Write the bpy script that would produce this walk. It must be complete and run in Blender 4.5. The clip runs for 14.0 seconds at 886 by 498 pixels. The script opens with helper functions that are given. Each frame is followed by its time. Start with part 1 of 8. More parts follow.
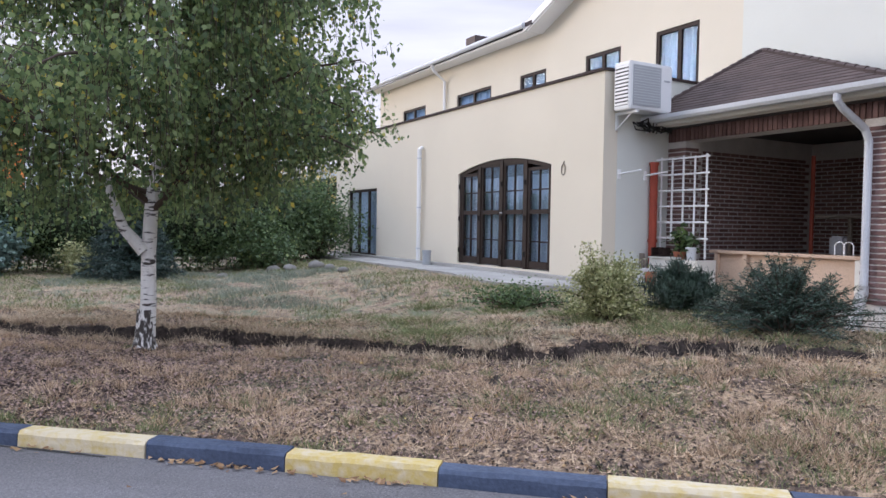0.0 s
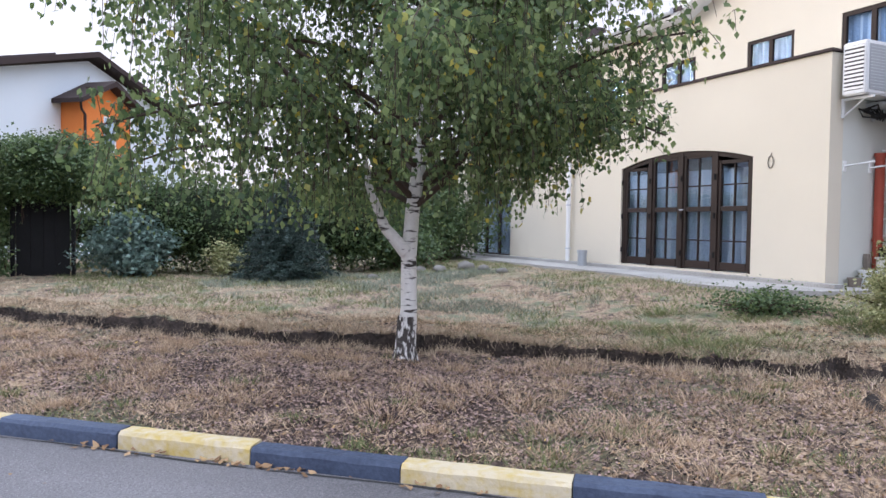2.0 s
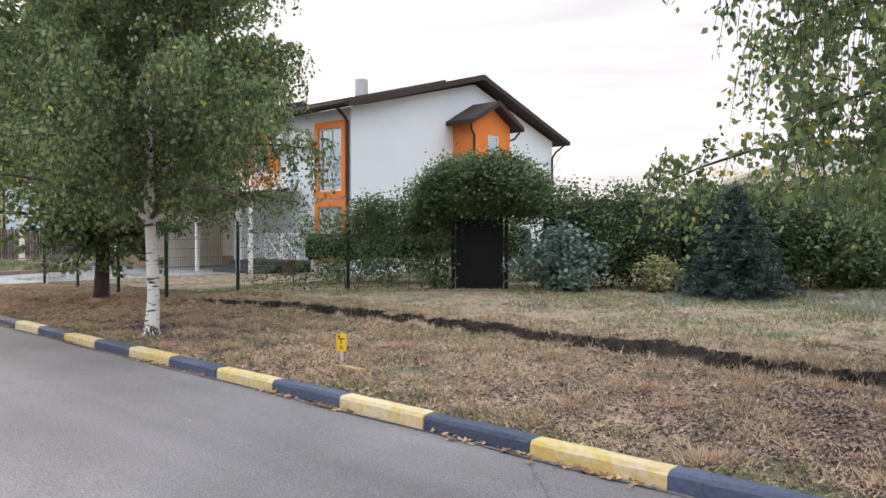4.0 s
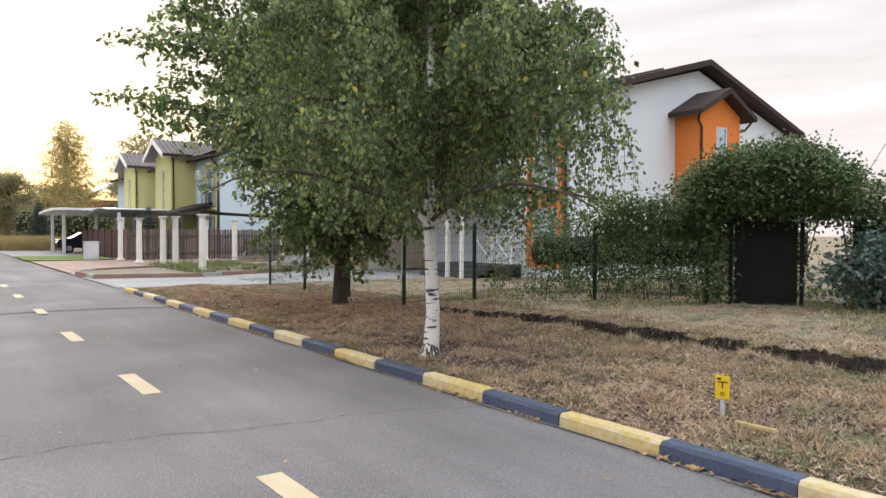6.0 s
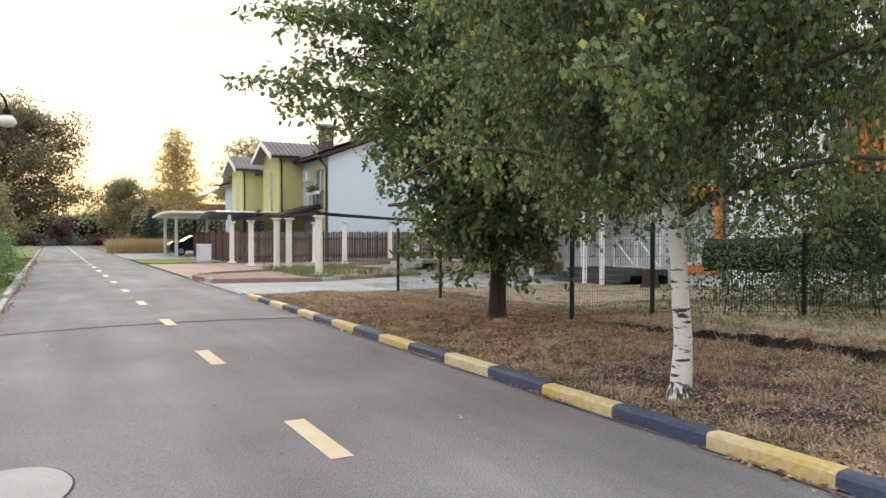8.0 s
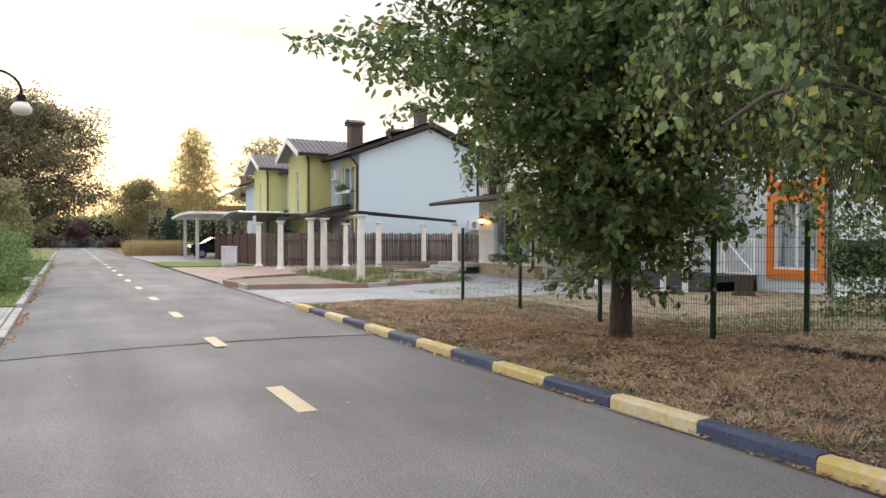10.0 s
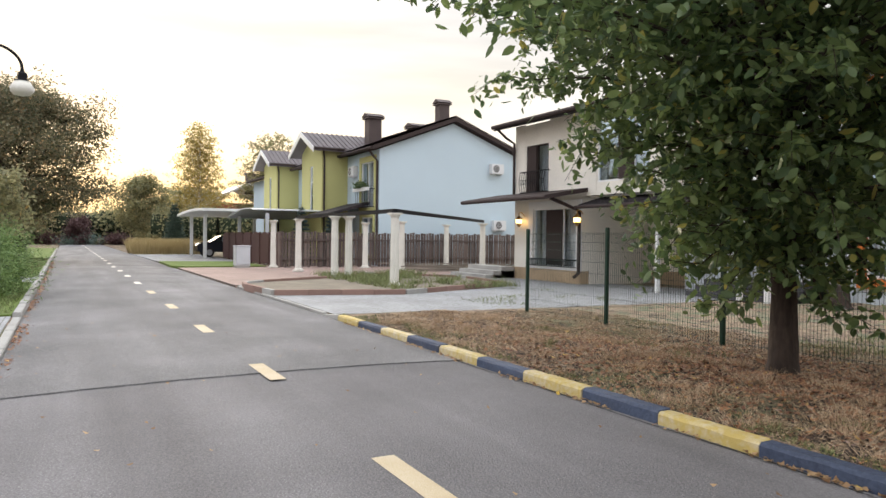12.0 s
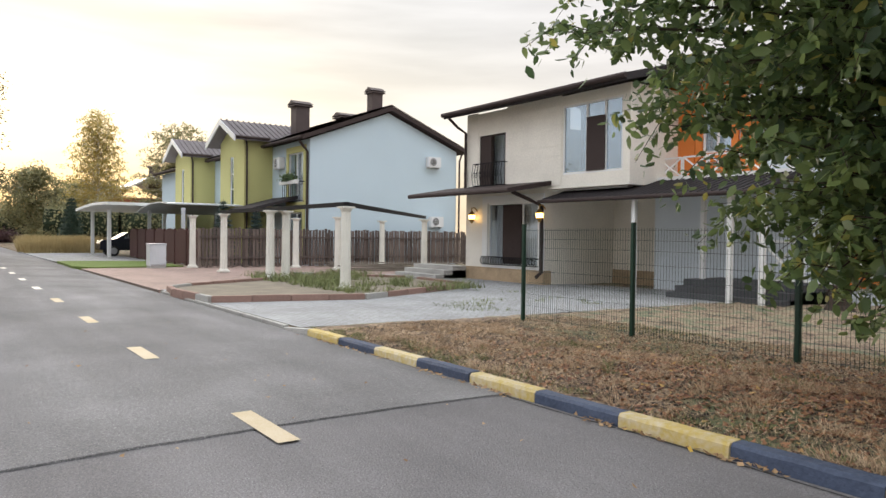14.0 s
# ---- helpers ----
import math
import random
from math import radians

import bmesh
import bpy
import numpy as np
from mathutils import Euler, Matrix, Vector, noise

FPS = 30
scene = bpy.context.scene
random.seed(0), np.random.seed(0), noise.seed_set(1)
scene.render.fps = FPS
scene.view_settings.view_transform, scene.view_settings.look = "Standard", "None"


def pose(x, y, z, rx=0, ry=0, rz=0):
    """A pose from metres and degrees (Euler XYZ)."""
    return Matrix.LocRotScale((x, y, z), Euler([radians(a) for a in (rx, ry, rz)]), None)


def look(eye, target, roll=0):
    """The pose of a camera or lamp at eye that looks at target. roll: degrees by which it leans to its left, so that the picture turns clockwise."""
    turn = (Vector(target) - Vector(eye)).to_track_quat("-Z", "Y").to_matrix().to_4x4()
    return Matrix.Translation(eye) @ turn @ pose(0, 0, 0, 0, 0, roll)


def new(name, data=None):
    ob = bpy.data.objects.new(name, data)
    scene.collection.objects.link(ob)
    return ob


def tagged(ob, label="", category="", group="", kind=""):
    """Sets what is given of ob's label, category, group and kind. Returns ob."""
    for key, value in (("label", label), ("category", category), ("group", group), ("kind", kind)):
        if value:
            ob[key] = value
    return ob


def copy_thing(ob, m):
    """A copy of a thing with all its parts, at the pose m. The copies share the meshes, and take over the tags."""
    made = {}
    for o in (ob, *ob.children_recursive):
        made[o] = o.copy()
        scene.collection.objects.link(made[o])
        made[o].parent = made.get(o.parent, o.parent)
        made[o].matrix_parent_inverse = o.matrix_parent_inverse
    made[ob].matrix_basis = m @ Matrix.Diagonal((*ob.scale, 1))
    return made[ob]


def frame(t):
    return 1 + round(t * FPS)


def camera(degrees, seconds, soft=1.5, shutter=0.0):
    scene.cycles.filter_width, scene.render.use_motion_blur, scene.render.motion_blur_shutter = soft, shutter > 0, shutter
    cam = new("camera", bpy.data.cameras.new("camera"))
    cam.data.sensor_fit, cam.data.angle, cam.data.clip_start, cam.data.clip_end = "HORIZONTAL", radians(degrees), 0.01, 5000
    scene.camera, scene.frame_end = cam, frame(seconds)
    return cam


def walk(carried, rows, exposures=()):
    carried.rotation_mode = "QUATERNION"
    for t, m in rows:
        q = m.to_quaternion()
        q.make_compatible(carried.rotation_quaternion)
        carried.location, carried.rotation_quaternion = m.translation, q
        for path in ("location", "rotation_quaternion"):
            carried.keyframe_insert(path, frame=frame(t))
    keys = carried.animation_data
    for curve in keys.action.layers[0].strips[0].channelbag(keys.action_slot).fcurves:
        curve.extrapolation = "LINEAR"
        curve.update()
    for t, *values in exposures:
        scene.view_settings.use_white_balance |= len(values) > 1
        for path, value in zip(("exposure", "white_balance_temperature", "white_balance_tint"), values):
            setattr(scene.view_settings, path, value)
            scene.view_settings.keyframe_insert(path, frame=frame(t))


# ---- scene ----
cam = camera(63.7, 14.0)
PATH = [
    (0, (0.226, 0.389, 1.585), (-0.203, 2.342, 1.519), 0.9),
    (0.5, (-0.393, 0.422, 1.592), (-0.715, 2.395, 1.525), 1.0),
    (1, (-1.031, 0.503, 1.59), (-1.33, 2.479, 1.521), 1.0),
    (1.5, (-1.69, 0.577, 1.574), (-2.065, 2.54, 1.503), 1.0),
    (2, (-2.329, 0.638, 1.527), (-2.882, 2.559, 1.458), 0.8),
    (2.5, (-2.97, 0.627, 1.531), (-3.752, 2.467, 1.465), 0.5),
    (3, (-3.634, 0.602, 1.535), (-4.637, 2.331, 1.475), 0.3),
    (3.5, (-4.307, 0.571, 1.52), (-5.493, 2.18, 1.47), 0.1),
    (4, (-4.918, 0.472, 1.55), (-6.235, 1.977, 1.504), -0.0),
    (4.2, (-5.159, 0.43, 1.54), (-6.517, 1.897, 1.493), 0.0),
    (6.3, (-7.91, 0.34, 1.594), (-9.562, 1.467, 1.551), 0.3),
    (6.5, (-8.171, 0.339, 1.565), (-9.843, 1.436, 1.522), 0.3),
    (7, (-8.814, 0.334, 1.569), (-10.526, 1.367, 1.528), 0.2),
    (7.5, (-9.426, 0.315, 1.59), (-11.163, 1.304, 1.55), 0.2),
    (8, (-10.045, 0.34, 1.568), (-11.798, 1.303, 1.53), 0.1),
    (8.2, (-10.293, 0.319, 1.565), (-12.049, 1.275, 1.526), 0.1),
    (10.3, (-13.142, 0.256, 1.525), (-14.913, 1.183, 1.495), 0.3),
    (10.5, (-13.395, 0.305, 1.529), (-15.168, 1.23, 1.499), 0.6),
    (11, (-14.072, 0.279, 1.536), (-15.846, 1.202, 1.508), 0.8),
    (11.5, (-14.64, 0.229, 1.555), (-16.413, 1.154, 1.526), 0.7),
    (12, (-15.249, 0.137, 1.554), (-17.017, 1.072, 1.523), 0.7),
    (12.5, (-15.859, 0.059, 1.542), (-17.612, 1.02, 1.51), 0.8),
    (13, (-16.462, 0.006, 1.532), (-18.189, 1.013, 1.5), 0.7),
    (13.5, (-17.113, 0.004, 1.54), (-18.798, 1.08, 1.505), 0.8),
    (14, (-17.817, 0.074, 1.533), (-19.453, 1.224, 1.497), 0.7),
]
walk(cam, [(t, look(eye, target, roll)) for t, eye, target, roll in PATH], [(0, 0.84, 5720, 17), (2.5, 1.12, 5850, 16), (4, 1.0, 6500, 12), (6.4, 0.88, 6700, 12), (8, 0.85, 6800, 12), (12, 0.83, 6700, 11), (14, 0.72, 6700, 10)])


# ---- world, sun, exposure ----
SUN_AZ, SUN_EL = radians(176.0), radians(9.0)      # from +x, counter-clockwise
world = bpy.data.worlds.new("sky")
scene.world = world
world.use_nodes = True
wn, wl = world.node_tree.nodes, world.node_tree.links
wn.clear()
w_out = wn.new("ShaderNodeOutputWorld")
w_bg = wn.new("ShaderNodeBackground")
w_sky = wn.new("ShaderNodeTexSky")
w_sky.sky_type = "NISHITA"
w_sky.sun_disc = False
w_sky.sun_elevation = SUN_EL
w_sky.sun_rotation = radians(90) - SUN_AZ
w_sky.dust_density = 2.5
w_sky.air_density = 1.2
w_co = wn.new("ShaderNodeTexCoord")
w_sep = wn.new("ShaderNodeSeparateXYZ")
wl.new(w_co.outputs["Generated"], w_sep.inputs["Vector"])


def sky_ramp(stops):
    r = wn.new("ShaderNodeValToRGB")
    e = r.color_ramp.elements
    while len(e) < len(stops):
        e.new(0.5)
    for el, (p, c) in zip(e, stops):
        el.position, el.color = p, (*c, 1)
    wl.new(w_sep.outputs["Z"], r.inputs["Fac"])
    return r


# thin overcast, brighter overhead; warm low in the west, grey-pink elsewhere
w_west = sky_ramp([(0.0, (0.44, 0.34, 0.22)), (0.06, (0.48, 0.41, 0.3)), (0.13, (0.48, 0.455, 0.4)), (0.27, (0.375, 0.38, 0.38)), (0.6, (0.85, 0.88, 0.95)), (1.0, (0.92, 0.97, 1.0))])
w_east = sky_ramp([(0.0, (0.36, 0.34, 0.34)), (0.12, (0.41, 0.39, 0.395)), (0.3, (0.38, 0.37, 0.38)), (0.6, (0.85, 0.9, 1.0)), (1.0, (0.92, 0.97, 1.0))])
w_dot = wn.new("ShaderNodeVectorMath")
w_dot.operation = "DOT_PRODUCT"
w_dot.inputs[1].default_value = (math.cos(SUN_AZ), math.sin(SUN_AZ), 0)
wl.new(w_co.outputs["Generated"], w_dot.inputs[0])
w_side = wn.new("ShaderNodeMapRange")
w_side.inputs["From Min"].default_value, w_side.inputs["From Max"].default_value = 0.55, 0.98
w_side.interpolation_type = "SMOOTHSTEP"
wl.new(w_dot.outputs["Value"], w_side.inputs["Value"])
w_cl = wn.new("ShaderNodeMixRGB")
wl.new(w_side.outputs["Result"], w_cl.inputs[0])
wl.new(w_east.outputs["Color"], w_cl.inputs[1])
wl.new(w_west.outputs["Color"], w_cl.inputs[2])
w_map = wn.new("ShaderNodeMapping")
w_map.inputs["Scale"].default_value = (1.2, 1.2, 9.0)
w_no = wn.new("ShaderNodeTexNoise")
w_no.inputs["Scale"].default_value = 2.6
w_no.inputs["Detail"].default_value = 6
w_ra = wn.new("ShaderNodeMapRange")
w_ra.inputs["From Min"].default_value, w_ra.inputs["From Max"].default_value = 0.35, 0.65
w_ra.inputs["To Min"].default_value, w_ra.inputs["To Max"].default_value = 8.0, 10.1
wl.new(w_co.outputs["Generated"], w_map.inputs["Vector"])
wl.new(w_map.outputs["Vector"], w_no.inputs["Vector"])
wl.new(w_no.outputs["Fac"], w_ra.inputs["Value"])
w_sc = wn.new("ShaderNodeVectorMath")
w_sc.operation = "SCALE"
wl.new(w_cl.outputs["Color"], w_sc.inputs[0])
wl.new(w_ra.outputs["Result"], w_sc.inputs["Scale"])
w_mix = wn.new("ShaderNodeMixRGB")
w_mix.inputs[0].default_value = 0.93
wl.new(w_sky.outputs["Color"], w_mix.inputs[1])
wl.new(w_sc.outputs["Vector"], w_mix.inputs[2])
wl.new(w_mix.outputs["Color"], w_bg.inputs["Color"])
w_bg.inputs["Strength"].default_value = 0.15
wl.new(w_bg.outputs["Background"], w_out.inputs["Surface"])
sun_data = bpy.data.lights.new("sun", "SUN")
sun_data.energy = 1.3
sun_data.angle = radians(22)
sun_data.color = (1.0, 0.86, 0.68)
sun = new("sun", sun_data)
sun.matrix_world = look((0, 0, 60), (-math.cos(SUN_AZ) * 100, -math.sin(SUN_AZ) * 100, 60 - 100 * math.tan(SUN_EL)))

# ---- materials ----


def mat(name, color, rough=0.8, vary=0.25, big=0.6, fine=25.0, bump=0.15, metal=0.0, tint=None, spec=0.4, island=0.0, objrand=0.0, stretch=(1, 1, 1), sharp=None):
    """A surface with stains at one scale and grain at another."""
    m = bpy.data.materials.new(name)
    m.use_nodes = True
    n, l = m.node_tree.nodes, m.node_tree.links
    b = n["Principled BSDF"]
    b.inputs["Roughness"].default_value = rough
    b.inputs["Metallic"].default_value = metal
    b.inputs["Specular IOR Level"].default_value = spec
    geo = n.new("ShaderNodeNewGeometry")
    mp = n.new("ShaderNodeMapping")
    mp.inputs["Scale"].default_value = stretch
    l.new(geo.outputs["Position"], mp.inputs["Vector"])
    n1, n2 = n.new("ShaderNodeTexNoise"), n.new("ShaderNodeTexNoise")
    n1.inputs["Scale"].default_value, n1.inputs["Detail"].default_value = big, 5
    n2.inputs["Scale"].default_value, n2.inputs["Detail"].default_value = fine, 4
    l.new(mp.outputs["Vector"], n1.inputs["Vector"])
    l.new(mp.outputs["Vector"], n2.inputs["Vector"])
    add = n.new("ShaderNodeMath")
    add.operation = "ADD"
    l.new(n1.outputs["Fac"], add.inputs[0])
    l.new(n2.outputs["Fac"], add.inputs[1])
    last = add.outputs[0]
    if island or objrand:
        if island:
            src = geo.outputs["Random Per Island"]
        else:
            src = n.new("ShaderNodeObjectInfo").outputs["Random"]
        mu = n.new("ShaderNodeMath")
        mu.operation = "MULTIPLY_ADD"
        l.new(src, mu.inputs[0])
        mu.inputs[1].default_value = island or objrand
        l.new(last, mu.inputs[2])
        last = mu.outputs[0]
    top = 1.4 + (island or objrand)
    ra = n.new("ShaderNodeMapRange")
    ra.inputs["From Min"].default_value, ra.inputs["From Max"].default_value = sharp or (0.6, top)
    l.new(last, ra.inputs["Value"])
    mx = n.new("ShaderNodeMixRGB")
    c = Vector(color)
    lo = c * (1 - vary)
    hi = Vector(tint) if tint else c * (1 + vary)
    mx.inputs[1].default_value = (*lo, 1)
    mx.inputs[2].default_value = (*[min(v, 0.95) for v in hi], 1)
    l.new(ra.outputs["Result"], mx.inputs[0])
    l.new(mx.outputs["Color"], b.inputs["Base Color"])
    if bump:
        bp = n.new("ShaderNodeBump")
        bp.inputs["Strength"].default_value = bump
        bp.inputs["Distance"].default_value = 0.02
        l.new(n2.outputs["Fac"], bp.inputs["Height"])
        l.new(bp.outputs["Normal"], b.inputs["Normal"])
    return m


def leaf_mat(name, dark, light, third=None, glow=0.35, rough=0.5):
    """Leaves, each of its own shade, that let some light through."""
    m = bpy.data.materials.new(name)
    m.use_nodes = True
    n, l = m.node_tree.nodes, m.node_tree.links
    b = n["Principled BSDF"]
    b.inputs["Roughness"].default_value = rough
    geo = n.new("ShaderNodeNewGeometry")
    ramp = n.new("ShaderNodeValToRGB")
    e = ramp.color_ramp.elements
    e[0].color, e[1].color = (*dark, 1), (*light, 1)
    e[1].position = 0.96
    if third:
        x = e.new(0.995)
        x.color = (*third, 1)
    l.new(geo.outputs["Random Per Island"], ramp.inputs["Fac"])
    tr = n.new("ShaderNodeBsdfTranslucent")
    l.new(ramp.outputs["Color"], tr.inputs["Color"])
    l.new(ramp.outputs["Color"], b.inputs["Base Color"])
    ms = n.new("ShaderNodeMixShader")
    ms.inputs[0].default_value = glow
    l.new(b.outputs["BSDF"], ms.inputs[1])
    l.new(tr.outputs["BSDF"], ms.inputs[2])
    l.new(ms.outputs["Shader"], n["Material Output"].inputs["Surface"])
    return m


def glass_mat(name, tint=(0.9, 0.95, 1.0), blend=0.25):
    m = bpy.data.materials.new(name)
    m.use_nodes = True
    n, l = m.node_tree.nodes, m.node_tree.links
    n.remove(n["Principled BSDF"])
    t, g, ms = n.new("ShaderNodeBsdfTransparent"), n.new("ShaderNodeBsdfGlossy"), n.new("ShaderNodeMixShader")
    t.inputs["Color"].default_value = (*tint, 1)
    g.inputs["Color"].default_value = (0.7, 0.86, 1.0, 1)
    g.inputs["Roughness"].default_value = 0.02
    ms.inputs[0].default_value = blend
    l.new(t.outputs["BSDF"], ms.inputs[1])
    l.new(g.outputs["BSDF"], ms.inputs[2])
    l.new(ms.outputs["Shader"], n["Material Output"].inputs["Surface"])
    return m


M = {
    "asphalt": mat("asphalt", (0.172, 0.164, 0.17), 0.85, 0.34, 0.5, 60, 0.9, sharp=(0.7, 1.35)),
    "asphalt_far": mat("asphalt_coarse", (0.165, 0.16, 0.163), 0.88, 0.36, 0.6, 42, 1.0, sharp=(0.7, 1.35)),
    "concrete": mat("concrete", (0.36, 0.35, 0.33), 0.9, 0.3, 1.2, 40, 0.35),
    "edging": mat("red_brown_edging", (0.27, 0.17, 0.14), 0.9, 0.3, 1.5, 24, 0.4, objrand=0.6),
    "patch": mat("concrete_patch", (0.31, 0.3, 0.295), 0.85, 0.2, 2.0, 60, 0.2),
    "tar": mat("tar_joint", (0.03, 0.03, 0.03), 0.9, 0.3, 3, 60, 0.3),
    "joint": mat("worn_joint", (0.07, 0.067, 0.066), 0.9, 0.5, 5, 40, 0.5, tint=(0.15, 0.145, 0.145)),
    "line": mat("road_paint_yellow", (0.7, 0.55, 0.33), 0.8, 0.3, 3.0, 90, 0.3, tint=(0.62, 0.53, 0.4)),
    "linew": mat("road_paint_white", (0.7, 0.66, 0.58), 0.8, 0.2, 3.0, 90, 0.3),
    "kerb_y": mat("kerb_yellow", (0.63, 0.47, 0.15), 0.8, 0.2, 2.4, 18, 0.5, tint=(0.56, 0.48, 0.33), objrand=0.22, sharp=(0.92, 1.3)),
    "kerb_b": mat("kerb_navy", (0.03, 0.043, 0.085), 0.7, 0.35, 2.2, 30, 0.4, tint=(0.08, 0.105, 0.165), objrand=0.3),
    "soil": mat("soil", (0.03, 0.022, 0.018), 0.95, 0.6, 6.0, 30, 1.0, tint=(0.085, 0.062, 0.05), sharp=(0.8, 1.35)),
    "cream": mat("cream_render", (0.65, 0.595, 0.485), 0.9, 0.06, 0.5, 120, 0.25),
    "grey_render": mat("grey_render", (0.62, 0.63, 0.58), 0.9, 0.06, 0.5, 120, 0.25),
    "white_render": mat("white_render", (0.66, 0.72, 0.77), 0.9, 0.05, 0.4, 90, 0.2),
    "blue_white": mat("pale_render", (0.52, 0.63, 0.7), 0.9, 0.05, 0.4, 90, 0.2),
    "yellow": mat("olive_yellow_render", (0.5, 0.48, 0.21), 0.9, 0.08, 0.5, 90, 0.2),
    "orange": mat("orange_render", (0.72, 0.22, 0.05), 0.88, 0.08, 0.6, 90, 0.2),
    "stone_clad": mat("cream_stone", (0.8, 0.76, 0.68), 0.85, 0.12, 1.0, 20, 0.25),
    "stone_base": mat("sandstone_base", (0.42, 0.31, 0.2), 0.9, 0.3, 3.0, 18, 0.5),
    "white": mat("white_paint", (0.78, 0.78, 0.77), 0.5, 0.06, 1.0, 50, 0.05),
    "white_old": mat("worn_white_paint", (0.7, 0.68, 0.62), 0.7, 0.15, 2.0, 50, 0.2),
    "wood_dark": mat("dark_stained_wood", (0.026, 0.017, 0.014), 0.6, 0.4, 1.5, 30, 0.15, spec=0.2),
    "fence_wood": mat("brown_fence_wood", (0.06, 0.04, 0.036), 0.75, 0.4, 0.8, 16, 0.3, objrand=1.2, tint=(0.2, 0.155, 0.135)),
    "fence_red": mat("red_brown_fence", (0.075, 0.03, 0.027), 0.7, 0.25, 0.8, 16, 0.2, objrand=0.4),
    "pine": mat("raw_chipboard", (0.56, 0.41, 0.3), 0.85, 0.2, 1.2, 60, 0.2),
    "brick": mat("brown_brick", (0.12, 0.062, 0.056), 0.9, 0.35, 4.0, 40, 0.4, objrand=0.9, tint=(0.27, 0.165, 0.15)),
    "brick_i": mat("brown_brick_joined", (0.12, 0.062, 0.056), 0.9, 0.35, 4.0, 40, 0.4, island=0.9, tint=(0.27, 0.165, 0.15)),
    "mortar": mat("mortar", (0.56, 0.53, 0.5), 0.95, 0.2, 3.0, 50, 0.3),
    "shingle": mat("brown_shingle", (0.062, 0.045, 0.043), 0.9, 0.3, 1.5, 40, 0.5, island=0.6, tint=(0.12, 0.09, 0.085)),
    "roof_dark": mat("dark_roof", (0.045, 0.04, 0.042), 0.85, 0.25, 0.8, 30, 0.2, spec=0.15),
    "roof_tile": mat("brown_roof_tile", (0.075, 0.062, 0.063), 0.85, 0.25, 0.8, 30, 0.25, spec=0.15),
    "roof_grey": mat("weathered_roof_tile", (0.17, 0.15, 0.155), 0.8, 0.3, 0.8, 14, 0.3),
    "brown_trim": mat("brown_trim", (0.05, 0.036, 0.034), 0.75, 0.2, 1.0, 30, 0.1, spec=0.2),
    "gutter": mat("grey_gutter", (0.55, 0.57, 0.6), 0.4, 0.12, 1.0, 40, 0.05),
    "red_pipe": mat("red_oxide_paint", (0.3, 0.055, 0.03), 0.55, 0.2, 2.0, 40, 0.1),
    "green_steel": mat("green_steel", (0.008, 0.035, 0.022), 0.4, 0.2, 2.0, 40, 0.05),
    "black_steel": mat("black_steel", (0.012, 0.012, 0.013), 0.7, 0.3, 2.0, 40, 0.05, spec=0.15),
    "steel": mat("galvanised_steel", (0.45, 0.46, 0.48), 0.4, 0.15, 2.0, 40, 0.05, metal=0.6),
    "chimney": mat("chimney_brown", (0.085, 0.062, 0.058), 0.7, 0.2, 2.0, 30, 0.2),
    "curtain": mat("grey_blue_curtain_sky", (0.4, 0.46, 0.53), 0.9, 0.2, 1.5, 30, 0.1),
    "curtain_w": mat("pale_curtain", (0.62, 0.62, 0.6), 0.9, 0.1, 1.5, 30, 0.1),
    "plastic": mat("white_plastic", (0.7, 0.71, 0.72), 0.45, 0.05, 1.0, 40, 0.03),
    "grille": mat("grey_grille", (0.36, 0.38, 0.4), 0.5, 0.1, 1.0, 60, 0.1),
    "cable": mat("black_cable", (0.015, 0.015, 0.016), 0.6, 0.2, 4, 40, 0.0),
    "terracotta": mat("terracotta", (0.35, 0.13, 0.07), 0.85, 0.2, 4, 40, 0.2),
    "bark_white": None,
    "bark": mat("dark_bark", (0.055, 0.04, 0.032), 0.95, 0.5, 6.0, 28, 1.0, stretch=(1, 1, 0.25)),
    "twig": mat("twig", (0.07, 0.05, 0.038), 0.9, 0.3, 4, 40, 0.2),
    "pave": None,
    "gold": mat("aged_brass", (0.42, 0.26, 0.08), 0.4, 0.2, 3, 40, 0.1, metal=0.7),
    "rock": mat("grey_rock", (0.17, 0.16, 0.145), 0.9, 0.3, 2.5, 20, 0.6),
    "sign": mat("yellow_sign", (0.75, 0.5, 0.02), 0.5, 0.08, 4, 40, 0.03),
    "timber": mat("weathered_timber", (0.2, 0.17, 0.14), 0.9, 0.3, 1.5, 30, 0.3),
    "car": mat("dark_car_paint", (0.02, 0.024, 0.035), 0.2, 0.1, 1, 30, 0.0),
    "tyre": mat("black_rubber", (0.015, 0.015, 0.015), 0.8, 0.2, 3, 30, 0.1),
    "wood_brown": mat("brown_door", (0.03, 0.018, 0.015), 0.5, 0.3, 1, 30, 0.1),
    # dark fill that stands in for unlit space behind panes and grilles
    "dark": mat("unlit_dark", (0.06, 0.055, 0.055), 0.9, 0.2, 1, 20, 0.1),
    "floor_in": mat("dull_floor", (0.12, 0.1, 0.09), 0.9, 0.2, 1, 20, 0.1),
    "sacking": mat("white_sacking", (0.6, 0.6, 0.62), 0.8, 0.15, 3, 30, 0.2),
    "green_p": mat("green_plastic", (0.03, 0.16, 0.06), 0.5, 0.1, 3, 30, 0.05),
    "debris": mat("fallen_debris", (0.09, 0.052, 0.045), 0.85, 0.5, 2, 30, 0.1, island=2.0, tint=(0.5, 0.35, 0.29)),
    "dry": mat("dry_grass", (0.24, 0.145, 0.085), 0.85, 0.5, 0.7, 9, 0.0, island=1.9, tint=(0.78, 0.58, 0.38)),
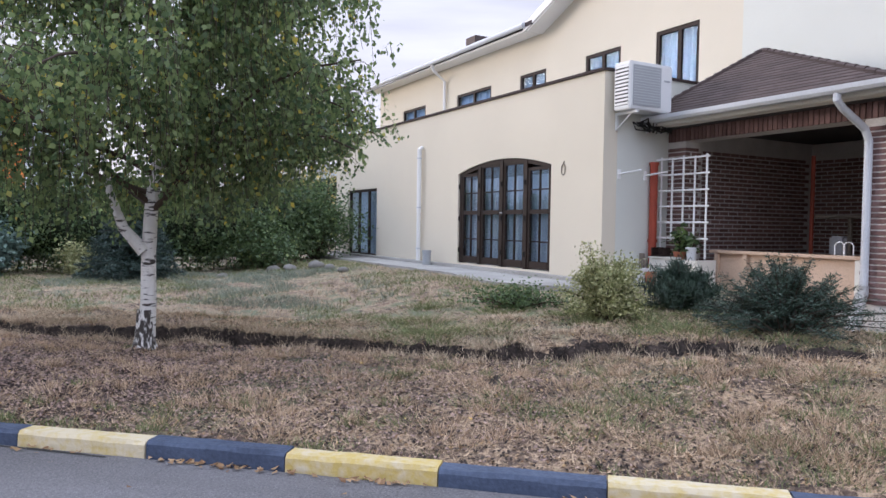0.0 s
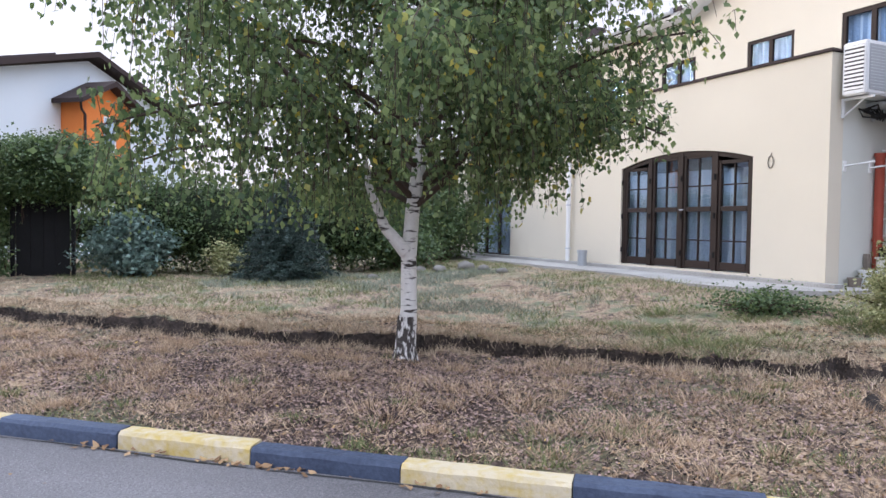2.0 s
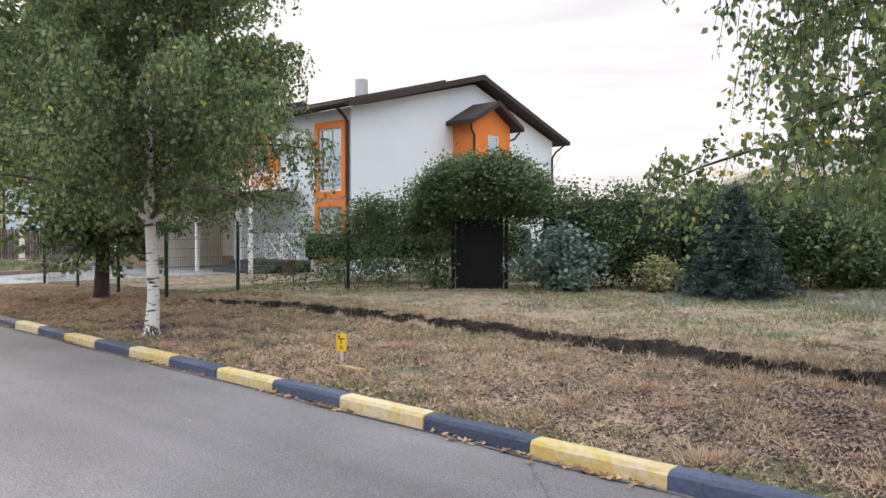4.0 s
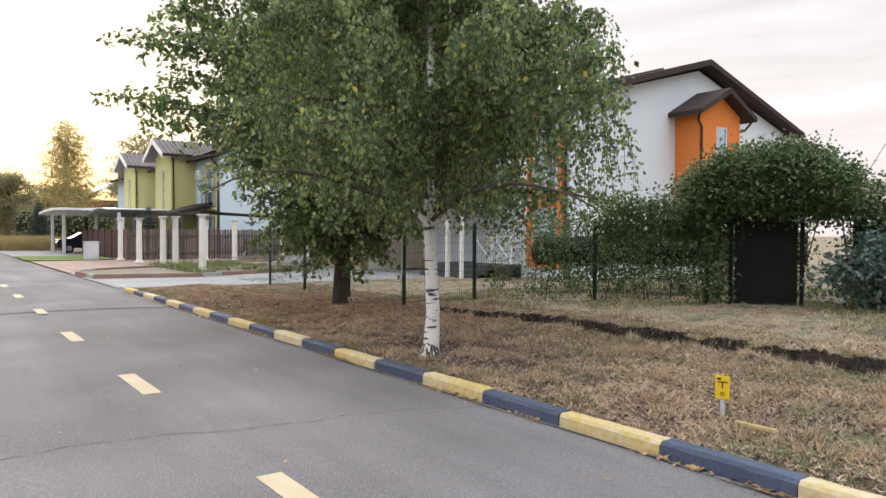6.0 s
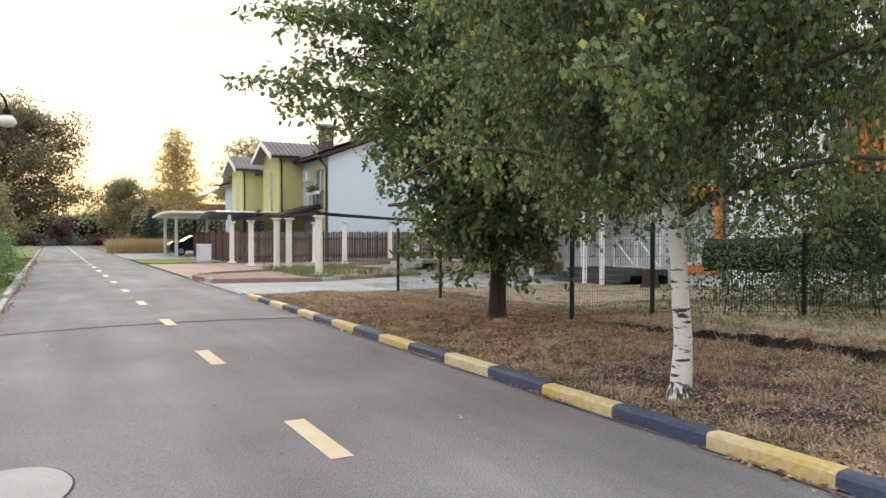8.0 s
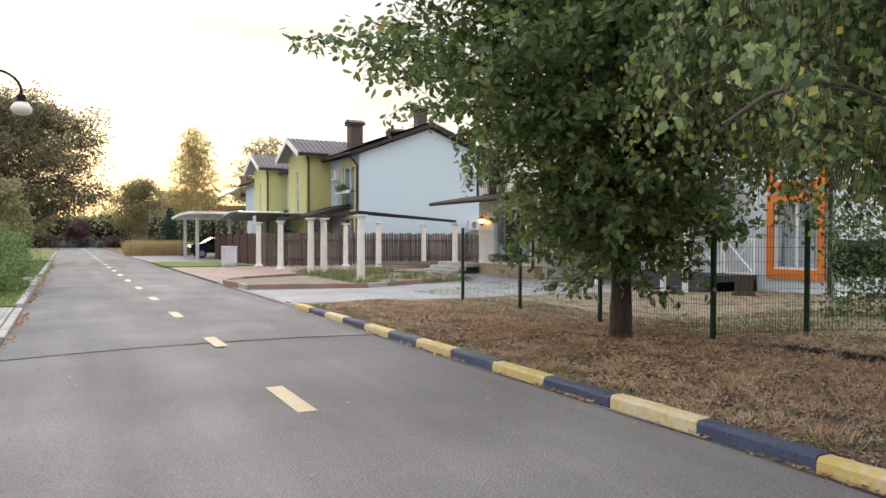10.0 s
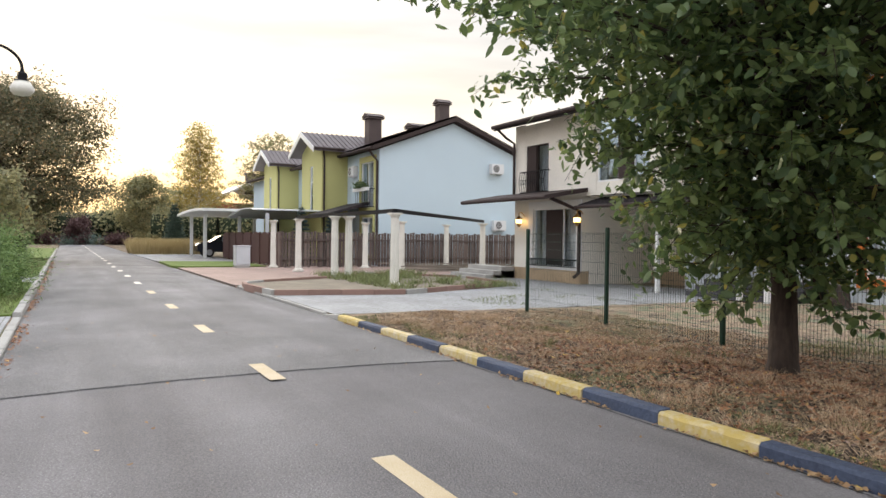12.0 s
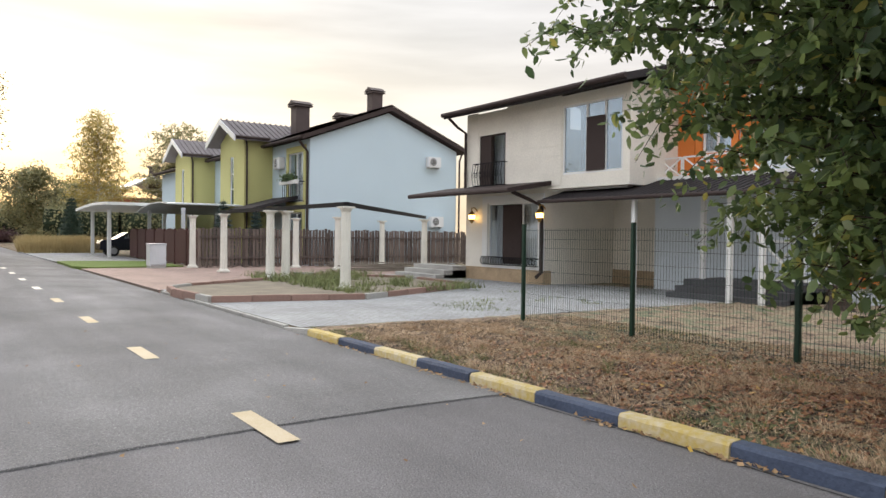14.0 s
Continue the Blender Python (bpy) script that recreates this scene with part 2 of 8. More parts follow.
    "straw_pale": mat("pale_straw", (0.27, 0.195, 0.125), 0.85, 0.5, 0.7, 9, 0.0, island=1.9, tint=(0.84, 0.68, 0.49)),
    "straw_red": mat("red_straw", (0.26, 0.155, 0.095), 0.85, 0.4, 0.7, 9, 0.0, island=1.4, tint=(0.76, 0.57, 0.38)),
    "green": mat("green_grass", (0.07, 0.1, 0.03), 0.8, 0.35, 0.7, 9, 0.0, island=1.2, tint=(0.3, 0.33, 0.14)),
    "fescue": mat("blue_grass", (0.16, 0.2, 0.16), 0.8, 0.3, 0.7, 9, 0.0, island=0.6, tint=(0.34, 0.37, 0.28)),
    "reed": mat("straw_grass", (0.36, 0.26, 0.1), 0.85, 0.3, 0.7, 9, 0.0, island=0.8, tint=(0.6, 0.47, 0.24)),
    "turf": mat("green_turf", (0.12, 0.17, 0.035), 0.95, 0.3, 1.2, 60, 0.8),
    "glass": glass_mat("window_glass", (0.95, 0.97, 1.0), 0.16),
    "glass_sky": glass_mat("mirror_glass", (0.7, 0.75, 0.8), 0.4),
    "glass_up": glass_mat("upstairs_glass", (0.85, 0.92, 1.0), 0.012),
    "leaf_birch": leaf_mat("birch_leaf", (0.06, 0.112, 0.05), (0.29, 0.365, 0.145), (0.62, 0.5, 0.08), 0.6, 0.42),
    "leaf_maple": leaf_mat("broad_leaf", (0.055, 0.1, 0.045), (0.23, 0.31, 0.115), (0.42, 0.38, 0.1), 0.48, 0.4),
    # autumn and distant tones, lightened in place of haze and backlight
    "leaf_yellow": leaf_mat("autumn_leaf", (0.34, 0.29, 0.1), (0.62, 0.5, 0.2), (0.66, 0.44, 0.14), 0.7),
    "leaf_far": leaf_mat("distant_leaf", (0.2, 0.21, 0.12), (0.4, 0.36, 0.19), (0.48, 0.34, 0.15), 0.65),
    "leaf_ivy": leaf_mat("creeper_leaf", (0.045, 0.085, 0.035), (0.14, 0.2, 0.075), (0.26, 0.31, 0.1), 0.35),
    "leaf_silver": leaf_mat("silver_green_leaf", (0.06, 0.11, 0.09), (0.18, 0.26, 0.22), None, 0.15),
    "leaf_gold": leaf_mat("golden_leaf", (0.16, 0.18, 0.06), (0.5, 0.49, 0.25), (0.7, 0.66, 0.42), 0.3),
    "needle": leaf_mat("needle", (0.022, 0.042, 0.03), (0.065, 0.105, 0.07), None, 0.1),
    "juniper": leaf_mat("juniper_needle", (0.08, 0.15, 0.04), (0.25, 0.36, 0.12), None, 0.2),
    "needle_blue": leaf_mat("blue_needle", (0.02, 0.042, 0.035), (0.06, 0.1, 0.085), None, 0.1),
    "leaf_russet": leaf_mat("russet_leaf", (0.085, 0.1, 0.055), (0.29, 0.24, 0.14), (0.5, 0.3, 0.13), 0.5),
    # near-black green of the hedge cores: inner shade put into the colour
    "core_green": mat("hedge_core_dark", (0.02, 0.03, 0.014), 0.95, 0.5, 3.0, 14, 1.0),
    "leaf_red": leaf_mat("red_leaf", (0.07, 0.035, 0.04), (0.15, 0.075, 0.07), None, 0.25),
    "leaf_rust": leaf_mat("rust_leaf", (0.13, 0.05, 0.03), (0.4, 0.2, 0.1), (0.6, 0.4, 0.12), 0.1, 0.8),
    "leaf_fall": leaf_mat("fallen_leaf", (0.16, 0.08, 0.035), (0.45, 0.3, 0.16), (0.75, 0.5, 0.1), 0.1, 0.8),
}


def aggregate(m, pale, amount):
    """Pale stone chips and dark pores worked into an asphalt surface."""
    n, l = m.node_tree.nodes, m.node_tree.links
    b = n["Principled BSDF"]
    src = b.inputs["Base Color"].links[0].from_socket
    geo = n.new("ShaderNodeNewGeometry")
    for scale, colour, lo, hi, k in ((62, pale, 0.2, 0.1, amount), (48, (0.045, 0.045, 0.048), 0.17, 0.08, amount)):
        vo = n.new("ShaderNodeTexVoronoi")
        vo.inputs["Scale"].default_value = scale
        l.new(geo.outputs["Position"], vo.inputs["Vector"])
        dot = n.new("ShaderNodeMapRange")
        dot.inputs["From Min"].default_value, dot.inputs["From Max"].default_value = lo + 0.12, hi
        dot.inputs["To Max"].default_value = k
        l.new(vo.outputs["Distance"], dot.inputs["Value"])
        mx = n.new("ShaderNodeMixRGB")
        mx.inputs[2].default_value = (*colour, 1)
        l.new(dot.outputs["Result"], mx.inputs[0])
        l.new(src, mx.inputs[1])
        src = mx.outputs["Color"]
    # long worn streaks along the lane
    mp = n.new("ShaderNodeMapping")
    mp.inputs["Scale"].default_value = (0.12, 1.3, 1.0)
    no = n.new("ShaderNodeTexNoise")
    no.inputs["Scale"].default_value, no.inputs["Detail"].default_value = 1.0, 7
    l.new(geo.outputs["Position"], mp.inputs["Vector"])
    l.new(mp.outputs["Vector"], no.inputs["Vector"])
    ra = n.new("ShaderNodeMapRange")
    ra.inputs["From Min"].default_value, ra.inputs["From Max"].default_value = 0.32, 0.68
    ra.inputs["To Min"].default_value, ra.inputs["To Max"].default_value = 0.82, 1.16
    l.new(no.outputs["Fac"], ra.inputs["Value"])
    mu = n.new("ShaderNodeVectorMath")
    mu.operation = "SCALE"
    l.new(src, mu.inputs[0])
    l.new(ra.outputs["Result"], mu.inputs["Scale"])
    l.new(mu.outputs["Vector"], b.inputs["Base Color"])


aggregate(M["asphalt"], (0.38, 0.37, 0.365), 0.6)
aggregate(M["asphalt_far"], (0.44, 0.43, 0.42), 0.8)


def birch_bark(name="birch_bark", lo=0.57, hi=0.63, grain=(5, 5, 26)):
    m = mat(name, (0.7, 0.68, 0.65), 0.75, 0.12, 3.0, 30, 0.3)
    n, l = m.node_tree.nodes, m.node_tree.links
    b = n["Principled BSDF"]
    src = b.inputs["Base Color"].links[0].from_socket
    geo = n.new("ShaderNodeNewGeometry")
    mp = n.new("ShaderNodeMapping")
    mp.inputs["Scale"].default_value = grain
    no = n.new("ShaderNodeTexNoise")
    no.inputs["Scale"].default_value, no.inputs["Detail"].default_value = 1.0, 3
    ra = n.new("ShaderNodeMapRange")
    ra.inputs["From Min"].default_value, ra.inputs["From Max"].default_value = lo, hi
    mx = n.new("ShaderNodeMixRGB")
    mx.inputs[2].default_value = (0.05, 0.042, 0.038, 1)
    l.new(geo.outputs["Position"], mp.inputs["Vector"])
    l.new(mp.outputs["Vector"], no.inputs["Vector"])
    l.new(no.outputs["Fac"], ra.inputs["Value"])
    l.new(ra.outputs["Result"], mx.inputs[0])
    l.new(src, mx.inputs[1])
    l.new(mx.outputs["Color"], b.inputs["Base Color"])
    return m


M["bark_white"] = birch_bark()
M["bark_foot"] = birch_bark("birch_foot_bark", 0.4, 0.5, (34, 34, 11))


def paving(name, c1, c2, mortar, w, h, offset=0.5):
    m = bpy.data.materials.new(name)
    m.use_nodes = True
    n, l = m.node_tree.nodes, m.node_tree.links
    b = n["Principled BSDF"]
    b.inputs["Roughness"].default_value = 0.9
    geo = n.new("ShaderNodeNewGeometry")
    br = n.new("ShaderNodeTexBrick")
    br.offset = offset
    br.inputs["Scale"].default_value = 1.0
    br.inputs["Brick Width"].default_value, br.inputs["Row Height"].default_value = w, h
    br.inputs["Mortar Size"].default_value = 0.008
    br.inputs["Color1"].default_value, br.inputs["Color2"].default_value, br.inputs["Mortar"].default_value = (*c1, 1), (*c2, 1), (*mortar, 1)
    no = n.new("ShaderNodeTexNoise")
    no.inputs["Scale"].default_value, no.inputs["Detail"].default_value = 0.7, 6
    mx = n.new("ShaderNodeMixRGB")
    mx.blend_type = "MULTIPLY"
    mx.inputs[0].default_value = 0.6
    ra = n.new("ShaderNodeMapRange")
    ra.inputs["From Min"].default_value, ra.inputs["From Max"].default_value = 0.3, 0.7
    ra.inputs["To Min"].default_value, ra.inputs["To Max"].default_value = 0.6, 1.1
    bp = n.new("ShaderNodeBump")
    bp.inputs["Strength"].default_value, bp.inputs["Distance"].default_value = 0.5, 0.01
    bp.invert = True
    l.new(geo.outputs["Position"], br.inputs["Vector"])
    l.new(geo.outputs["Position"], no.inputs["Vector"])
    l.new(no.outputs["Fac"], ra.inputs["Value"])
    l.new(br.outputs["Color"], mx.inputs[1])
    l.new(ra.outputs["Result"], mx.inputs[2])
    l.new(mx.outputs["Color"], b.inputs["Base Color"])
    l.new(br.outputs["Fac"], bp.inputs["Height"])
    l.new(bp.outputs["Normal"], b.inputs["Normal"])
    return m


M["pave_grey"] = paving("grey_pavers", (0.36, 0.37, 0.38), (0.3, 0.3, 0.31), (0.15, 0.14, 0.12), 0.2, 0.1)
M["pave_red"] = paving("pink_pavers", (0.38, 0.27, 0.23), (0.32, 0.22, 0.19), (0.16, 0.12, 0.1), 0.2, 0.1)


def lawn_mat():
    """Dry turf: flattened straw over dark earth, green patches, paler turf beyond the trench, litter round the birches."""
    m = mat("dry_lawn", (0.1, 0.066, 0.05), 0.95, 0.6, 2.5, 30, 1.0, tint=(0.2, 0.135, 0.095))
    n, l = m.node_tree.nodes, m.node_tree.links
    b = n["Principled BSDF"]
    last = b.inputs["Base Color"].links[0].from_socket
    geo = n.new("ShaderNodeNewGeometry")

    def noise_of(scale, detail, rough):
        t = n.new("ShaderNodeTexNoise")
        t.inputs["Scale"].default_value, t.inputs["Detail"].default_value, t.inputs["Roughness"].default_value = scale, detail, rough
        l.new(geo.outputs["Position"], t.inputs["Vector"])
        return t.outputs["Fac"]

    def ranged(value, lo, hi):
        r = n.new("ShaderNodeMapRange")
        r.inputs["From Min"].default_value, r.inputs["From Max"].default_value = lo, hi
        l.new(value, r.inputs["Value"])
        return r.outputs["Result"]

    def arith(op, u, v, w=None):
        r = n.new("ShaderNodeMath")
        r.operation = op
        for k, x in enumerate((u, v, w)):
            if x is None:
                continue
            if isinstance(x, float):
                r.inputs[k].default_value = x
            else:
                l.new(x, r.inputs[k])
        return r.outputs[0]

    def over(colour, fac, under):
        r = n.new("ShaderNodeMixRGB")
        r.inputs[2].default_value = (*colour, 1)
        l.new(fac, r.inputs[0])
        l.new(under, r.inputs[1])
        return r.outputs["Color"]

    big, mid, fine = noise_of(0.42, 6, 0.5), noise_of(2.2, 5, 0.6), noise_of(24.0, 8, 0.78)
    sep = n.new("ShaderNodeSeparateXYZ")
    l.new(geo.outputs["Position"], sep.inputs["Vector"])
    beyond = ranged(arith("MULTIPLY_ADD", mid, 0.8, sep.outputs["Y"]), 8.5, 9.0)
    # straw mats
    thick = arith("MULTIPLY_ADD", mid, 0.7, fine)
    thick = arith("MULTIPLY_ADD", beyond, 0.05, thick)
    last = over((0.43, 0.31, 0.2), ranged(thick, 0.83, 0.95), last)
    # green patches
    gr = arith("MULTIPLY_ADD", fine, 0.35, big)
    last = over((0.13, 0.135, 0.07), ranged(gr, 0.68, 0.78), last)
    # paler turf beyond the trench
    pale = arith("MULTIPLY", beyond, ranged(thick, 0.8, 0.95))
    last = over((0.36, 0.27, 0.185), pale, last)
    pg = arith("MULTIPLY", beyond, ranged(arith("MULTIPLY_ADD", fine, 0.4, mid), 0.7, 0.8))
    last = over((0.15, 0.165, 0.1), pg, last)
    # litter round the two birches
    for c, r in (((-4.6, 6.6, 0.2), 2.9), ((-14.6, 5.6, 0.2), 1.9)):
        d = n.new("ShaderNodeVectorMath")
        d.operation = "DISTANCE"
        l.new(geo.outputs["Position"], d.inputs[0])
        d.inputs[1].default_value = c
        near = ranged(arith("MULTIPLY_ADD", big, 3.0, d.outputs["Value"]), r + 1.4, r + 0.2)
        near = arith("MULTIPLY", near, ranged(thick, 1.05, 0.85))
        last = over((0.07, 0.044, 0.038), near, last)
    # bare dark earth in small ragged gaps
    last = over((0.045, 0.031, 0.026), ranged(noise_of(5.5, 8, 0.74), 0.53, 0.62), last)
    l.new(last, b.inputs["Base Color"])
    return m


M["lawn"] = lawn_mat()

# ---- building helpers ----


def raw(name, verts, faces, material, parent=None, label="", smooth=False):
    """A mesh object out of arrays of vertices and of equal-sided faces."""
    verts, faces = np.asarray(verts, dtype=np.float32), np.asarray(faces, dtype=np.int32)
    me = bpy.data.meshes.new(name)
    k = faces.shape[1]
    me.vertices.add(len(verts))
    me.vertices.foreach_set("co", verts.ravel())
    me.loops.add(faces.size)
    me.loops.foreach_set("vertex_index", faces.ravel())
    me.polygons.add(len(faces))
    me.polygons.foreach_set("loop_start", np.arange(0, faces.size, k, dtype=np.int32))
    me.polygons.foreach_set("loop_total", np.full(len(faces), k, dtype=np.int32))
    if smooth:
        me.polygons.foreach_set("use_smooth", np.ones(len(faces), dtype=bool))
    me.update(calc_edges=True)
    me.materials.append(material)
    ob = new(name, me)
    ob.parent = parent
    if label:
        ob["label"] = label
    return ob


def part(name, bm, material, parent=None, label="", smooth=False):
    """Links a bmesh as one mesh object."""
    me = bpy.data.meshes.new(name)
    if smooth:
        for f in bm.faces:
            f.smooth = True
    bm.to_mesh(me)
    bm.free()
    me.materials.append(material)
    ob = new(name, me)
    ob.parent = parent
    if label:
        ob["label"] = label
    return ob


def thing(name, m=None, label="", category="", group="", kind=""):
    ob = new(name)
    ob.empty_display_size = 0.2
    if m is not None:
        ob.matrix_world = m
    return tagged(ob, label, category, group, kind)


def box(bm, x0, y0, z0, x1, y1, z1, bevel=0.0):
    m = Matrix.LocRotScale(((x0 + x1) / 2, (y0 + y1) / 2, (z0 + z1) / 2), None, (abs(x1 - x0), abs(y1 - y0), abs(z1 - z0)))
    vs = bmesh.ops.create_cube(bm, size=1, matrix=m)["verts"]
    if bevel:
        es = list({e for v in vs for e in v.link_edges})
        bmesh.ops.bevel(bm, geom=es, offset=bevel, segments=2, affect="EDGES", clamp_overlap=True)
    return bm


def boxes(*rows, bevel=0.0):
    bm = bmesh.new()
    for r in rows:
        box(bm, *r, bevel=bevel)
    return bm


def tube(bm, pts, radii, sides=8, cap=True):
    pts = [Vector(p) for p in pts]
    if not hasattr(radii, "__len__"):
        radii = [radii] * len(pts)
    rings = []
    for i, p in enumerate(pts):
        t = (pts[min(i + 1, len(pts) - 1)] - pts[max(i - 1, 0)]).normalized()
        a = t.orthogonal().normalized() if abs(t.z) < 0.95 else Vector((1, 0, 0))
        a = (a - t * a.dot(t)).normalized()
        b = t.cross(a)
        rings.append([bm.verts.new(p + (a * math.cos(2 * math.pi * k / sides) + b * math.sin(2 * math.pi * k / sides)) * radii[i]) for k in range(sides)])
    for r0, r1 in zip(rings, rings[1:]):
        # match the ring's start so that tubes do not twist
        off = min(range(sides), key=lambda o: sum((r0[k].co - r1[(k + o) % sides].co).length for k in range(0, sides, 2)))
        for k in range(sides):
            bm.faces.new((r0[k], r0[(k + 1) % sides], r1[(k + 1 + off) % sides], r1[(k + off) % sides]))
        r1[:] = r1[off:] + r1[:off]
    if cap and sides > 2:
        bm.faces.new(rings[0][::-1])
        bm.faces.new(rings[-1])
    return bm


def lathe(bm, profile, at=(0, 0, 0), sides=16):
    rings = [[bm.verts.new((at[0] + r * math.cos(2 * math.pi * k / sides), at[1] + r * math.sin(2 * math.pi * k / sides), at[2] + z)) for k in range(sides)] for r, z in profile]
    for r0, r1 in zip(rings, rings[1:]):
        for k in range(sides):
            bm.faces.new((r0[k], r0[(k + 1) % sides], r1[(k + 1) % sides], r1[k]))
    bm.faces.new(rings[0][::-1])
    bm.faces.new(rings[-1])
    return bm


def prism(bm, poly, axis, a, b):
    """A slab: the polygon poly drawn across axis 'x', 'y' or 'z' and drawn out from a to b."""
    def p(q, w):
        return {"x": (w, q[0], q[1]), "y": (q[0], w, q[1]), "z": (q[0], q[1], w)}[axis]
    lo, hi = [bm.verts.new(p(q, a)) for q in poly], [bm.verts.new(p(q, b)) for q in poly]
    bm.faces.new(lo[::-1])
    bm.faces.new(hi)
    for i in range(len(poly)):
        j = (i + 1) % len(poly)
        bm.faces.new((lo[i], lo[j], hi[j], hi[i]))
    bmesh.ops.recalc_face_normals(bm, faces=bm.faces[:])
    return bm


def wall(axis, a0, a1, z0, z1, w0, w1, holes=()):
    """A wall along axis 'x' or 'y' from a0 to a1, between w0 and w1 across, with holes (a0, a1, z0, z1) through it."""
    xs = sorted({a0, a1, *[h[0] for h in holes], *[h[1] for h in holes]})
    zs = sorted({z0, z1, *[h[2] for h in holes], *[h[3] for h in holes]})

    def solid(i, j):
        if not (0 <= i < len(xs) - 1 and 0 <= j < len(zs) - 1):
            return False
        p, q = (xs[i] + xs[i + 1]) / 2, (zs[j] + zs[j + 1]) / 2
        return not any(h[0] < p < h[1] and h[2] < q < h[3] for h in holes)

    bm = bmesh.new()
    made = {}

    def v(i, j, w):
        if (i, j, w) not in made:
            made[i, j, w] = bm.verts.new((xs[i], w, zs[j]) if axis == "x" else (w, xs[i], zs[j]))
        return made[i, j, w]

    for i in range(len(xs) - 1):
        for j in range(len(zs) - 1):
            if not solid(i, j):
                continue
            for w in (w0, w1):
                bm.faces.new((v(i, j, w), v(i + 1, j, w), v(i + 1, j + 1, w), v(i, j + 1, w)))
            for di, dj, c0, c1 in ((-1, 0, (i, j), (i, j + 1)), (1, 0, (i + 1, j), (i + 1, j + 1)), (0, -1, (i, j), (i + 1, j)), (0, 1, (i, j + 1), (i + 1, j + 1))):
                if not solid(i + di, j + dj):
                    bm.faces.new((v(*c0, w0), v(*c1, w0), v(*c1, w1), v(*c0, w1)))
    bmesh.ops.recalc_face_normals(bm, faces=bm.faces[:])
    return bm


def window(parent, axis, a0, a1, z0, z1, w, inward, frame_mat, bars=(), rails=(), bar=0.06, glass="glass", curtain=None, name="window", label="", back=0.35):
    """A framed window in a wall's hole: frame, mullions at bars, rails at heights, panes, and behind them curtains or a
    dark sheet for the unlit room.
    """
    def sw(b, p0, z0_, p1, z1_, v0, v1):
        if axis == "x":
            box(b, p0, min(v0, v1), z0_, p1, max(v0, v1), z1_)
        else:
            box(b, min(v0, v1), p0, z0_, max(v0, v1), p1, z1_)
    d0, d1 = w + 0.02 * inward, w + 0.09 * inward
    bm = bmesh.new()
    sw(bm, a0, z0, a0 + bar, z1, d0, d1)
    sw(bm, a1 - bar, z0, a1, z1, d0, d1)
    sw(bm, a0 + bar, z0, a1 - bar, z0 + bar, d0, d1)
    sw(bm, a0 + bar, z1 - bar, a1 - bar, z1, d0, d1)
    for b in bars:
        sw(bm, b - bar * 0.6, z0 + bar, b + bar * 0.6, z1 - bar, d0 + 0.005 * inward, d1 - 0.005 * inward)
    for r in rails:
        sw(bm, a0 + bar, r - bar * 0.4, a1 - bar, r + bar * 0.4, d0 + 0.012 * inward, d1 - 0.012 * inward)
    wd = part(name, bm, frame_mat, parent, label)
    edges = [a0, *bars, a1]
    for e0, e1 in zip(edges, edges[1:]):
        bm = bmesh.new()
        g = w + 0.055 * inward
        sw(bm, e0 + bar * 0.5, z0 + bar * 0.5, e1 - bar * 0.5, z1 - bar * 0.5, g - 0.004, g + 0.004)
        pane = part("pane", bm, M[glass], wd)
        pane.visible_shadow = False
    bm = bmesh.new()
    q = w + back * inward
    if curtain:
        n = max(8, int((a1 - a0) / 0.06))
        pts = [(a0 + 0.03 + (a1 - a0 - 0.06) * i / n, q + 0.035 * math.sin(i * 1.9) + 0.02 * math.sin(i * 0.7)) for i in range(n + 1)]
        for (p, u), (p2, u2) in zip(pts, pts[1:]):
            c = [(p, u, z0 - 0.02), (p2, u2, z0 - 0.02), (p2, u2, z1 + 0.02), (p, u, z1 + 0.02)]
            bm.faces.new([bm.verts.new((a, b_, c_) if axis == "x" else (b_, a, c_)) for a, b_, c_ in c])
        part("curtain", bm, M[curtain], wd, smooth=True)
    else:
        # dark sheet in place of the room's shade
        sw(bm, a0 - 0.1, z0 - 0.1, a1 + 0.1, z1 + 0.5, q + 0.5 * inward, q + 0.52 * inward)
        part("shade_backing", bm, M["dark"], wd)
    return wd


def leaves(name, pos, size, material, parent=None, droop=0.6, label="", aspect=0.62, seed=1, six=False, lie=0.0):
    """Many small leaf blades at the places given, hanging and turned at random."""
    rng = np.random.default_rng(seed)
    pos = np.asarray(pos, dtype=np.float64)
    n = len(pos)
    ang = rng.uniform(0, 2 * np.pi, n)
    tilt = rng.normal(-droop, 0.45, n)
    d = np.stack([np.cos(ang) * np.cos(tilt), np.sin(ang) * np.cos(tilt), np.sin(tilt)], 1)
    r = rng.normal(size=(n, 3))
    r = r * (1 - lie) + np.array([0, 0, 1.0]) * lie * 1.6
    s = np.cross(d, r)
    s /= np.linalg.norm(s, axis=1)[:, None] + 1e-9
    nrm = np.cross(d, s)
    L = size * rng.uniform(0.65, 1.25, n)[:, None]
    if six:
        a, tip = pos, pos + d * L
        q1, q2 = pos + d * L * 0.3 + nrm * L * 0.06, pos + d * L * 0.68 + nrm * L * 0.05
        W = L * aspect * 0.5
        v = np.stack([a, q1 + s * W, q2 + s * W * 0.85, tip, q2 - s * W * 0.85, q1 - s * W], 1).reshape(-1, 3)
        b = np.arange(n)[:, None] * 6
        f = np.concatenate([b + np.array([[0, 1, 2, 3]]), b + np.array([[0, 3, 4, 5]])])
    else:
        W = L * aspect * 0.5
        mid = pos + d * L * 0.42 + nrm * L * 0.05
        v = np.stack([pos, mid + s * W, pos + d * L, mid - s * W], 1).reshape(-1, 3)
        f = np.arange(4 * n).reshape(-1, 4)
    return raw(name, v, f, material, parent, label)

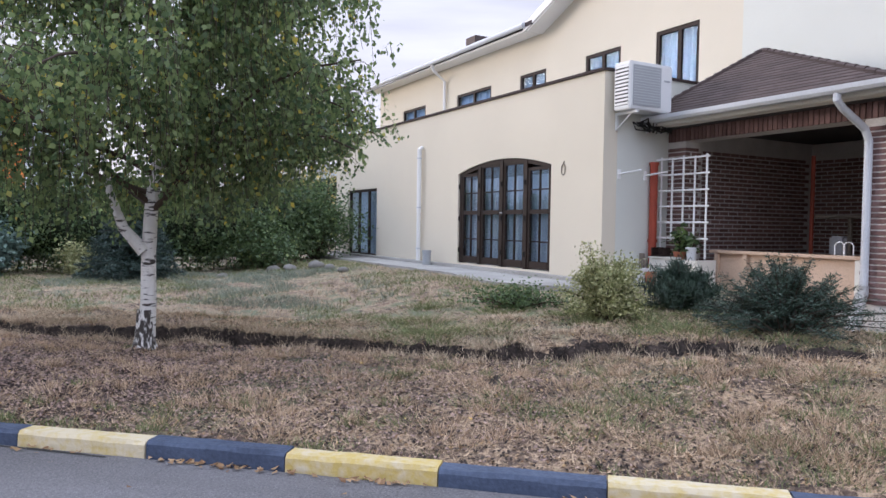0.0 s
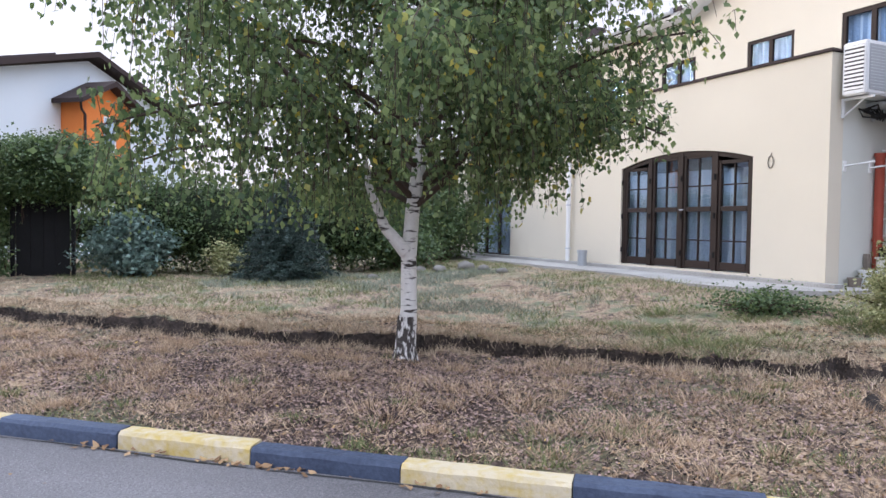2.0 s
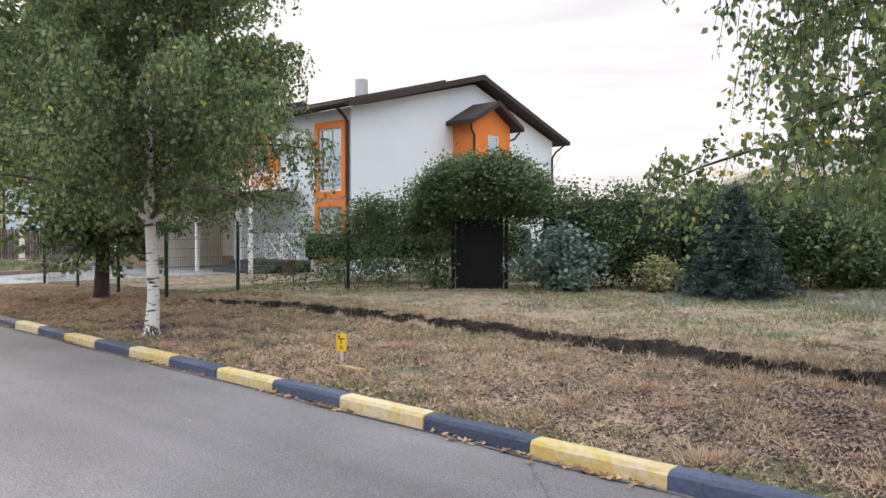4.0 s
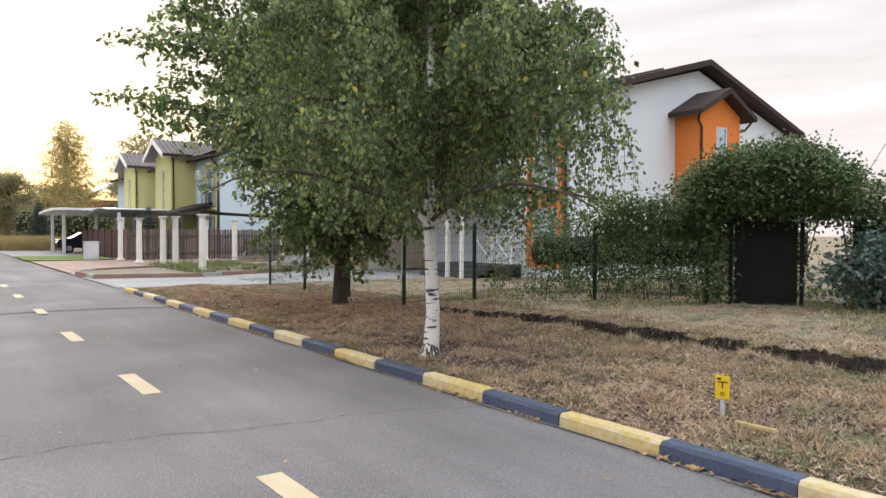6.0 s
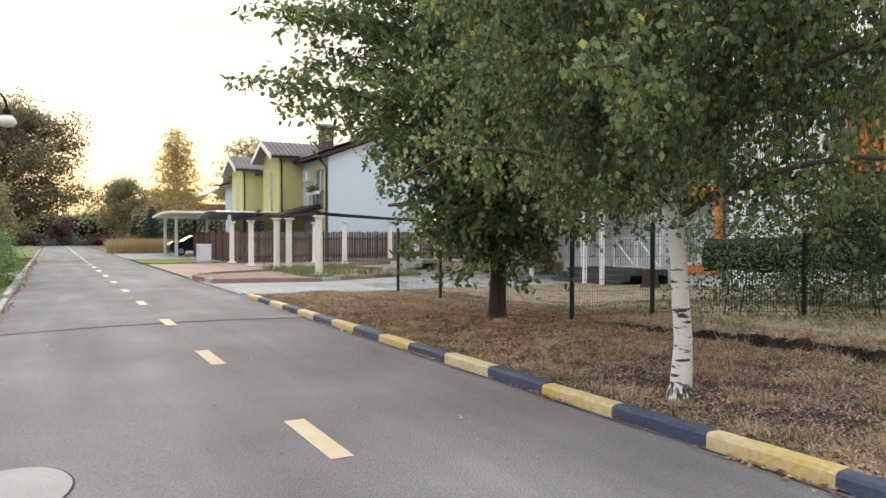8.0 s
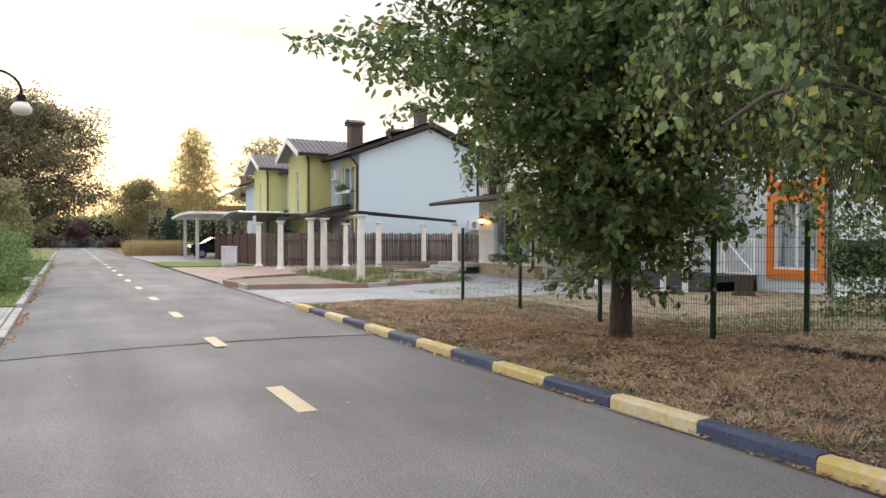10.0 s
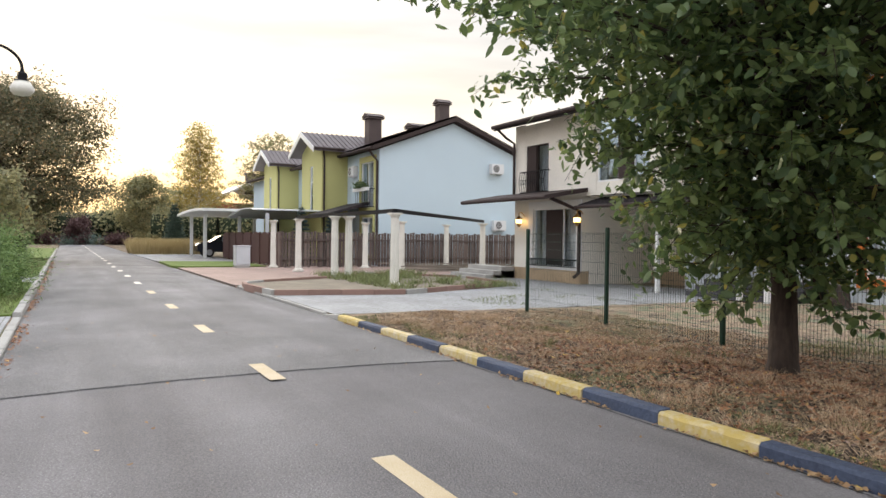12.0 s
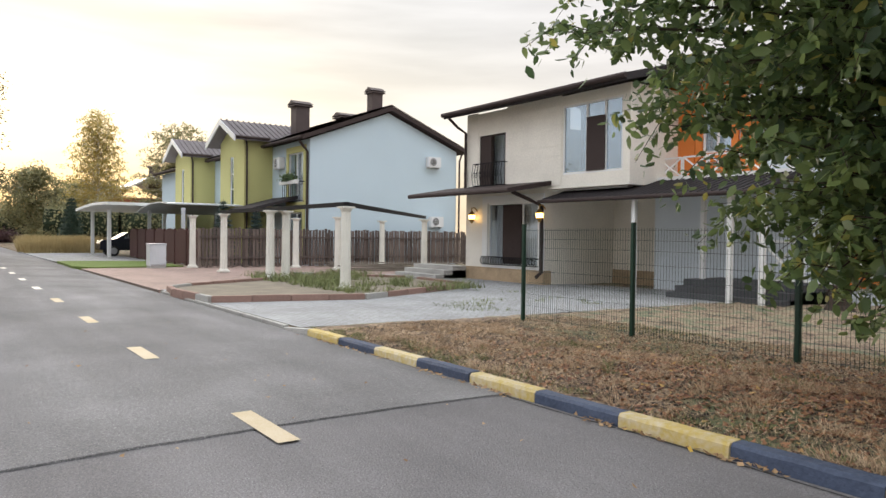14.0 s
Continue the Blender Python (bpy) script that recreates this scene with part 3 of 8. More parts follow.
# ---- ground, road, kerbs ----
HOUSE = pose(0.252, 12.589, 0, 0, 0, -48.36)      # cream house: x along its facade, y into it
HOUSE_INV = HOUSE.inverted()
TRENCH = ((-19.2, 8.15), (-15.8, 8.4), (-12.85, 8.4), (-10.2, 8.3), (-8.85, 8.15), (-7.5, 7.98), (-6.2, 7.9), (-4.8, 7.98), (-3.5, 8.15), (-1.5, 7.78), (0.3, 7.7), (3.0, 7.6))
TX, TY = np.array([p[0] for p in TRENCH]), np.array([p[1] for p in TRENCH])


def ss(a, b, v):
    t = np.clip((v - a) / (b - a), 0, 1)
    return t * t * (3 - 2 * t)


def wob(x, y, f, seed=0.0):
    return (np.sin(x * f + 1.3 * np.sin(y * f * 0.7 + seed)) + np.sin(y * f * 1.17 + 1.7 * np.sin(x * f * 0.83 + 2.1 + seed))) * 0.5


def trench_depth(x, y):
    """How far the ditch is dug at a place, and how sharply."""
    yc = np.interp(x, TX, TY) + 0.05 * wob(x, x, 2.3) + 0.06 * wob(x, x, 7.1, 3) + 0.045 * wob(x, x, 17.0, 1)
    half = 0.28 + 0.06 * wob(x, x, 1.1, 5) + 0.06 * wob(x, x, 6.3, 1) + 0.04 * wob(x, x, 23.0, 2)
    half = half * (1 - 0.3 * ss(-5, -1, x))
    run = ss(-19.3, -18.0, x) * (1 - 0.72 * ss(-0.3, 1.3, x)) * (1 - ss(2.6, 4.2, x)) * (0.45 + 0.55 * ss(-17, -13, x))
    run = run * np.where((x > -10.2) & (x < -9.7), 0.35, 1.0)
    dug_ = (0.62 + 0.1 * wob(x, y, 3.1)) * run * ss(half + 0.05, half - 0.05, np.abs(y - yc))
    slit = 0.06 * ss(0.09, 0.02, np.abs(x + 0.55 + 0.12 * np.sin(4.0 * y))) * ss(6.25, 6.7, y) * (1 - ss(7.5, 7.7, y)) * (0.6 + 0.4 * wob(x, y, 5.0))
    return np.maximum(dug_, slit), np.abs(y - yc), half * run


def height(x, y):
    x, y = np.asarray(x, dtype=float), np.asarray(y, dtype=float)
    dx, dy = x - 0.252, y - 12.589
    v = dx * 0.7474 + dy * 0.6644
    u = dx * 0.6644 - dy * 0.7474
    base = 0.1 + 0.1 * ss(4.8, 6.5, y)
    base = base - 0.13 * ss(-16, -23, x) * ss(5.0, 8.0, y)
    base = base + (0.26 * ss(-5.0, -1.4, v) * ss(-16, -9, u) + 0.1 * ss(9.5, 13, y)) * ss(-17, -12, x)
    base = base + 0.018 * wob(x, y, 1.9) + 0.012 * wob(x, y, 5.3, 2) + 0.014 * wob(x, y, 8.7, 4) + 0.009 * wob(x, y, 19.0, 6)
    base = base + 0.05 * ss(0.0, 0.5, y - np.interp(x, TX, TY)) * ss(-18, -15, x) - trench_depth(x, y)[0]
    base = base - 0.34 * ss(2.5, 3.1, x) * ss(8.6, 9.6, y) * (1 - ss(11.0, 11.6, y))
    lump = 0.07 * np.exp(-((x + 0.42) ** 2 + (y - 6.5) ** 2) / 0.05) + 0.1 * np.exp(-((x + 18.4) ** 2 + (y - 9.6) ** 2) / 0.3)
    base = base + lump
    flat = 0.05
    west = ss(-27.2, -28.6, x)
    base = base * (1 - west) + flat * west
    road = ss(4.66, 4.63, y)
    low = -0.12
    left = ss(-0.62, -0.66, y)
    return base * (1 - road) + (low * (1 - left) + 0.05 * left) * road


xs = np.unique(np.concatenate([[-900, -500, -300, -200, -150], np.arange(-120, -29, 3.0), np.arange(-29, 4.5, 0.085), np.arange(4.5, 20, 0.5), [25, 40, 70, 120, 250, 600, 900]]))
ys = np.unique(np.concatenate([[-900, -400, -200, -100, -50, -20, -8, -3, -1, -0.7, -0.65, -0.6, 0, 4.6], np.arange(4.64, 9.6, 0.055), np.arange(9.6, 22, 0.25), np.arange(22, 50, 3), [60, 80, 120, 200, 400, 900]]))
gx, gy = np.meshgrid(xs, ys, indexing="ij")
gz = height(gx, gy)
ids = np.arange(gx.size).reshape(gx.shape)
gf = np.stack([ids[:-1, :-1], ids[1:, :-1], ids[1:, 1:], ids[:-1, 1:]], -1).reshape(-1, 4)
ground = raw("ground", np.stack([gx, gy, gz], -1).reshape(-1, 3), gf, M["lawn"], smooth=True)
tagged(ground, "dry patchy lawn with brown litter and a dug trench", "ground", kind="structure")
ground.data.materials.append(M["soil"])
dug = trench_depth(gx, gy)[0]
dug = np.maximum(np.maximum(dug[:-1, :-1], dug[1:, :-1]), np.maximum(dug[:-1, 1:], dug[1:, 1:]))
ground.data.polygons.foreach_set("material_index", (dug > 0.03).astype(np.int32).ravel())

ROAD_L, ROAD_R, MID = -0.55, 4.55, 2.07


def crown(y):
    return 0.055 * (1 - ((y - MID) / 2.6) ** 2)


bm = bmesh.new()
cols = [ROAD_L, 0.3, 0.8, 1.2, 1.6, MID, 2.5, 2.9, 3.3, 3.8, 4.2, ROAD_R]
prev = None
for x in (-140, -100, -60, -40, -23.0):
    row = [bm.verts.new((x + (-0.02 * max(0, y - 1.6) ** 1.5 + 0.008 * math.sin(y * 9)) * (x == -23.0), y, crown(y) + 0.012)) for y in cols]
    if prev:
        for k in range(len(cols) - 1):
            bm.faces.new((prev[k], row[k], row[k + 1], prev[k + 1]))
    prev = row
low = [bm.verts.new((v.co.x + 0.012, v.co.y, v.co.z - 0.03)) for v in prev]
for k in range(len(cols) - 1):
    bm.faces.new((prev[k], low[k], low[k + 1], prev[k + 1]))
tagged(part("road_far", bm, M["asphalt_far"]), "coarser grey asphalt road with a step joint", "road", kind="structure")
bm = bmesh.new()
prev = None
for x in (-22.98, -18, -12, -6, 0, 8, 30, 80):
    row = [bm.verts.new((x + (-0.02 * max(0, y - 1.6) ** 1.5 + 0.008 * math.sin(y * 9)) * (x == -22.98), y, crown(y))) for y in cols]
    if prev:
        for k in range(len(cols) - 1):
            bm.faces.new((prev[k], row[k], row[k + 1], prev[k + 1]))
    prev = row
road = tagged(part("road", bm, M["asphalt"]), "smooth grey asphalt road with hairline cracks", "road", kind="structure")


def ribbon(name, pts, width, material, lift, parent, wav=0.0):
    bm = bmesh.new()
    prev = None
    for i, (x, y) in enumerate(pts):
        a, b = pts[max(i - 1, 0)], pts[min(i + 1, len(pts) - 1)]
        t = Vector((b[0] - a[0], b[1] - a[1])).normalized()
        w = width * (1 + wav * math.sin(i * 2.7) * 0.5 + wav * 0.5 * math.sin(i * 1.3))
        p0, p1 = (x - t.y * w, y + t.x * w), (x + t.y * w, y - t.x * w)
        row = [bm.verts.new((q[0], q[1], crown(q[1]) + lift)) for q in (p0, p1)]
        if prev:
            bm.faces.new((prev[0], prev[1], row[1], row[0]))
        prev = row
    bmesh.ops.recalc_face_normals(bm, faces=bm.faces[:])
    return part(name, bm, material, parent)


rng = random.Random(5)
crack = [(-13.34 + 0.165 * y + 0.05 * math.sin(y * 3.1) + 0.025 * math.sin(y * 9.3) + rng.uniform(-0.012, 0.012), y) for y in np.arange(0.2, 4.52, 0.055)]
ribbon("crack", crack, 0.004, M["tar"], 0.004, road, 0.9)
ribbon("crack", [(-7.6 + 0.03 * i + rng.uniform(-0.02, 0.02), 4.4 - 0.03 * i + rng.uniform(-0.02, 0.02)) for i in range(18)], 0.0022, M["tar"], 0.004, road, 0.9)
ribbon("crack", [(-22.978 + -0.02 * max(0, y - 1.6) ** 1.5 + 0.008 * math.sin(y * 9), y) for y in np.arange(ROAD_L, ROAD_R, 0.1)], 0.005, M["joint"], 0.004, road, 1.6)
ribbon("crack", [(-3.0 - i * 0.4 + rng.uniform(-0.05, 0.05), 4.5 + 0.02 * math.sin(i)) for i in range(60)], 0.012, M["tar"], 0.003, road, 0.9)
for k in range(34):
    x0 = -10.7 - 3.95 * k + rng.uniform(-0.06, 0.06)
    ln = 1.12 if k < 3 else 1.0
    lift = 0.004 if x0 > -22 else 0.017
    bm = bmesh.new()
    y0 = MID - 0.09 + rng.uniform(-0.02, 0.02)
    c = [(x0, y0), (x0, y0 + 0.17), (x0 - ln, y0 + 0.17), (x0 - ln, y0)]
    if k == 3:
        c = [(x - 0.02, y) for x, y in c]
    bm.faces.new([bm.verts.new((x, y, crown(y) + lift)) for x, y in c])
    tagged(part("lane_dash", bm, M["line"] if k < 7 else M["linew"], road), kind="")
# pale repair patch with a tarred rim
rim = [(-15.0 + 0.46 * math.cos(a) * (1 + 0.12 * math.sin(3 * a)), -0.05 + 0.55 * math.sin(a) * (1 + 0.1 * math.cos(2 * a))) for a in np.linspace(0, 2 * math.pi, 40, endpoint=False)]
for nm, sc, m_, lift in (("patch_rim", 1.03, "tar", 0.003), ("patch", 1.0, "patch", 0.007)):
    bm = bmesh.new()
    bm.faces.new([bm.verts.new((-15.0 + (x + 15.0) * sc, max(-0.54, -0.05 + (y + 0.05) * sc), crown(max(-0.5, y)) + lift)) for x, y in rim])
    part(nm, bm, M[m_], road)

# painted kerbs: stones one metre long
kerb = thing("kerb_right", label="roadside kerb of yellow and navy painted concrete stones", category="kerb", kind="structure")


def kerb_mesh(length):
    bm = bmesh.new()
    prism(bm, [(4.555, -0.1), (4.565, 0.09), (4.585, 0.115), (4.70, 0.12), (4.70, -0.1)], "x", -length + 0.004, -0.004)
    bmesh.ops.subdivide_edges(bm, edges=[e for e in bm.edges if abs(e.verts[0].co.x - e.verts[1].co.x) > 0.5], cuts=6)
    r = random.Random(3)
    for v in bm.verts:
        if v.co.z > 0:
            v.co += Vector((0, r.uniform(-0.006, 0.006), r.uniform(-0.006, 0.004)))
    bm.normal_update()
    return bm


me_y = part("kerb_stone", kerb_mesh(1.0), M["kerb_y"], kerb)
me_b = part("kerb_stone", kerb_mesh(1.0), M["kerb_b"], kerb)
first = {0: me_y, 1: me_b}
for i in range(-14, 27):
    k = i % 2
    src = first.pop(k, None)
    ob = src or new("kerb_stone", (me_y if k == 0 else me_b).data)
    ob.parent = kerb
    ob.location = (-0.7 - i, 0.006 * math.sin(i * 2.1), 0.006 * math.sin(i * 1.7))
bm = bmesh.new()
prism(bm, [(-27.7, -0.1), (-28.7, -0.1), (-28.7, 0.03), (-27.72, 0.11)], "y", 4.56, 4.7)
part("kerb_stone", bm, M["concrete"], kerb, "bare concrete end stone sloping down")
for i in range(8):
    part("kerb_stone", boxes((-28.72 - i, 4.6, -0.1, -29.69 - i, 4.7, 0.062), bevel=0.008), M["concrete"], kerb)

kerb_l = thing("kerb_left", label="low bare concrete kerb along the far roadside", category="kerb", kind="structure")
for i in range(70):
    x = -25.0 - i
    h = 0.06 if (x > -30 or -43 < x < -39.5) else 0.13
    part("kerb_stone", boxes((x, -0.7, -0.1, x - 0.985, -0.56, h + 0.008 * math.sin(i * 3)), bevel=0.012), M["concrete"], kerb_l)
bm = bmesh.new()
prism(bm, [(8.0, -0.72), (8.0, -9), (-30, -9), (-30, -0.72)], "z", -0.05, 0.07)
tagged(part("pavement_left", bm, M["pave_grey"]), "grey paver footway beside the road", "pavement", kind="structure")
bm = bmesh.new()
prism(bm, [(-39.5, -0.72), (-39.5, -9), (-43, -9), (-43, -0.72)], "z", -0.05, 0.075)
tagged(part("pavement_left_2", bm, M["pave_grey"]), "grey paver drive crossing the verge", "pavement", kind="structure")
for k, (a, b) in enumerate(((-30, -39.5), (-43, -60), (-63, -95))):
    bm = bmesh.new()
    prism(bm, [(a - 0.02, -0.72), (a - 0.02, -4.5), (b + 0.02, -4.5), (b + 0.02, -0.72)], "z", -0.05, 0.1)
    tagged(part("verge_%d" % (k + 1), bm, M["turf"]), "green roadside verge turf", "grass verge", kind="structure")

# paved forecourts to the west of the lawn
PLANTER = [(-33.0, 4.75), (-35.4, 4.62), (-36.6, 4.8), (-37.3, 5.5), (-38.4, 7.6), (-39.6, 9.4), (-41.5, 10.2), (-38, 12.8), (-34.2, 12.6), (-32.2, 8.0)]
bm = bmesh.new()
prism(bm, [(-28.3, 4.7), (-28.0, 7.5), (-27.6, 17.9), (-41, 15.2), (-41, 9.6), (-37.0, 4.7)], "z", -0.05, 0.066)
tagged(part("forecourt_grey", bm, M["pave_grey"]), "grey paver forecourt with weeds in the joints", "paving", kind="structure")
bm = bmesh.new()
prism(bm, [(-36.9, 4.6), (-41.02, 9.6), (-41.02, 15.2), (-50, 17), (-50, 8.9), (-49.2, 4.6)], "z", -0.05, 0.07)
tagged(part("forecourt_pink", bm, M["pave_red"]), "pinkish paver forecourt of the pergola", "paving", kind="structure")
bm = bmesh.new()
prism(bm, [(-49.3, 4.85), (-49.4, 8.6), (-55.5, 8.6), (-56.5, 4.6), (-50.5, 4.45)], "z", -0.05, 0.12)
tagged(part("turf_island", bm, M["turf"]), "small bright green turf island", "grass", kind="structure")
bm = bmesh.new()
prism(bm, [(-56.6, 4.6), (-55.6, 8.9), (-76, 9.5), (-76, 4.5)], "z", -0.05, 0.07)
tagged(part("forecourt_far", bm, M["pave_grey"]), "pale paver drive before the carport", "paving", kind="structure")
bed = thing("planter_bed", label="raised pink-edged planter bed with weeds", category="planter bed", kind="structure")
pts = [Vector((*p, 0)) for p in PLANTER]
k = 0
for a, b in zip(pts, pts[1:] + pts[:1]):
    n = max(1, round((b - a).length / 0.8))
    for j in range(n):
        p, q = a.lerp(b, j / n), a.lerp(b, (j + 1) / n)
        bm = boxes((0.004, -0.07, 0.0, (q - p).length - 0.004, 0.07, 0.2 + 0.008 * math.sin(k)), bevel=0.012)
        ob = part("edging_stone", bm, M["edging"] if k % 5 else M["concrete"], bed)
        ob.location = p
        ob.rotation_euler = (0, 0, math.atan2(q.y - p.y, q.x - p.x))
        k += 1
bm = bmesh.new()
prism(bm, PLANTER, "z", 0.05, 0.13)
part("bed_soil", bm, mat("planter_soil", (0.2, 0.17, 0.13), 0.95, 0.4, 1.5, 30, 0.8), bed)

# ---- cream house ----
house = thing("cream_house", HOUSE, "cream rendered house with a roof terrace and arched glazed doors", "house")
FD0, FD1, FZ, FTOP = -4.75, -1.39, 0.76, 2.97
part("wall", wall("x", -12.4, 0, 0.2, 4.2, 0.0, 0.3, [(FD0, FD1, FZ, FTOP), (-11.4, -9.24, 0.68, 2.6)]), M["cream"], house, "cream rendered front wall")


def arch_z(u):
    t = (u - (FD0 + FD1) / 2) / ((FD1 - FD0) / 2)
    return 2.74 + 0.22 * (1 - t * t)


bm = bmesh.new()
us = np.linspace(FD0, FD1, 17)
for a, b in zip(us, us[1:]):
    prism(bm, [(a, arch_z(a)), (b, arch_z(b)), (b, FTOP + 0.002), (a, FTOP + 0.002)], "y", 0.0, 0.3)
bmesh.ops.remove_doubles(bm, verts=bm.verts[:], dist=1e-5)
part("arch_head", bm, M["cream"], house)
part("side_wall", boxes((-0.3, 0.302, 0.2, 0.0, 1.5, 4.2), (-0.3, 1.5, 0.2, 0.0, 3.7, 4.2)), M["grey_render"], house, "pale grey-green rendered return wall")
part("coping", boxes((-12.45, -0.04, 4.2, 0.03, 0.34, 4.25), (-0.34, 0.34, 4.2, 0.03, 3.6, 4.25), bevel=0.006), M["brown_trim"], house, "brown metal coping on the parapet")
part("terrace_roof", boxes((-12.4, 0.3, 3.7, -0.3, 3.7, 3.85)), M["concrete"], house)
part("far_wall", boxes((-12.4, 0.3, 0.2, -12.1, 3.7, 4.2)), M["cream"], house)
UV = 3.68
upw = [(-2.5, -1.3, 4.5, 5.92), (-4.85, -3.6, 5.1, 5.86), (-7.66, -6.45, 5.1, 5.86), (-11.2, -9.15, 5.1, 5.84), (-15.2, -13.4, 5.1, 5.84)]
part("upper_wall", wall("x", -17.0, -0.25, 0.2, 7.0, UV, UV + 0.3, upw), M["cream"], house)
bm = bmesh.new()
prism(bm, [(-6.3, 7.0), (-0.25, 7.0), (-0.25, 9.5)], "y", UV, UV + 0.3)
part("gable_wall", bm, M["cream"], house)
bm = bmesh.new()
prism(bm, [(-0.246, 3.9), (9, 3.9), (9, 9.55), (-0.246, 9.5)], "y", UV - 0.004, UV + 0.3)
part("grey_wall", bm, M["grey_render"], house, "pale grey-green rendered upper wall")
part("back_wall", boxes((-17, 12, 0.2, 9, 12.3, 8.5), (-17.3, UV, 0.2, -17, 12.3, 7.0), (9, UV, 0.2, 9.3, 12.3, 9.5)), M["cream"], house)
bm = bmesh.new()
prism(bm, [(UV - 0.55, 6.93), (UV - 0.55, 7.05), (8.0, 9.15), (12.8, 7.05), (12.8, 6.93), (8.0, 9.03)], "x", -17.6, -6.4)
part("roof", bm, M["roof_tile"], house, "brown tiled pitched roof")
bm = bmesh.new()
prism(bm, [(-6.7, 6.92), (-6.7, 7.05), (0.2, 9.95), (9.4, 9.95), (9.4, 9.8), (0.2, 9.8)], "y", UV - 0.5, 12.6)
part("gable_roof", bm, M["roof_tile"], house)
bm = bmesh.new()
prism(bm, [(-6.8, 6.8), (-6.8, 7.02), (0.2, 9.95), (0.2, 9.73)], "y", UV - 0.54, UV - 0.5)
part("bargeboard", bm, M["white"], house, "white bargeboard")
bm = bmesh.new()
prism(bm, [(-6.7, 6.86), (-6.65, 6.81), (0.2, 9.73), (0.2, 9.8)], "y", UV - 0.5, UV)
part("soffit", bm, M["white"], house)
part("eave_soffit", boxes((-17.5, UV - 0.5, 6.83, -6.75, UV, 6.89)), M["white"], house)
bm = bmesh.new()
tube(bm, [(-17.5, UV - 0.6, 6.93), (-6.7, UV - 0.6, 6.97)], 0.07, 10)
part("gutter", bm, M["gutter"], house, "pale half-round gutter")
bm = bmesh.new()
tube(bm, [(-11.9, UV - 0.6, 6.9), (-11.9, UV - 0.5, 6.7), (-11.9, UV - 0.08, 6.4), (-11.9, UV - 0.08, 3.9)], 0.05, 10)
part("downpipe", bm, M["white"], house, "white downpipe")
part("chimney_stack", boxes((-14.6, 6.0, 7.4, -13.9, 6.7, 8.75), bevel=0.02), M["chimney"], house)
# blue-grey sheets behind the upstairs panes stand in for reflected sky
window(house, "x", *upw[0], UV, 1, M["wood_dark"], bars=(-1.85,), bar=0.085, glass="glass_up", curtain="curtain", back=0.16, label="tall dark-framed upstairs window")
for w_ in upw[1:]:
    window(house, "x", *w_, UV, 1, M["wood_dark"], bars=((w_[0] + w_[1]) / 2,), bar=0.08, glass="glass_up", curtain="curtain", back=0.16, label="small dark-framed upstairs window")
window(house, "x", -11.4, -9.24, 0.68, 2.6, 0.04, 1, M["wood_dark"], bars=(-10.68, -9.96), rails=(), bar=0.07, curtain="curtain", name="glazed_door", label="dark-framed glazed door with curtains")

# arched double doors
fd = part("arched_door_frame", bmesh.new(), M["wood_dark"], house, "dark wood arched door frame")
bm = bmesh.new()
FW = 0.085
leafs = np.linspace(FD0, FD1, 5)
for a, b in zip(us, us[1:]):
    prism(bm, [(a, arch_z(a) - FW), (b, arch_z(b) - FW), (b, arch_z(b) - 0.001), (a, arch_z(a) - 0.001)], "y", 0.04, 0.16)
for i, u in enumerate(leafs):
    w0 = u if i == 0 else u - FW * 0.6
    w1 = u if i == 4 else u + FW * 0.6
    if i == 0:
        w1 = u + FW
    if i == 4:
        w0 = u - FW
    box(bm, w0, 0.04 if i in (0, 4) else 0.03, FZ, w1, 0.16, arch_z(u) - 0.02 if 0 < i < 4 else 2.72)
bm.to_mesh(fd.data)
bm.free()
for i in range(4):
    a, b = leafs[i] + 0.055, leafs[i + 1] - 0.055
    if i == 0:
        a += 0.03
    if i == 3:
        b -= 0.03
    bm = bmesh.new()
    ztop = min(arch_z(a), arch_z(b)) - FW + 0.05
    for q0, q1, h0, h1 in ((a, a + 0.055, FZ + 0.02, ztop), (b - 0.055, b, FZ + 0.02, ztop), (a + 0.07, b - 0.07, FZ + 0.02, FZ + 0.16), (a + 0.07, b - 0.07, 1.83, 1.92), (a + 0.07, b - 0.07, ztop - 0.06, ztop)):
        box(bm, q0, 0.055, h0, q1, 0.12, h1)
    mid = (a + b) / 2
    box(bm, mid - 0.012, 0.065, FZ + 0.16, mid + 0.012, 0.105, ztop - 0.06)
    for zz in (1.3, 2.3):
        box(bm, a + 0.07, 0.067, zz - 0.012, b - 0.07, 0.103, zz + 0.012)
    lf = part("door_leaf", bm, M["wood_dark"], fd)
    for z0, z1 in ((FZ + 0.16, 1.83), (1.92, ztop - 0.05)):
        pane = part("pane", boxes((a + 0.06, 0.082, z0, b - 0.06, 0.088, z1)), M["glass"], lf)
        pane.visible_shadow = False
    for zz in (1.05, 1.75, 2.45):
        bm = bmesh.new()
        tube(bm, [(leafs[i] + (0.0 if i in (1, 3) else 0.02), 0.02, zz - 0.05), (leafs[i] + (0.0 if i in (1, 3) else 0.02), 0.02, zz + 0.05)], 0.018, 8)
        part("hinge", bm, M["black_steel"], fd)
bm = bmesh.new()
tube(bm, [(-3.02, 0.02, 1.86), (-3.02, -0.04, 1.86), (-2.92, -0.04, 1.86)], 0.012, 6)
part("handle", bm, M["steel"], fd)
bm = bmesh.new()
n = 90
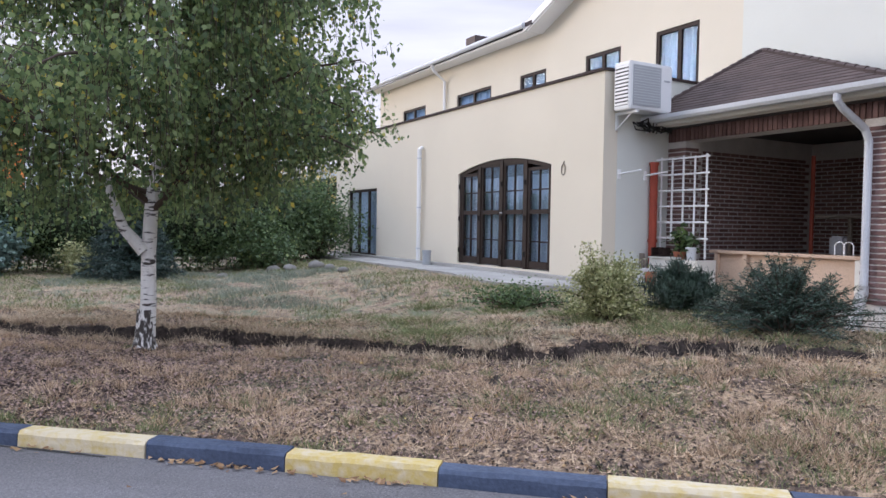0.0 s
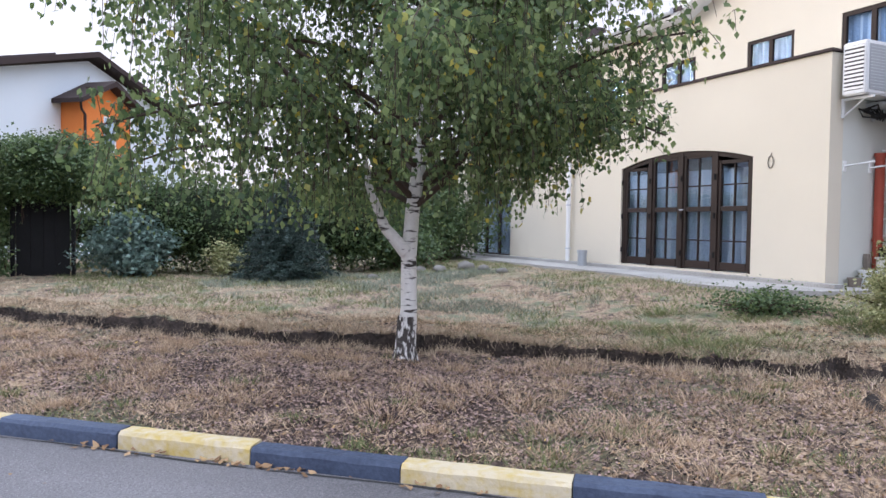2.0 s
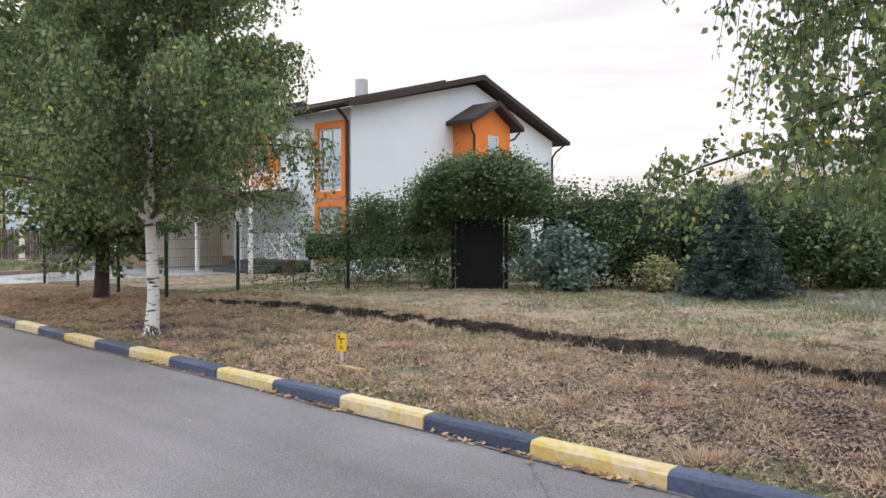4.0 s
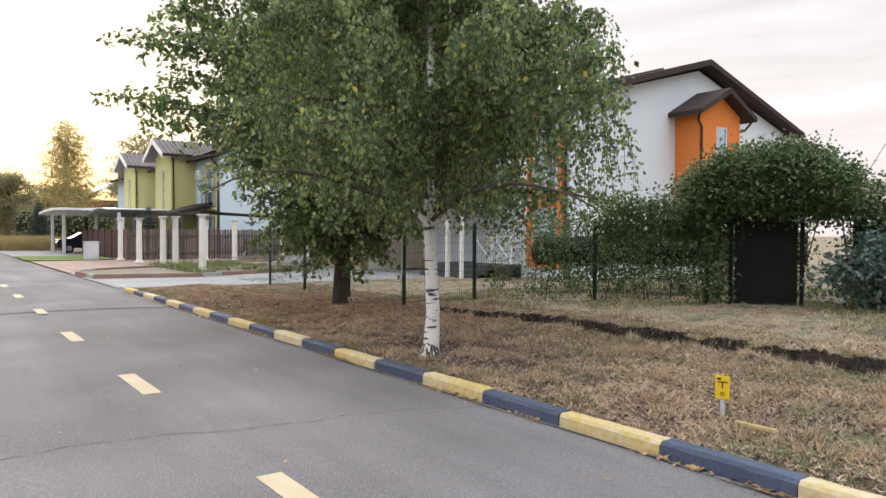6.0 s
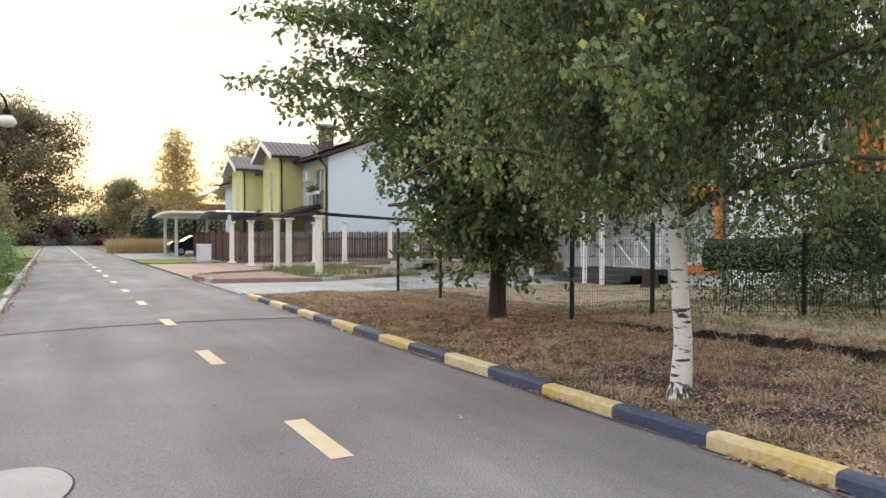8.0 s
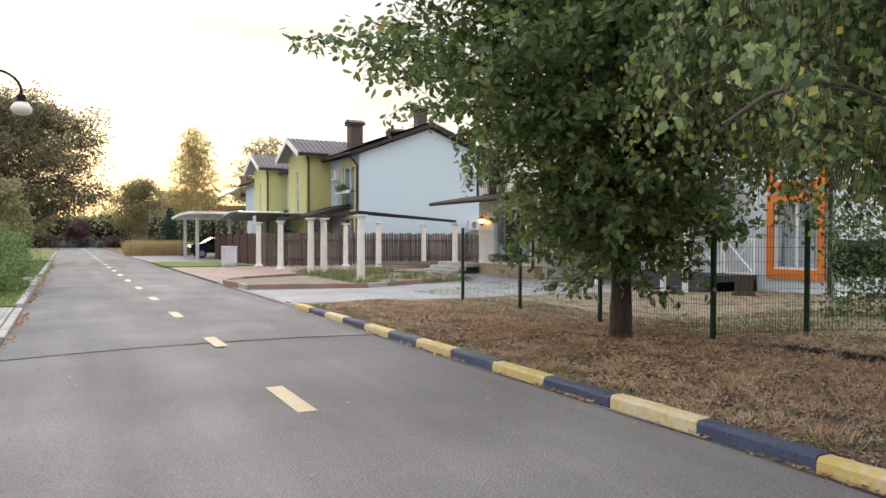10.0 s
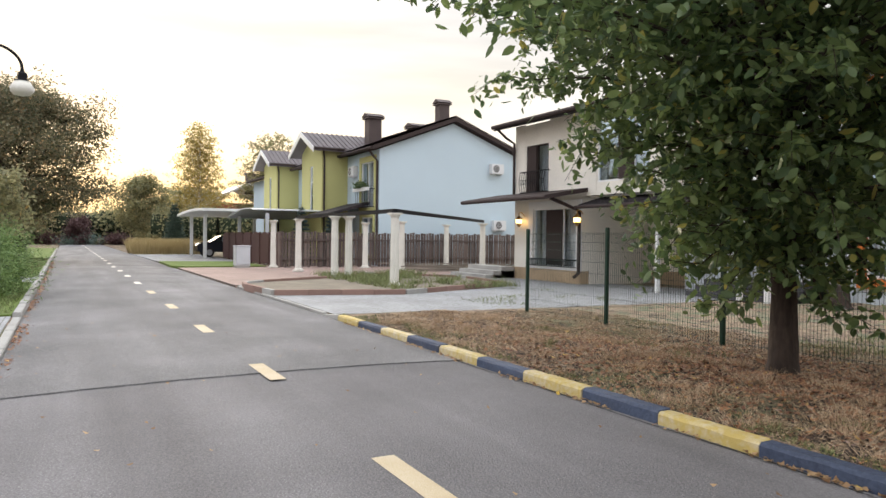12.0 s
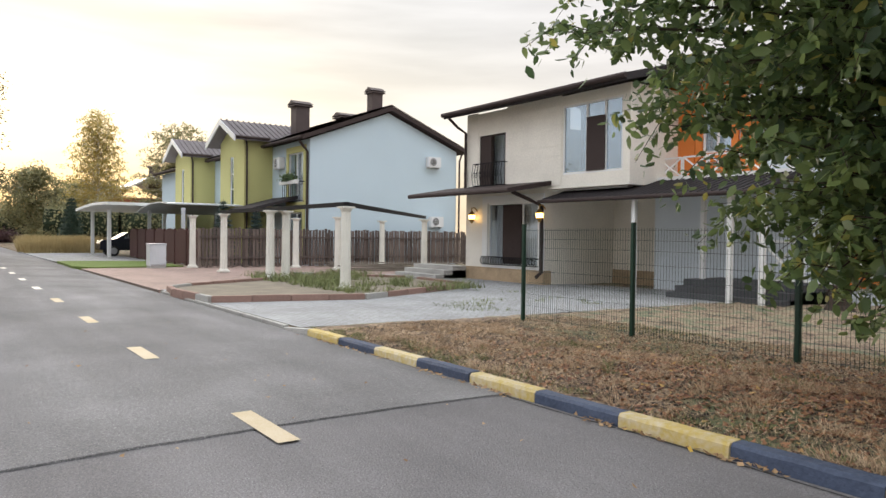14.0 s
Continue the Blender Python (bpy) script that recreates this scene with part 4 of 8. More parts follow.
for i in range(n):
    q = [FD0 + (FD1 - FD0) * (i + j) / n for j in (0, 1)]
    w_ = [0.2 + 0.035 * math.sin(17 * p) + 0.015 * math.sin(41 * p) for p in q]
    bm.faces.new([bm.verts.new(c) for c in ((q[0], w_[0], FZ), (q[1], w_[1], FZ), (q[1], w_[1], 2.6), (q[0], w_[0], 2.6))])
part("curtain", bm, M["curtain"], fd, "grey-blue drawn curtains", smooth=True)
# one dark sheet inside the facade imitates the unlit rooms
part("shade_backing", boxes((-12, 0.9, 0.5, -0.4, 0.95, 3.7)), M["dark"], house)

# terrace slab before the doors
slab = thing("terrace_slab", HOUSE, "weathered concrete terrace slab with broken edge", "terrace", kind="structure")
bm = bmesh.new()
edge = [(-12.4, -0.9)] + [(-12 + i * 0.6, -1.15 + 0.06 * math.sin(i * 2.3)) for i in range(1, 16)] + [(-2.4, -1.35), (-1.2, -1.6), (-0.2, -1.35), (0.5, -0.75), (0.6, -0.05)]
prism(bm, [*edge, (0.6, 1.4), (0.002, 1.4), (0.002, -0.002), (-12.4, -0.002)], "z", 0.46, 0.66)
part("slab", bm, M["concrete"], slab)
bm = bmesh.new()
prism(bm, [(-12.4, -0.2), (-12.4, -0.003), (0.3, -0.003), (0.3, -0.2)], "z", 0.6, 0.72)
part("plinth", bm, M["concrete"], slab)
rngb = random.Random(9)
rubble = thing("rubble_edge", HOUSE, "broken stones and earth under the slab edge", "rubble", kind="stuff")
bm = bmesh.new()
for i in range(60):
    u = rngb.uniform(-11, 0.6)
    v = -1.12 + rngb.uniform(-0.1, 0.15) - (0.25 if -2.2 < u < -0.3 else 0)
    r = rngb.uniform(0.05, 0.13)
    m_ = Matrix.LocRotScale((u, v, 0.44), Euler([rngb.uniform(0, 6) for _ in range(3)]), (r * 1.5, r, r * 0.7))
    bmesh.ops.create_icosphere(bm, subdivisions=1, radius=1, matrix=m_)
part("stones", bm, M["rock"], rubble)

# facade fittings
dp = thing("white_drainpipe", HOUSE, "white drainpipe on the cream wall", "drainpipe")
bm = bmesh.new()
tube(bm, [(-6.48, -0.02, 3.48), (-6.48, -0.1, 3.44), (-6.48, -0.1, 1.9)], 0.055, 12)
tube(bm, [(-6.48, -0.1, 1.95), (-6.48, -0.1, 0.72)], 0.05, 12)
part("pipe", bm, M["white"], dp)
for zz in (1.0, 2.0, 3.2):
    bm = bmesh.new()
    lathe(bm, [(0.066, 0), (0.066, 0.03)], (-6.48, -0.1, zz), 12)
    part("bracket", bm, M["gutter"], dp)
bm = bmesh.new()
lathe(bm, [(0.1, 0.0), (0.1, 0.28), (0.11, 0.28), (0.11, 0.34), (0.085, 0.34), (0.085, 0.3)], (0, 0, 0), 14)
pot = part("grey_pot", bm, M["grille"])
pot.matrix_world = HOUSE @ pose(-5.65, -0.3, 0.66)
tagged(pot, "small grey cylindrical pot on the terrace", "pot")
for u, v_, zz, rot in ((-1.03, -0.005, 2.62, 0),):
    bm = bmesh.new()
    ring = [(u + 0.05 * math.sin(a), -0.012, zz + 0.1 * math.cos(a)) for a in np.linspace(0, 2 * math.pi, 20)]
    tube(bm, ring, 0.008, 6, False)
    tube(bm, [(u, -0.012, zz + 0.1), (u + 0.02, -0.012, zz + 0.15)], 0.008, 6)
    ob = part("wall_ring", bm, M["timber"])
    ob.matrix_world = HOUSE
    tagged(ob, "small looped wire hanging on the cream wall", "wire")
for v_ in (0.35, 0.95):
    br = thing("wall_bracket", HOUSE, "white metal bracket arm on the side wall", "bracket", "brackets on the side wall")
    bm = bmesh.new()
    tube(bm, [(0.0, v_ + 0.0, 2.5), (0.42, v_ + 0.1, 2.55)], 0.016, 6)
    part("arm", bm, M["white"], br)
    part("foot", boxes((0.0, v_ - 0.03, 2.42, 0.02, v_ + 0.03, 2.58)), M["white"], br)

ac = thing("air_conditioner_unit", HOUSE @ pose(0.08, 0.12, 3.52), "white outdoor air conditioner on wall brackets", "air conditioner")
part("body", boxes((0, 0, 0, 0.38, 0.95, 0.78), bevel=0.02), M["plastic"], ac)
bm = bmesh.new()
for i in range(11):
    box(bm, 0.04, -0.012, 0.08 + i * 0.06, 0.34, 0.0, 0.115 + i * 0.06)
part("side_grille", bm, M["white"], ac)
# dark sheet under the bars imitates the shade in the slots
part("slot_shade", boxes((0.04, -0.004, 0.07, 0.34, 0.002, 0.72)), M["dark"], ac)
part("front_panel", boxes((0.38, 0.06, 0.06, 0.392, 0.68, 0.72), bevel=0.004), M["grille"], ac, "grey fan grille panel")
bm = bmesh.new()
for i in range(14):
    box(bm, 0.392, 0.08, 0.1 + i * 0.044, 0.396, 0.66, 0.106 + i * 0.044)
part("fan_grille", bm, M["gutter"], ac)
part("label_bar", boxes((0.381, 0.76, 0.5, 0.384, 0.88, 0.53)), M["grille"], ac)
for v_ in (0.12, 0.82):
    bm = bmesh.new()
    box(bm, -0.08, v_, -0.05, 0.42, v_ + 0.04, -0.01)
    box(bm, -0.08, v_, -0.3, -0.04, v_ + 0.04, -0.05)
    tube(bm, [(-0.05, v_ + 0.02, -0.28), (0.3, v_ + 0.02, -0.03)], 0.014, 6)
    part("wall_bracket_arm", bm, M["plastic"], ac)
cab = thing("cable_tangle", HOUSE, "tangle of black cables below the unit", "cables")
rc = random.Random(4)
for i in range(9):
    bm = bmesh.new()
    pts_ = [(0.06 + 0.22 * rc.random(), 0.75 + 0.55 * j / 6 + rc.uniform(-0.12, 0.12), 3.38 + rc.uniform(-0.16, 0.1)) for j in range(7)]
    tube(bm, [(0.0, pts_[0][1], 3.4), *pts_, (0.02, 1.4, 3.36)], 0.013, 5)
    part("cable", bm, M["cable"], cab)

# ---- brick pavilion ----
pav = thing("brick_pavilion", HOUSE, "open brick pavilion with a dark shingled hip roof", "pavilion")
PV = 1.5
PU1 = 3.85
part("core_left", boxes((0.006, PV + 0.003, 0.3, 0.394, PV + 0.4, 3.1)), M["mortar"], pav)
part("core_right", boxes((PU1 - 0.394, PV + 0.003, 0.2, PU1 - 0.006, PV + 0.38, 3.1)), M["mortar"], pav)
part("core_side", boxes((0.02, PV + 0.402, 0.3, 0.163, 5.34, 3.318)), M["mortar"], pav)
part("core_back", boxes((0.02, 5.353, 0.3, PU1, 5.54, 3.318)), M["mortar"], pav)
# added closing wall, mostly hidden: keeps light out so the inside stays dark
part("light_block_east", boxes((PU1 - 0.13, PV + 0.402, 0.3, PU1 - 0.02, 5.34, 3.318)), M["mortar"], pav)
part("core_lintel", boxes((0.02, PV + 0.02, 3.1, PU1 - 0.02, PV + 0.38, 3.32)), M["mortar"], pav)
part("pavilion_floor", boxes((0.0, PV + 0.05, 0.3, PU1, 5.4, 0.56)), M["concrete"], pav)
BR_L, BR_W, BR_H = 0.224, 0.11, 0.057
brick_me = boxes((-BR_L / 2, -BR_W / 2, -BR_H / 2, BR_L / 2, BR_W / 2, BR_H / 2))
b0 = part("brick", brick_me, M["brick"], pav)
rbk = random.Random(7)
count = [0]
rest = bmesh.new()


def lay(u, v, z, turn, single):
    if single and count[0] < 290:
        ob = b0 if count[0] == 0 else new("brick", b0.data)
        ob.parent = pav
        ob.location = (u, v, z)
        ob.rotation_euler = (0, 0, turn)
        count[0] += 1
    else:
        m_ = Matrix.LocRotScale((u, v, z), Euler((0, 0, turn)), (BR_L, BR_W, BR_H))
        bmesh.ops.create_cube(rest, size=1, matrix=m_)


rows = int((3.08 - 0.62) / 0.077)
for r in range(rows):
    z = 0.62 + r * 0.077 + 0.03
    s_ = 0.12 * (r % 2)
    for base_u in (0.0, PU1 - 0.4):
        for j in range(2):
            u = base_u + 0.12 + j * 0.245 - (0.06 if r % 2 else 0)
            lay(min(max(u, base_u + 0.115), base_u + 0.285), PV + 0.05 + rbk.uniform(-0.004, 0.004), z, 0, True)
        lay(base_u + 0.055, PV + 0.2 + 0.06 * (r % 2), z, math.pi / 2, base_u > 1)
        lay(base_u + 0.345, PV + 0.2 + 0.06 * (r % 2), z, math.pi / 2, base_u < 1)
    for j in range(13):
        lay(0.115 + rbk.uniform(-0.004, 0.004), PV + 0.55 + s_ + j * 0.247, z, math.pi / 2, False)
    for j in range(14):
        lay(0.25 + s_ + j * 0.247, 5.4 + rbk.uniform(-0.004, 0.004), z, 0, False)
for j in range(46):
    m_ = Matrix.LocRotScale((0.05 + j * 0.0825, PV + 0.03, 3.21), None, (0.066, 0.1, 0.215))
    bmesh.ops.create_cube(rest, size=1, matrix=m_)
tagged(part("brickwork", rest, M["brick_i"], pav), kind="stuff")
# parapet of chipboard with a pale top rail
part("parapet_board", boxes((0.95, PV + 0.12, 0.62, PU1 - 0.42, PV + 0.15, 1.2)), M["pine"], pav, "raw chipboard parapet panel")
part("parapet_rail", boxes((0.9, PV + 0.04, 1.2, PU1 - 0.38, PV + 0.26, 1.25), (0.95, PV + 0.08, 0.58, PU1 - 0.4, PV + 0.12, 0.66), bevel=0.006), M["pine"], pav)
for u in (1.0, 1.55, 2.3, 3.35):
    part("parapet_stud", boxes((u, PV + 0.06, 0.66, u + 0.07, PV + 0.12, 1.2)), M["pine"] if u < 3 else M["white_old"], pav)
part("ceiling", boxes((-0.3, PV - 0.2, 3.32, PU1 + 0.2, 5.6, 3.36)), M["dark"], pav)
APEX = Vector((0.95, 2.7, 4.68))
C = [Vector((-0.65, PV - 0.55, 3.46)), Vector((PU1 + 0.35, PV - 0.55, 3.46)), Vector((PU1 + 0.35, 5.8, 3.46)), Vector((-0.65, 5.8, 3.46))]
C[0].x = -0.25
bm = bmesh.new()
for a, b in ((0, 1), (1, 2), (3, 0)):
    nrow = 20
    for i in range(nrow):
        t0, t1 = i / nrow, (i + 1.15) / nrow
        if t1 > 1:
            t1 = 1
        p0, p1 = C[a].lerp(APEX, t0), C[b].lerp(APEX, t0)
        q0, q1 = C[a].lerp(APEX, t1), C[b].lerp(APEX, t1)
        up = Vector((0, 0, 0.022))
        ln = (p1 - p0).length
        n = max(1, int(ln / 0.32))
        for j in range(n):
            s0, s1 = j / n, (j + 1) / n - 0.004 / max(ln, 0.01)
            vs = [bm.verts.new(c) for c in (p0.lerp(p1, s0) + up, p0.lerp(p1, s1) + up, q0.lerp(q1, s1) + up * 0.2, q0.lerp(q1, s0) + up * 0.2)]
            bm.faces.new(vs)
            lo = [bm.verts.new(c) for c in (p0.lerp(p1, s0) - up * 0.1, p0.lerp(p1, s1) - up * 0.1)]
            bm.faces.new((vs[0], lo[0], lo[1], vs[1]))
tagged(part("shingles", bm, M["shingle"], pav, "dark brown asphalt shingles"), kind="stuff")
bm = bmesh.new()
f = [bm.verts.new(c - Vector((0, 0, 0.01))) for c in C]
ap = bm.verts.new(APEX - Vector((0, 0, 0.01)))
for a, b in ((0, 1), (1, 2), (2, 3), (3, 0)):
    bm.faces.new((f[a], f[b], ap))
part("roof_deck", bm, M["roof_dark"], pav)
for a in (0, 1):
    for i in range(16):
        p, q = C[a].lerp(APEX, i / 16), C[a].lerp(APEX, (i + 1.15) / 16 if i < 15 else 1)
        bm = bmesh.new()
        tube(bm, [p + Vector((0, 0, 0.022)), q + Vector((0, 0, 0.01))], [0.05, 0.042], 6)
        part("hip_cap", bm, M["shingle"], pav)
part("eave_board", boxes((-0.25, PV - 0.5, 3.34, PU1 + 0.3, PV - 0.46, 3.46), (-0.25, PV - 0.46, 3.33, PU1 + 0.3, PV + 0.05, 3.35)), M["white_old"], pav, "worn white eave boards")
bm = bmesh.new()
gp = [(-0.085, 0.02), (-0.075, -0.04), (-0.04, -0.08), (0.0, -0.09), (0.04, -0.08), (0.075, -0.04), (0.085, 0.02), (0.07, 0.02), (0.0, -0.07), (-0.07, 0.02)]
prism(bm, [(PV - 0.6 + a, 3.46 + b) for a, b in gp], "x", -0.3, PU1 + 0.6)
part("gutter", bm, M["gutter"], pav, "grey metal half-round gutter")
rp = thing("rain_downpipe", HOUSE, "grey-white downpipe with a broken concrete spout", "downpipe")
bm = bmesh.new()
uu = PU1 - 0.42
tube(bm, [(uu, PV - 0.6, 3.42), (uu, PV - 0.6, 3.3), (uu + 0.02, PV - 0.5, 3.2), (uu + 0.1, PV - 0.12, 2.95), (uu + 0.12, PV - 0.06, 2.8), (uu + 0.12, PV - 0.06, 0.85)], 0.052, 12)
part("pipe", bm, M["gutter"], rp)
bm = bmesh.new()
tube(bm, [(uu + 0.12, PV - 0.06, 0.87), (uu + 0.12, PV - 0.06, 0.74), (uu + 0.11, PV - 0.12, 0.7)], 0.062, 12)
part("outlet", bm, M["steel"], rp)
bm = bmesh.new()
tube(bm, [(uu + 0.11, PV - 0.1, 0.74), (uu + 0.36, PV - 0.66, 0.42)], [0.075, 0.085], 6)
tube(bm, [(uu + 0.37, PV - 0.68, 0.42), (uu + 0.6, PV - 1.15, 0.14)], [0.09, 0.105], 6)
tube(bm, [(uu + 0.58, PV - 1.1, 0.12), (uu + 0.66, PV - 1.3, 0.06)], [0.13, 0.16], 6)
part("spout", bm, M["concrete"], rp)
rpipe = thing("red_pipe", HOUSE, "red oxide painted pipe beside the brick pillar", "pipe")
bm = bmesh.new()
tube(bm, [(0.085, PV - 0.42, 0.66), (0.085, PV - 0.42, 2.72)], 0.07, 12)
part("pipe", bm, M["red_pipe"], rpipe)
for zz in (1.35, 2.68):
    bm = bmesh.new()
    lathe(bm, [(0.085, 0), (0.085, 0.05)], (0.085, PV - 0.42, zz), 12)
    part("collar", bm, M["red_pipe"], rpipe)

# trellis, planter box, clutter of the pavilion
tr = thing("trellis", HOUSE @ pose(0.12, PV - 0.3, 1.1, 0, 0, 2), "white wooden trellis leaning on the planter box", "trellis")
for i in range(5):
    part("upright", boxes((i * 0.235, 0, 0 if i in (0, 4) else 0.3, i * 0.235 + 0.035, 0.02, 1.72 - 0.02 * (i % 2)), bevel=0.003), M["white"], tr)
for j in range(6):
    part("rail", boxes((-0.08, -0.018, 0.32 + j * 0.268, 1.03, -0.001, 0.35 + j * 0.268), bevel=0.003), M["white"], tr)
pb = thing("planter_box", HOUSE @ pose(0.2, PV - 0.56, 0.66), "white painted wooden planter box under the trellis", "planter")
for j in range(3):
    part("board", boxes((0, -0.02, 0.03 + j * 0.135, 0.98, 0.0, 0.155 + j * 0.135), bevel=0.004), M["white_old"], pb)
for u in (-0.02, 0.98):
    part("side", boxes((u, -0.02, 0.0, u + 0.02, 0.42, 0.43)), M["white_old"], pb)
part("soil", boxes((0, 0, 0.02, 0.98, 0.4, 0.4)), M["soil"], pb)
part("lid", boxes((-0.04, -0.04, 0.43, 0.5, 0.2, 0.455), bevel=0.004), M["white_old"], pb)
for u, r, h, mname in ((0.62, 0.11, 0.12, "terracotta"), (0.86, 0.09, 0.2, "plastic")):
    bm = bmesh.new()
    lathe(bm, [(r * 0.75, 0), (r, h), (r * 1.08, h), (r * 1.08, h + 0.03), (r * 0.9, h + 0.03), (r * 0.8, h * 0.8)], (0, 0, 0), 14)
    p_ = part("flower_pot", bm, M[mname])
    p_.matrix_world = HOUSE @ pose(u, PV - 0.32, 1.06)
    tagged(p_, "terracotta flower pot on the planter box" if mname == "terracotta" else "white plastic pot on the planter box", "flower pot")
for u, v_, r, h, mname, lab in ((0.17, PV - 0.76, 0.13, 0.25, "plastic", "white plastic bucket on the terrace"), (0.14, PV - 1.02, 0.1, 0.14, "timber", "small brown pot on the terrace"), (0.42, PV - 0.78, 0.1, 0.2, "terracotta", "brown clay pot on the terrace")):
    bm = bmesh.new()
    lathe(bm, [(r * 0.85, 0), (r, h), (r * 1.06, h), (r * 1.06, h - 0.03)], (0, 0, 0), 14)
    p_ = part("bucket", bm, M[mname])
    p_.matrix_world = HOUSE @ pose(u, v_, 0.66)
    tagged(p_, lab, "bucket")
p_ = part("timber_offcut", boxes((0, 0, 0, 0.07, 0.07, 0.5), bevel=0.004), M["timber"])
p_.matrix_world = HOUSE @ pose(0.02, PV - 0.66, 0.66)
tagged(p_, "short grey timber post stub by the wall", "timber")
p_ = part("brown_crate", boxes((0, 0, 0.0, 0.42, 0.3, 0.04), (0, 0, 0.04, 0.03, 0.3, 0.3), (0.39, 0, 0.04, 0.42, 0.3, 0.3), (0.03, 0.27, 0.04, 0.39, 0.3, 0.3)), M["wood_dark"])
p_.matrix_world = HOUSE @ pose(0.19, PV - 0.55, 1.117, 0, 0, 4) @ Matrix.Diagonal((0.6, 0.6, 0.5, 1))
tagged(p_, "small open brown wooden crate", "crate")
for i, (u, v_) in enumerate(((1.35, 3.6), (1.75, 4.6))):
    bm = bmesh.new()
    tube(bm, [(u, v_, 0.56), (u, v_, 2.9 - 0.2 * i)], 0.035, 10)
    p_ = part("red_post", bm, M["red_pipe"])
    p_.matrix_world = HOUSE
    tagged(p_, "red painted steel post inside the pavilion", "post", "red posts")
sh = thing("workbench_shelf", HOUSE, "rough timber shelf rack at the back of the pavilion", "shelf")
part("top_board", boxes((1.3, 3.7, 1.82, 3.8, 4.1, 1.88)), M["timber"], sh)
part("low_board", boxes((1.3, 3.7, 1.12, 3.8, 4.2, 1.16)), M["timber"], sh)
for u in (1.9, 3.6):
    part("leg", boxes((u, 3.75, 0.56, u + 0.06, 3.81, 1.82)), M["timber"], sh)
for u, sx, sz, mname, nm, lab in ((2.05, 0.22, 0.22, "green_p", "green_bucket", "green plastic bucket on the shelf"), (1.5, 0.3, 0.35, "sacking", "sack", "white folded sack on the shelf"), (2.7, 0.4, 0.12, "plastic", "tray", "white plastic tray on the shelf")):
    p_ = part(nm, boxes((0, 0, 0, sx, 0.25, sz), bevel=0.04), M[mname])
    p_.matrix_world = HOUSE @ pose(u, 3.85, 1.16)
    tagged(p_, lab, nm.split("_")[-1])
wr = thing("wire_rack", HOUSE @ pose(3.0, PV + 0.15, 1.25), "white bent wire rack standing on the parapet", "wire rack")
for i in range(2):
    bm = bmesh.new()
    tube(bm, [(0.13 * i + 0.07 + 0.07 * math.cos(a), 0, 0.12 + 0.07 * math.sin(a)) for a in np.linspace(0, math.pi, 9)], 0.008, 6)
    tube(bm, [(0.13 * i, 0, 0), (0.13 * i, 0, 0.12)], 0.008, 6)
    tube(bm, [(0.13 * i + 0.14, 0, 0), (0.13 * i + 0.14, 0, 0.12)], 0.008, 6)
    part("loop", bm, M["white"], wr)

# ---- other houses ----


def gutter_line(parent, a, b, r=0.06, m="brown_trim"):
    bm = bmesh.new()
    tube(bm, [a, b], r, 8)
    return part("gutter", bm, M[m], parent)


def pipe(parent, pts, r=0.045, m="brown_trim", name="downpipe"):
    bm = bmesh.new()
    tube(bm, pts, r, 8)
    return part(name, bm, M[m], parent)


def chimney(parent, x, y, z0, z1, w=0.55):
    ch = part("chimney", boxes((x - w / 2, y - w / 2, z0, x + w / 2, y + w / 2, z1), bevel=0.015), M["chimney"], parent)
    bm = boxes((x - w * 0.66, y - w * 0.66, z1, x + w * 0.66, y + w * 0.66, z1 + 0.07))
    prism(bm, [(x - w * 0.7, z1 + 0.12), (x, z1 + 0.34), (x + w * 0.7, z1 + 0.12)], "y", y - w * 0.7, y + w * 0.7)
    part("chimney_cap", bm, M["chimney"], ch)


def split_unit(m, label, group):
    """A small outdoor air conditioner with its fan on the face towards +x."""
    a = thing("air_conditioner_unit", m, label, "air conditioner", group)
    part("body", boxes((0, 0, 0, 0.3, 0.8, 0.55), bevel=0.02), M["plastic"], a)
    bm = bmesh.new()
    tube(bm, [(0.3, 0.3, 0.28), (0.306, 0.3, 0.28)], 0.21, 20)
    part("fan", bm, M["dark"], a)
    bm = bmesh.new()
    for r in (0.07, 0.13, 0.2):
        tube(bm, [(0.312, 0.3 + r * math.cos(t), 0.28 + r * math.sin(t)) for t in np.linspace(0, 2 * math.pi, 18)], 0.01, 4, False)
    part("fan_guard", bm, M["plastic"], a)
    for y in (0.1, 0.66):
        part("bracket", boxes((-0.02, y, -0.05, 0.3, y + 0.04, 0.0)), M["plastic"], a)
    return a


# yellow and pale terrace of houses
yh = thing("yellow_house", None, "pale and olive-yellow terraced house with brown roofs", "house")
YX, YY, YB = -48.86, 14.21, 22.7
YE = 6.05
bm = bmesh.new()
prism(bm, [(YY, 0.0), (YB, 0.0), (YB, YE), ((YY + YB) / 2, 7.68), (YY, YE)], "x", YX - 0.3, YX)
part("gable_wall", bm, M["blue_white"], yh, "plain pale rendered gable wall")
yw = [(-51.3, -49.5, 3.1, 5.5), (-60.6, -59.2, 4.0, 5.4), (-51.2, -49.6, 0.6, 2.6)]
part("front_wall", wall("x", -76, YX - 0.3, 0, YE, YY, YY + 0.3, yw), M["blue_white"], yh)
part("back_wall", boxes((-76, YB - 0.3, 0, YX - 0.3, YB, YE), (-76.3, YY, 0, -76, YB, YE)), M["blue_white"], yh)
RY = (YY + YB) / 2
bm = bmesh.new()
prism(bm, [(YY - 0.5, YE - 0.1), (YY - 0.5, YE + 0.1), (RY, 7.98), (YB + 0.5, YE + 0.1), (YB + 0.5, YE - 0.1), (RY, 7.76)], "x", -76.5, YX + 0.35)
part("roof", bm, M["brown_trim"], yh, "brown pitched roof")
bm = bmesh.new()
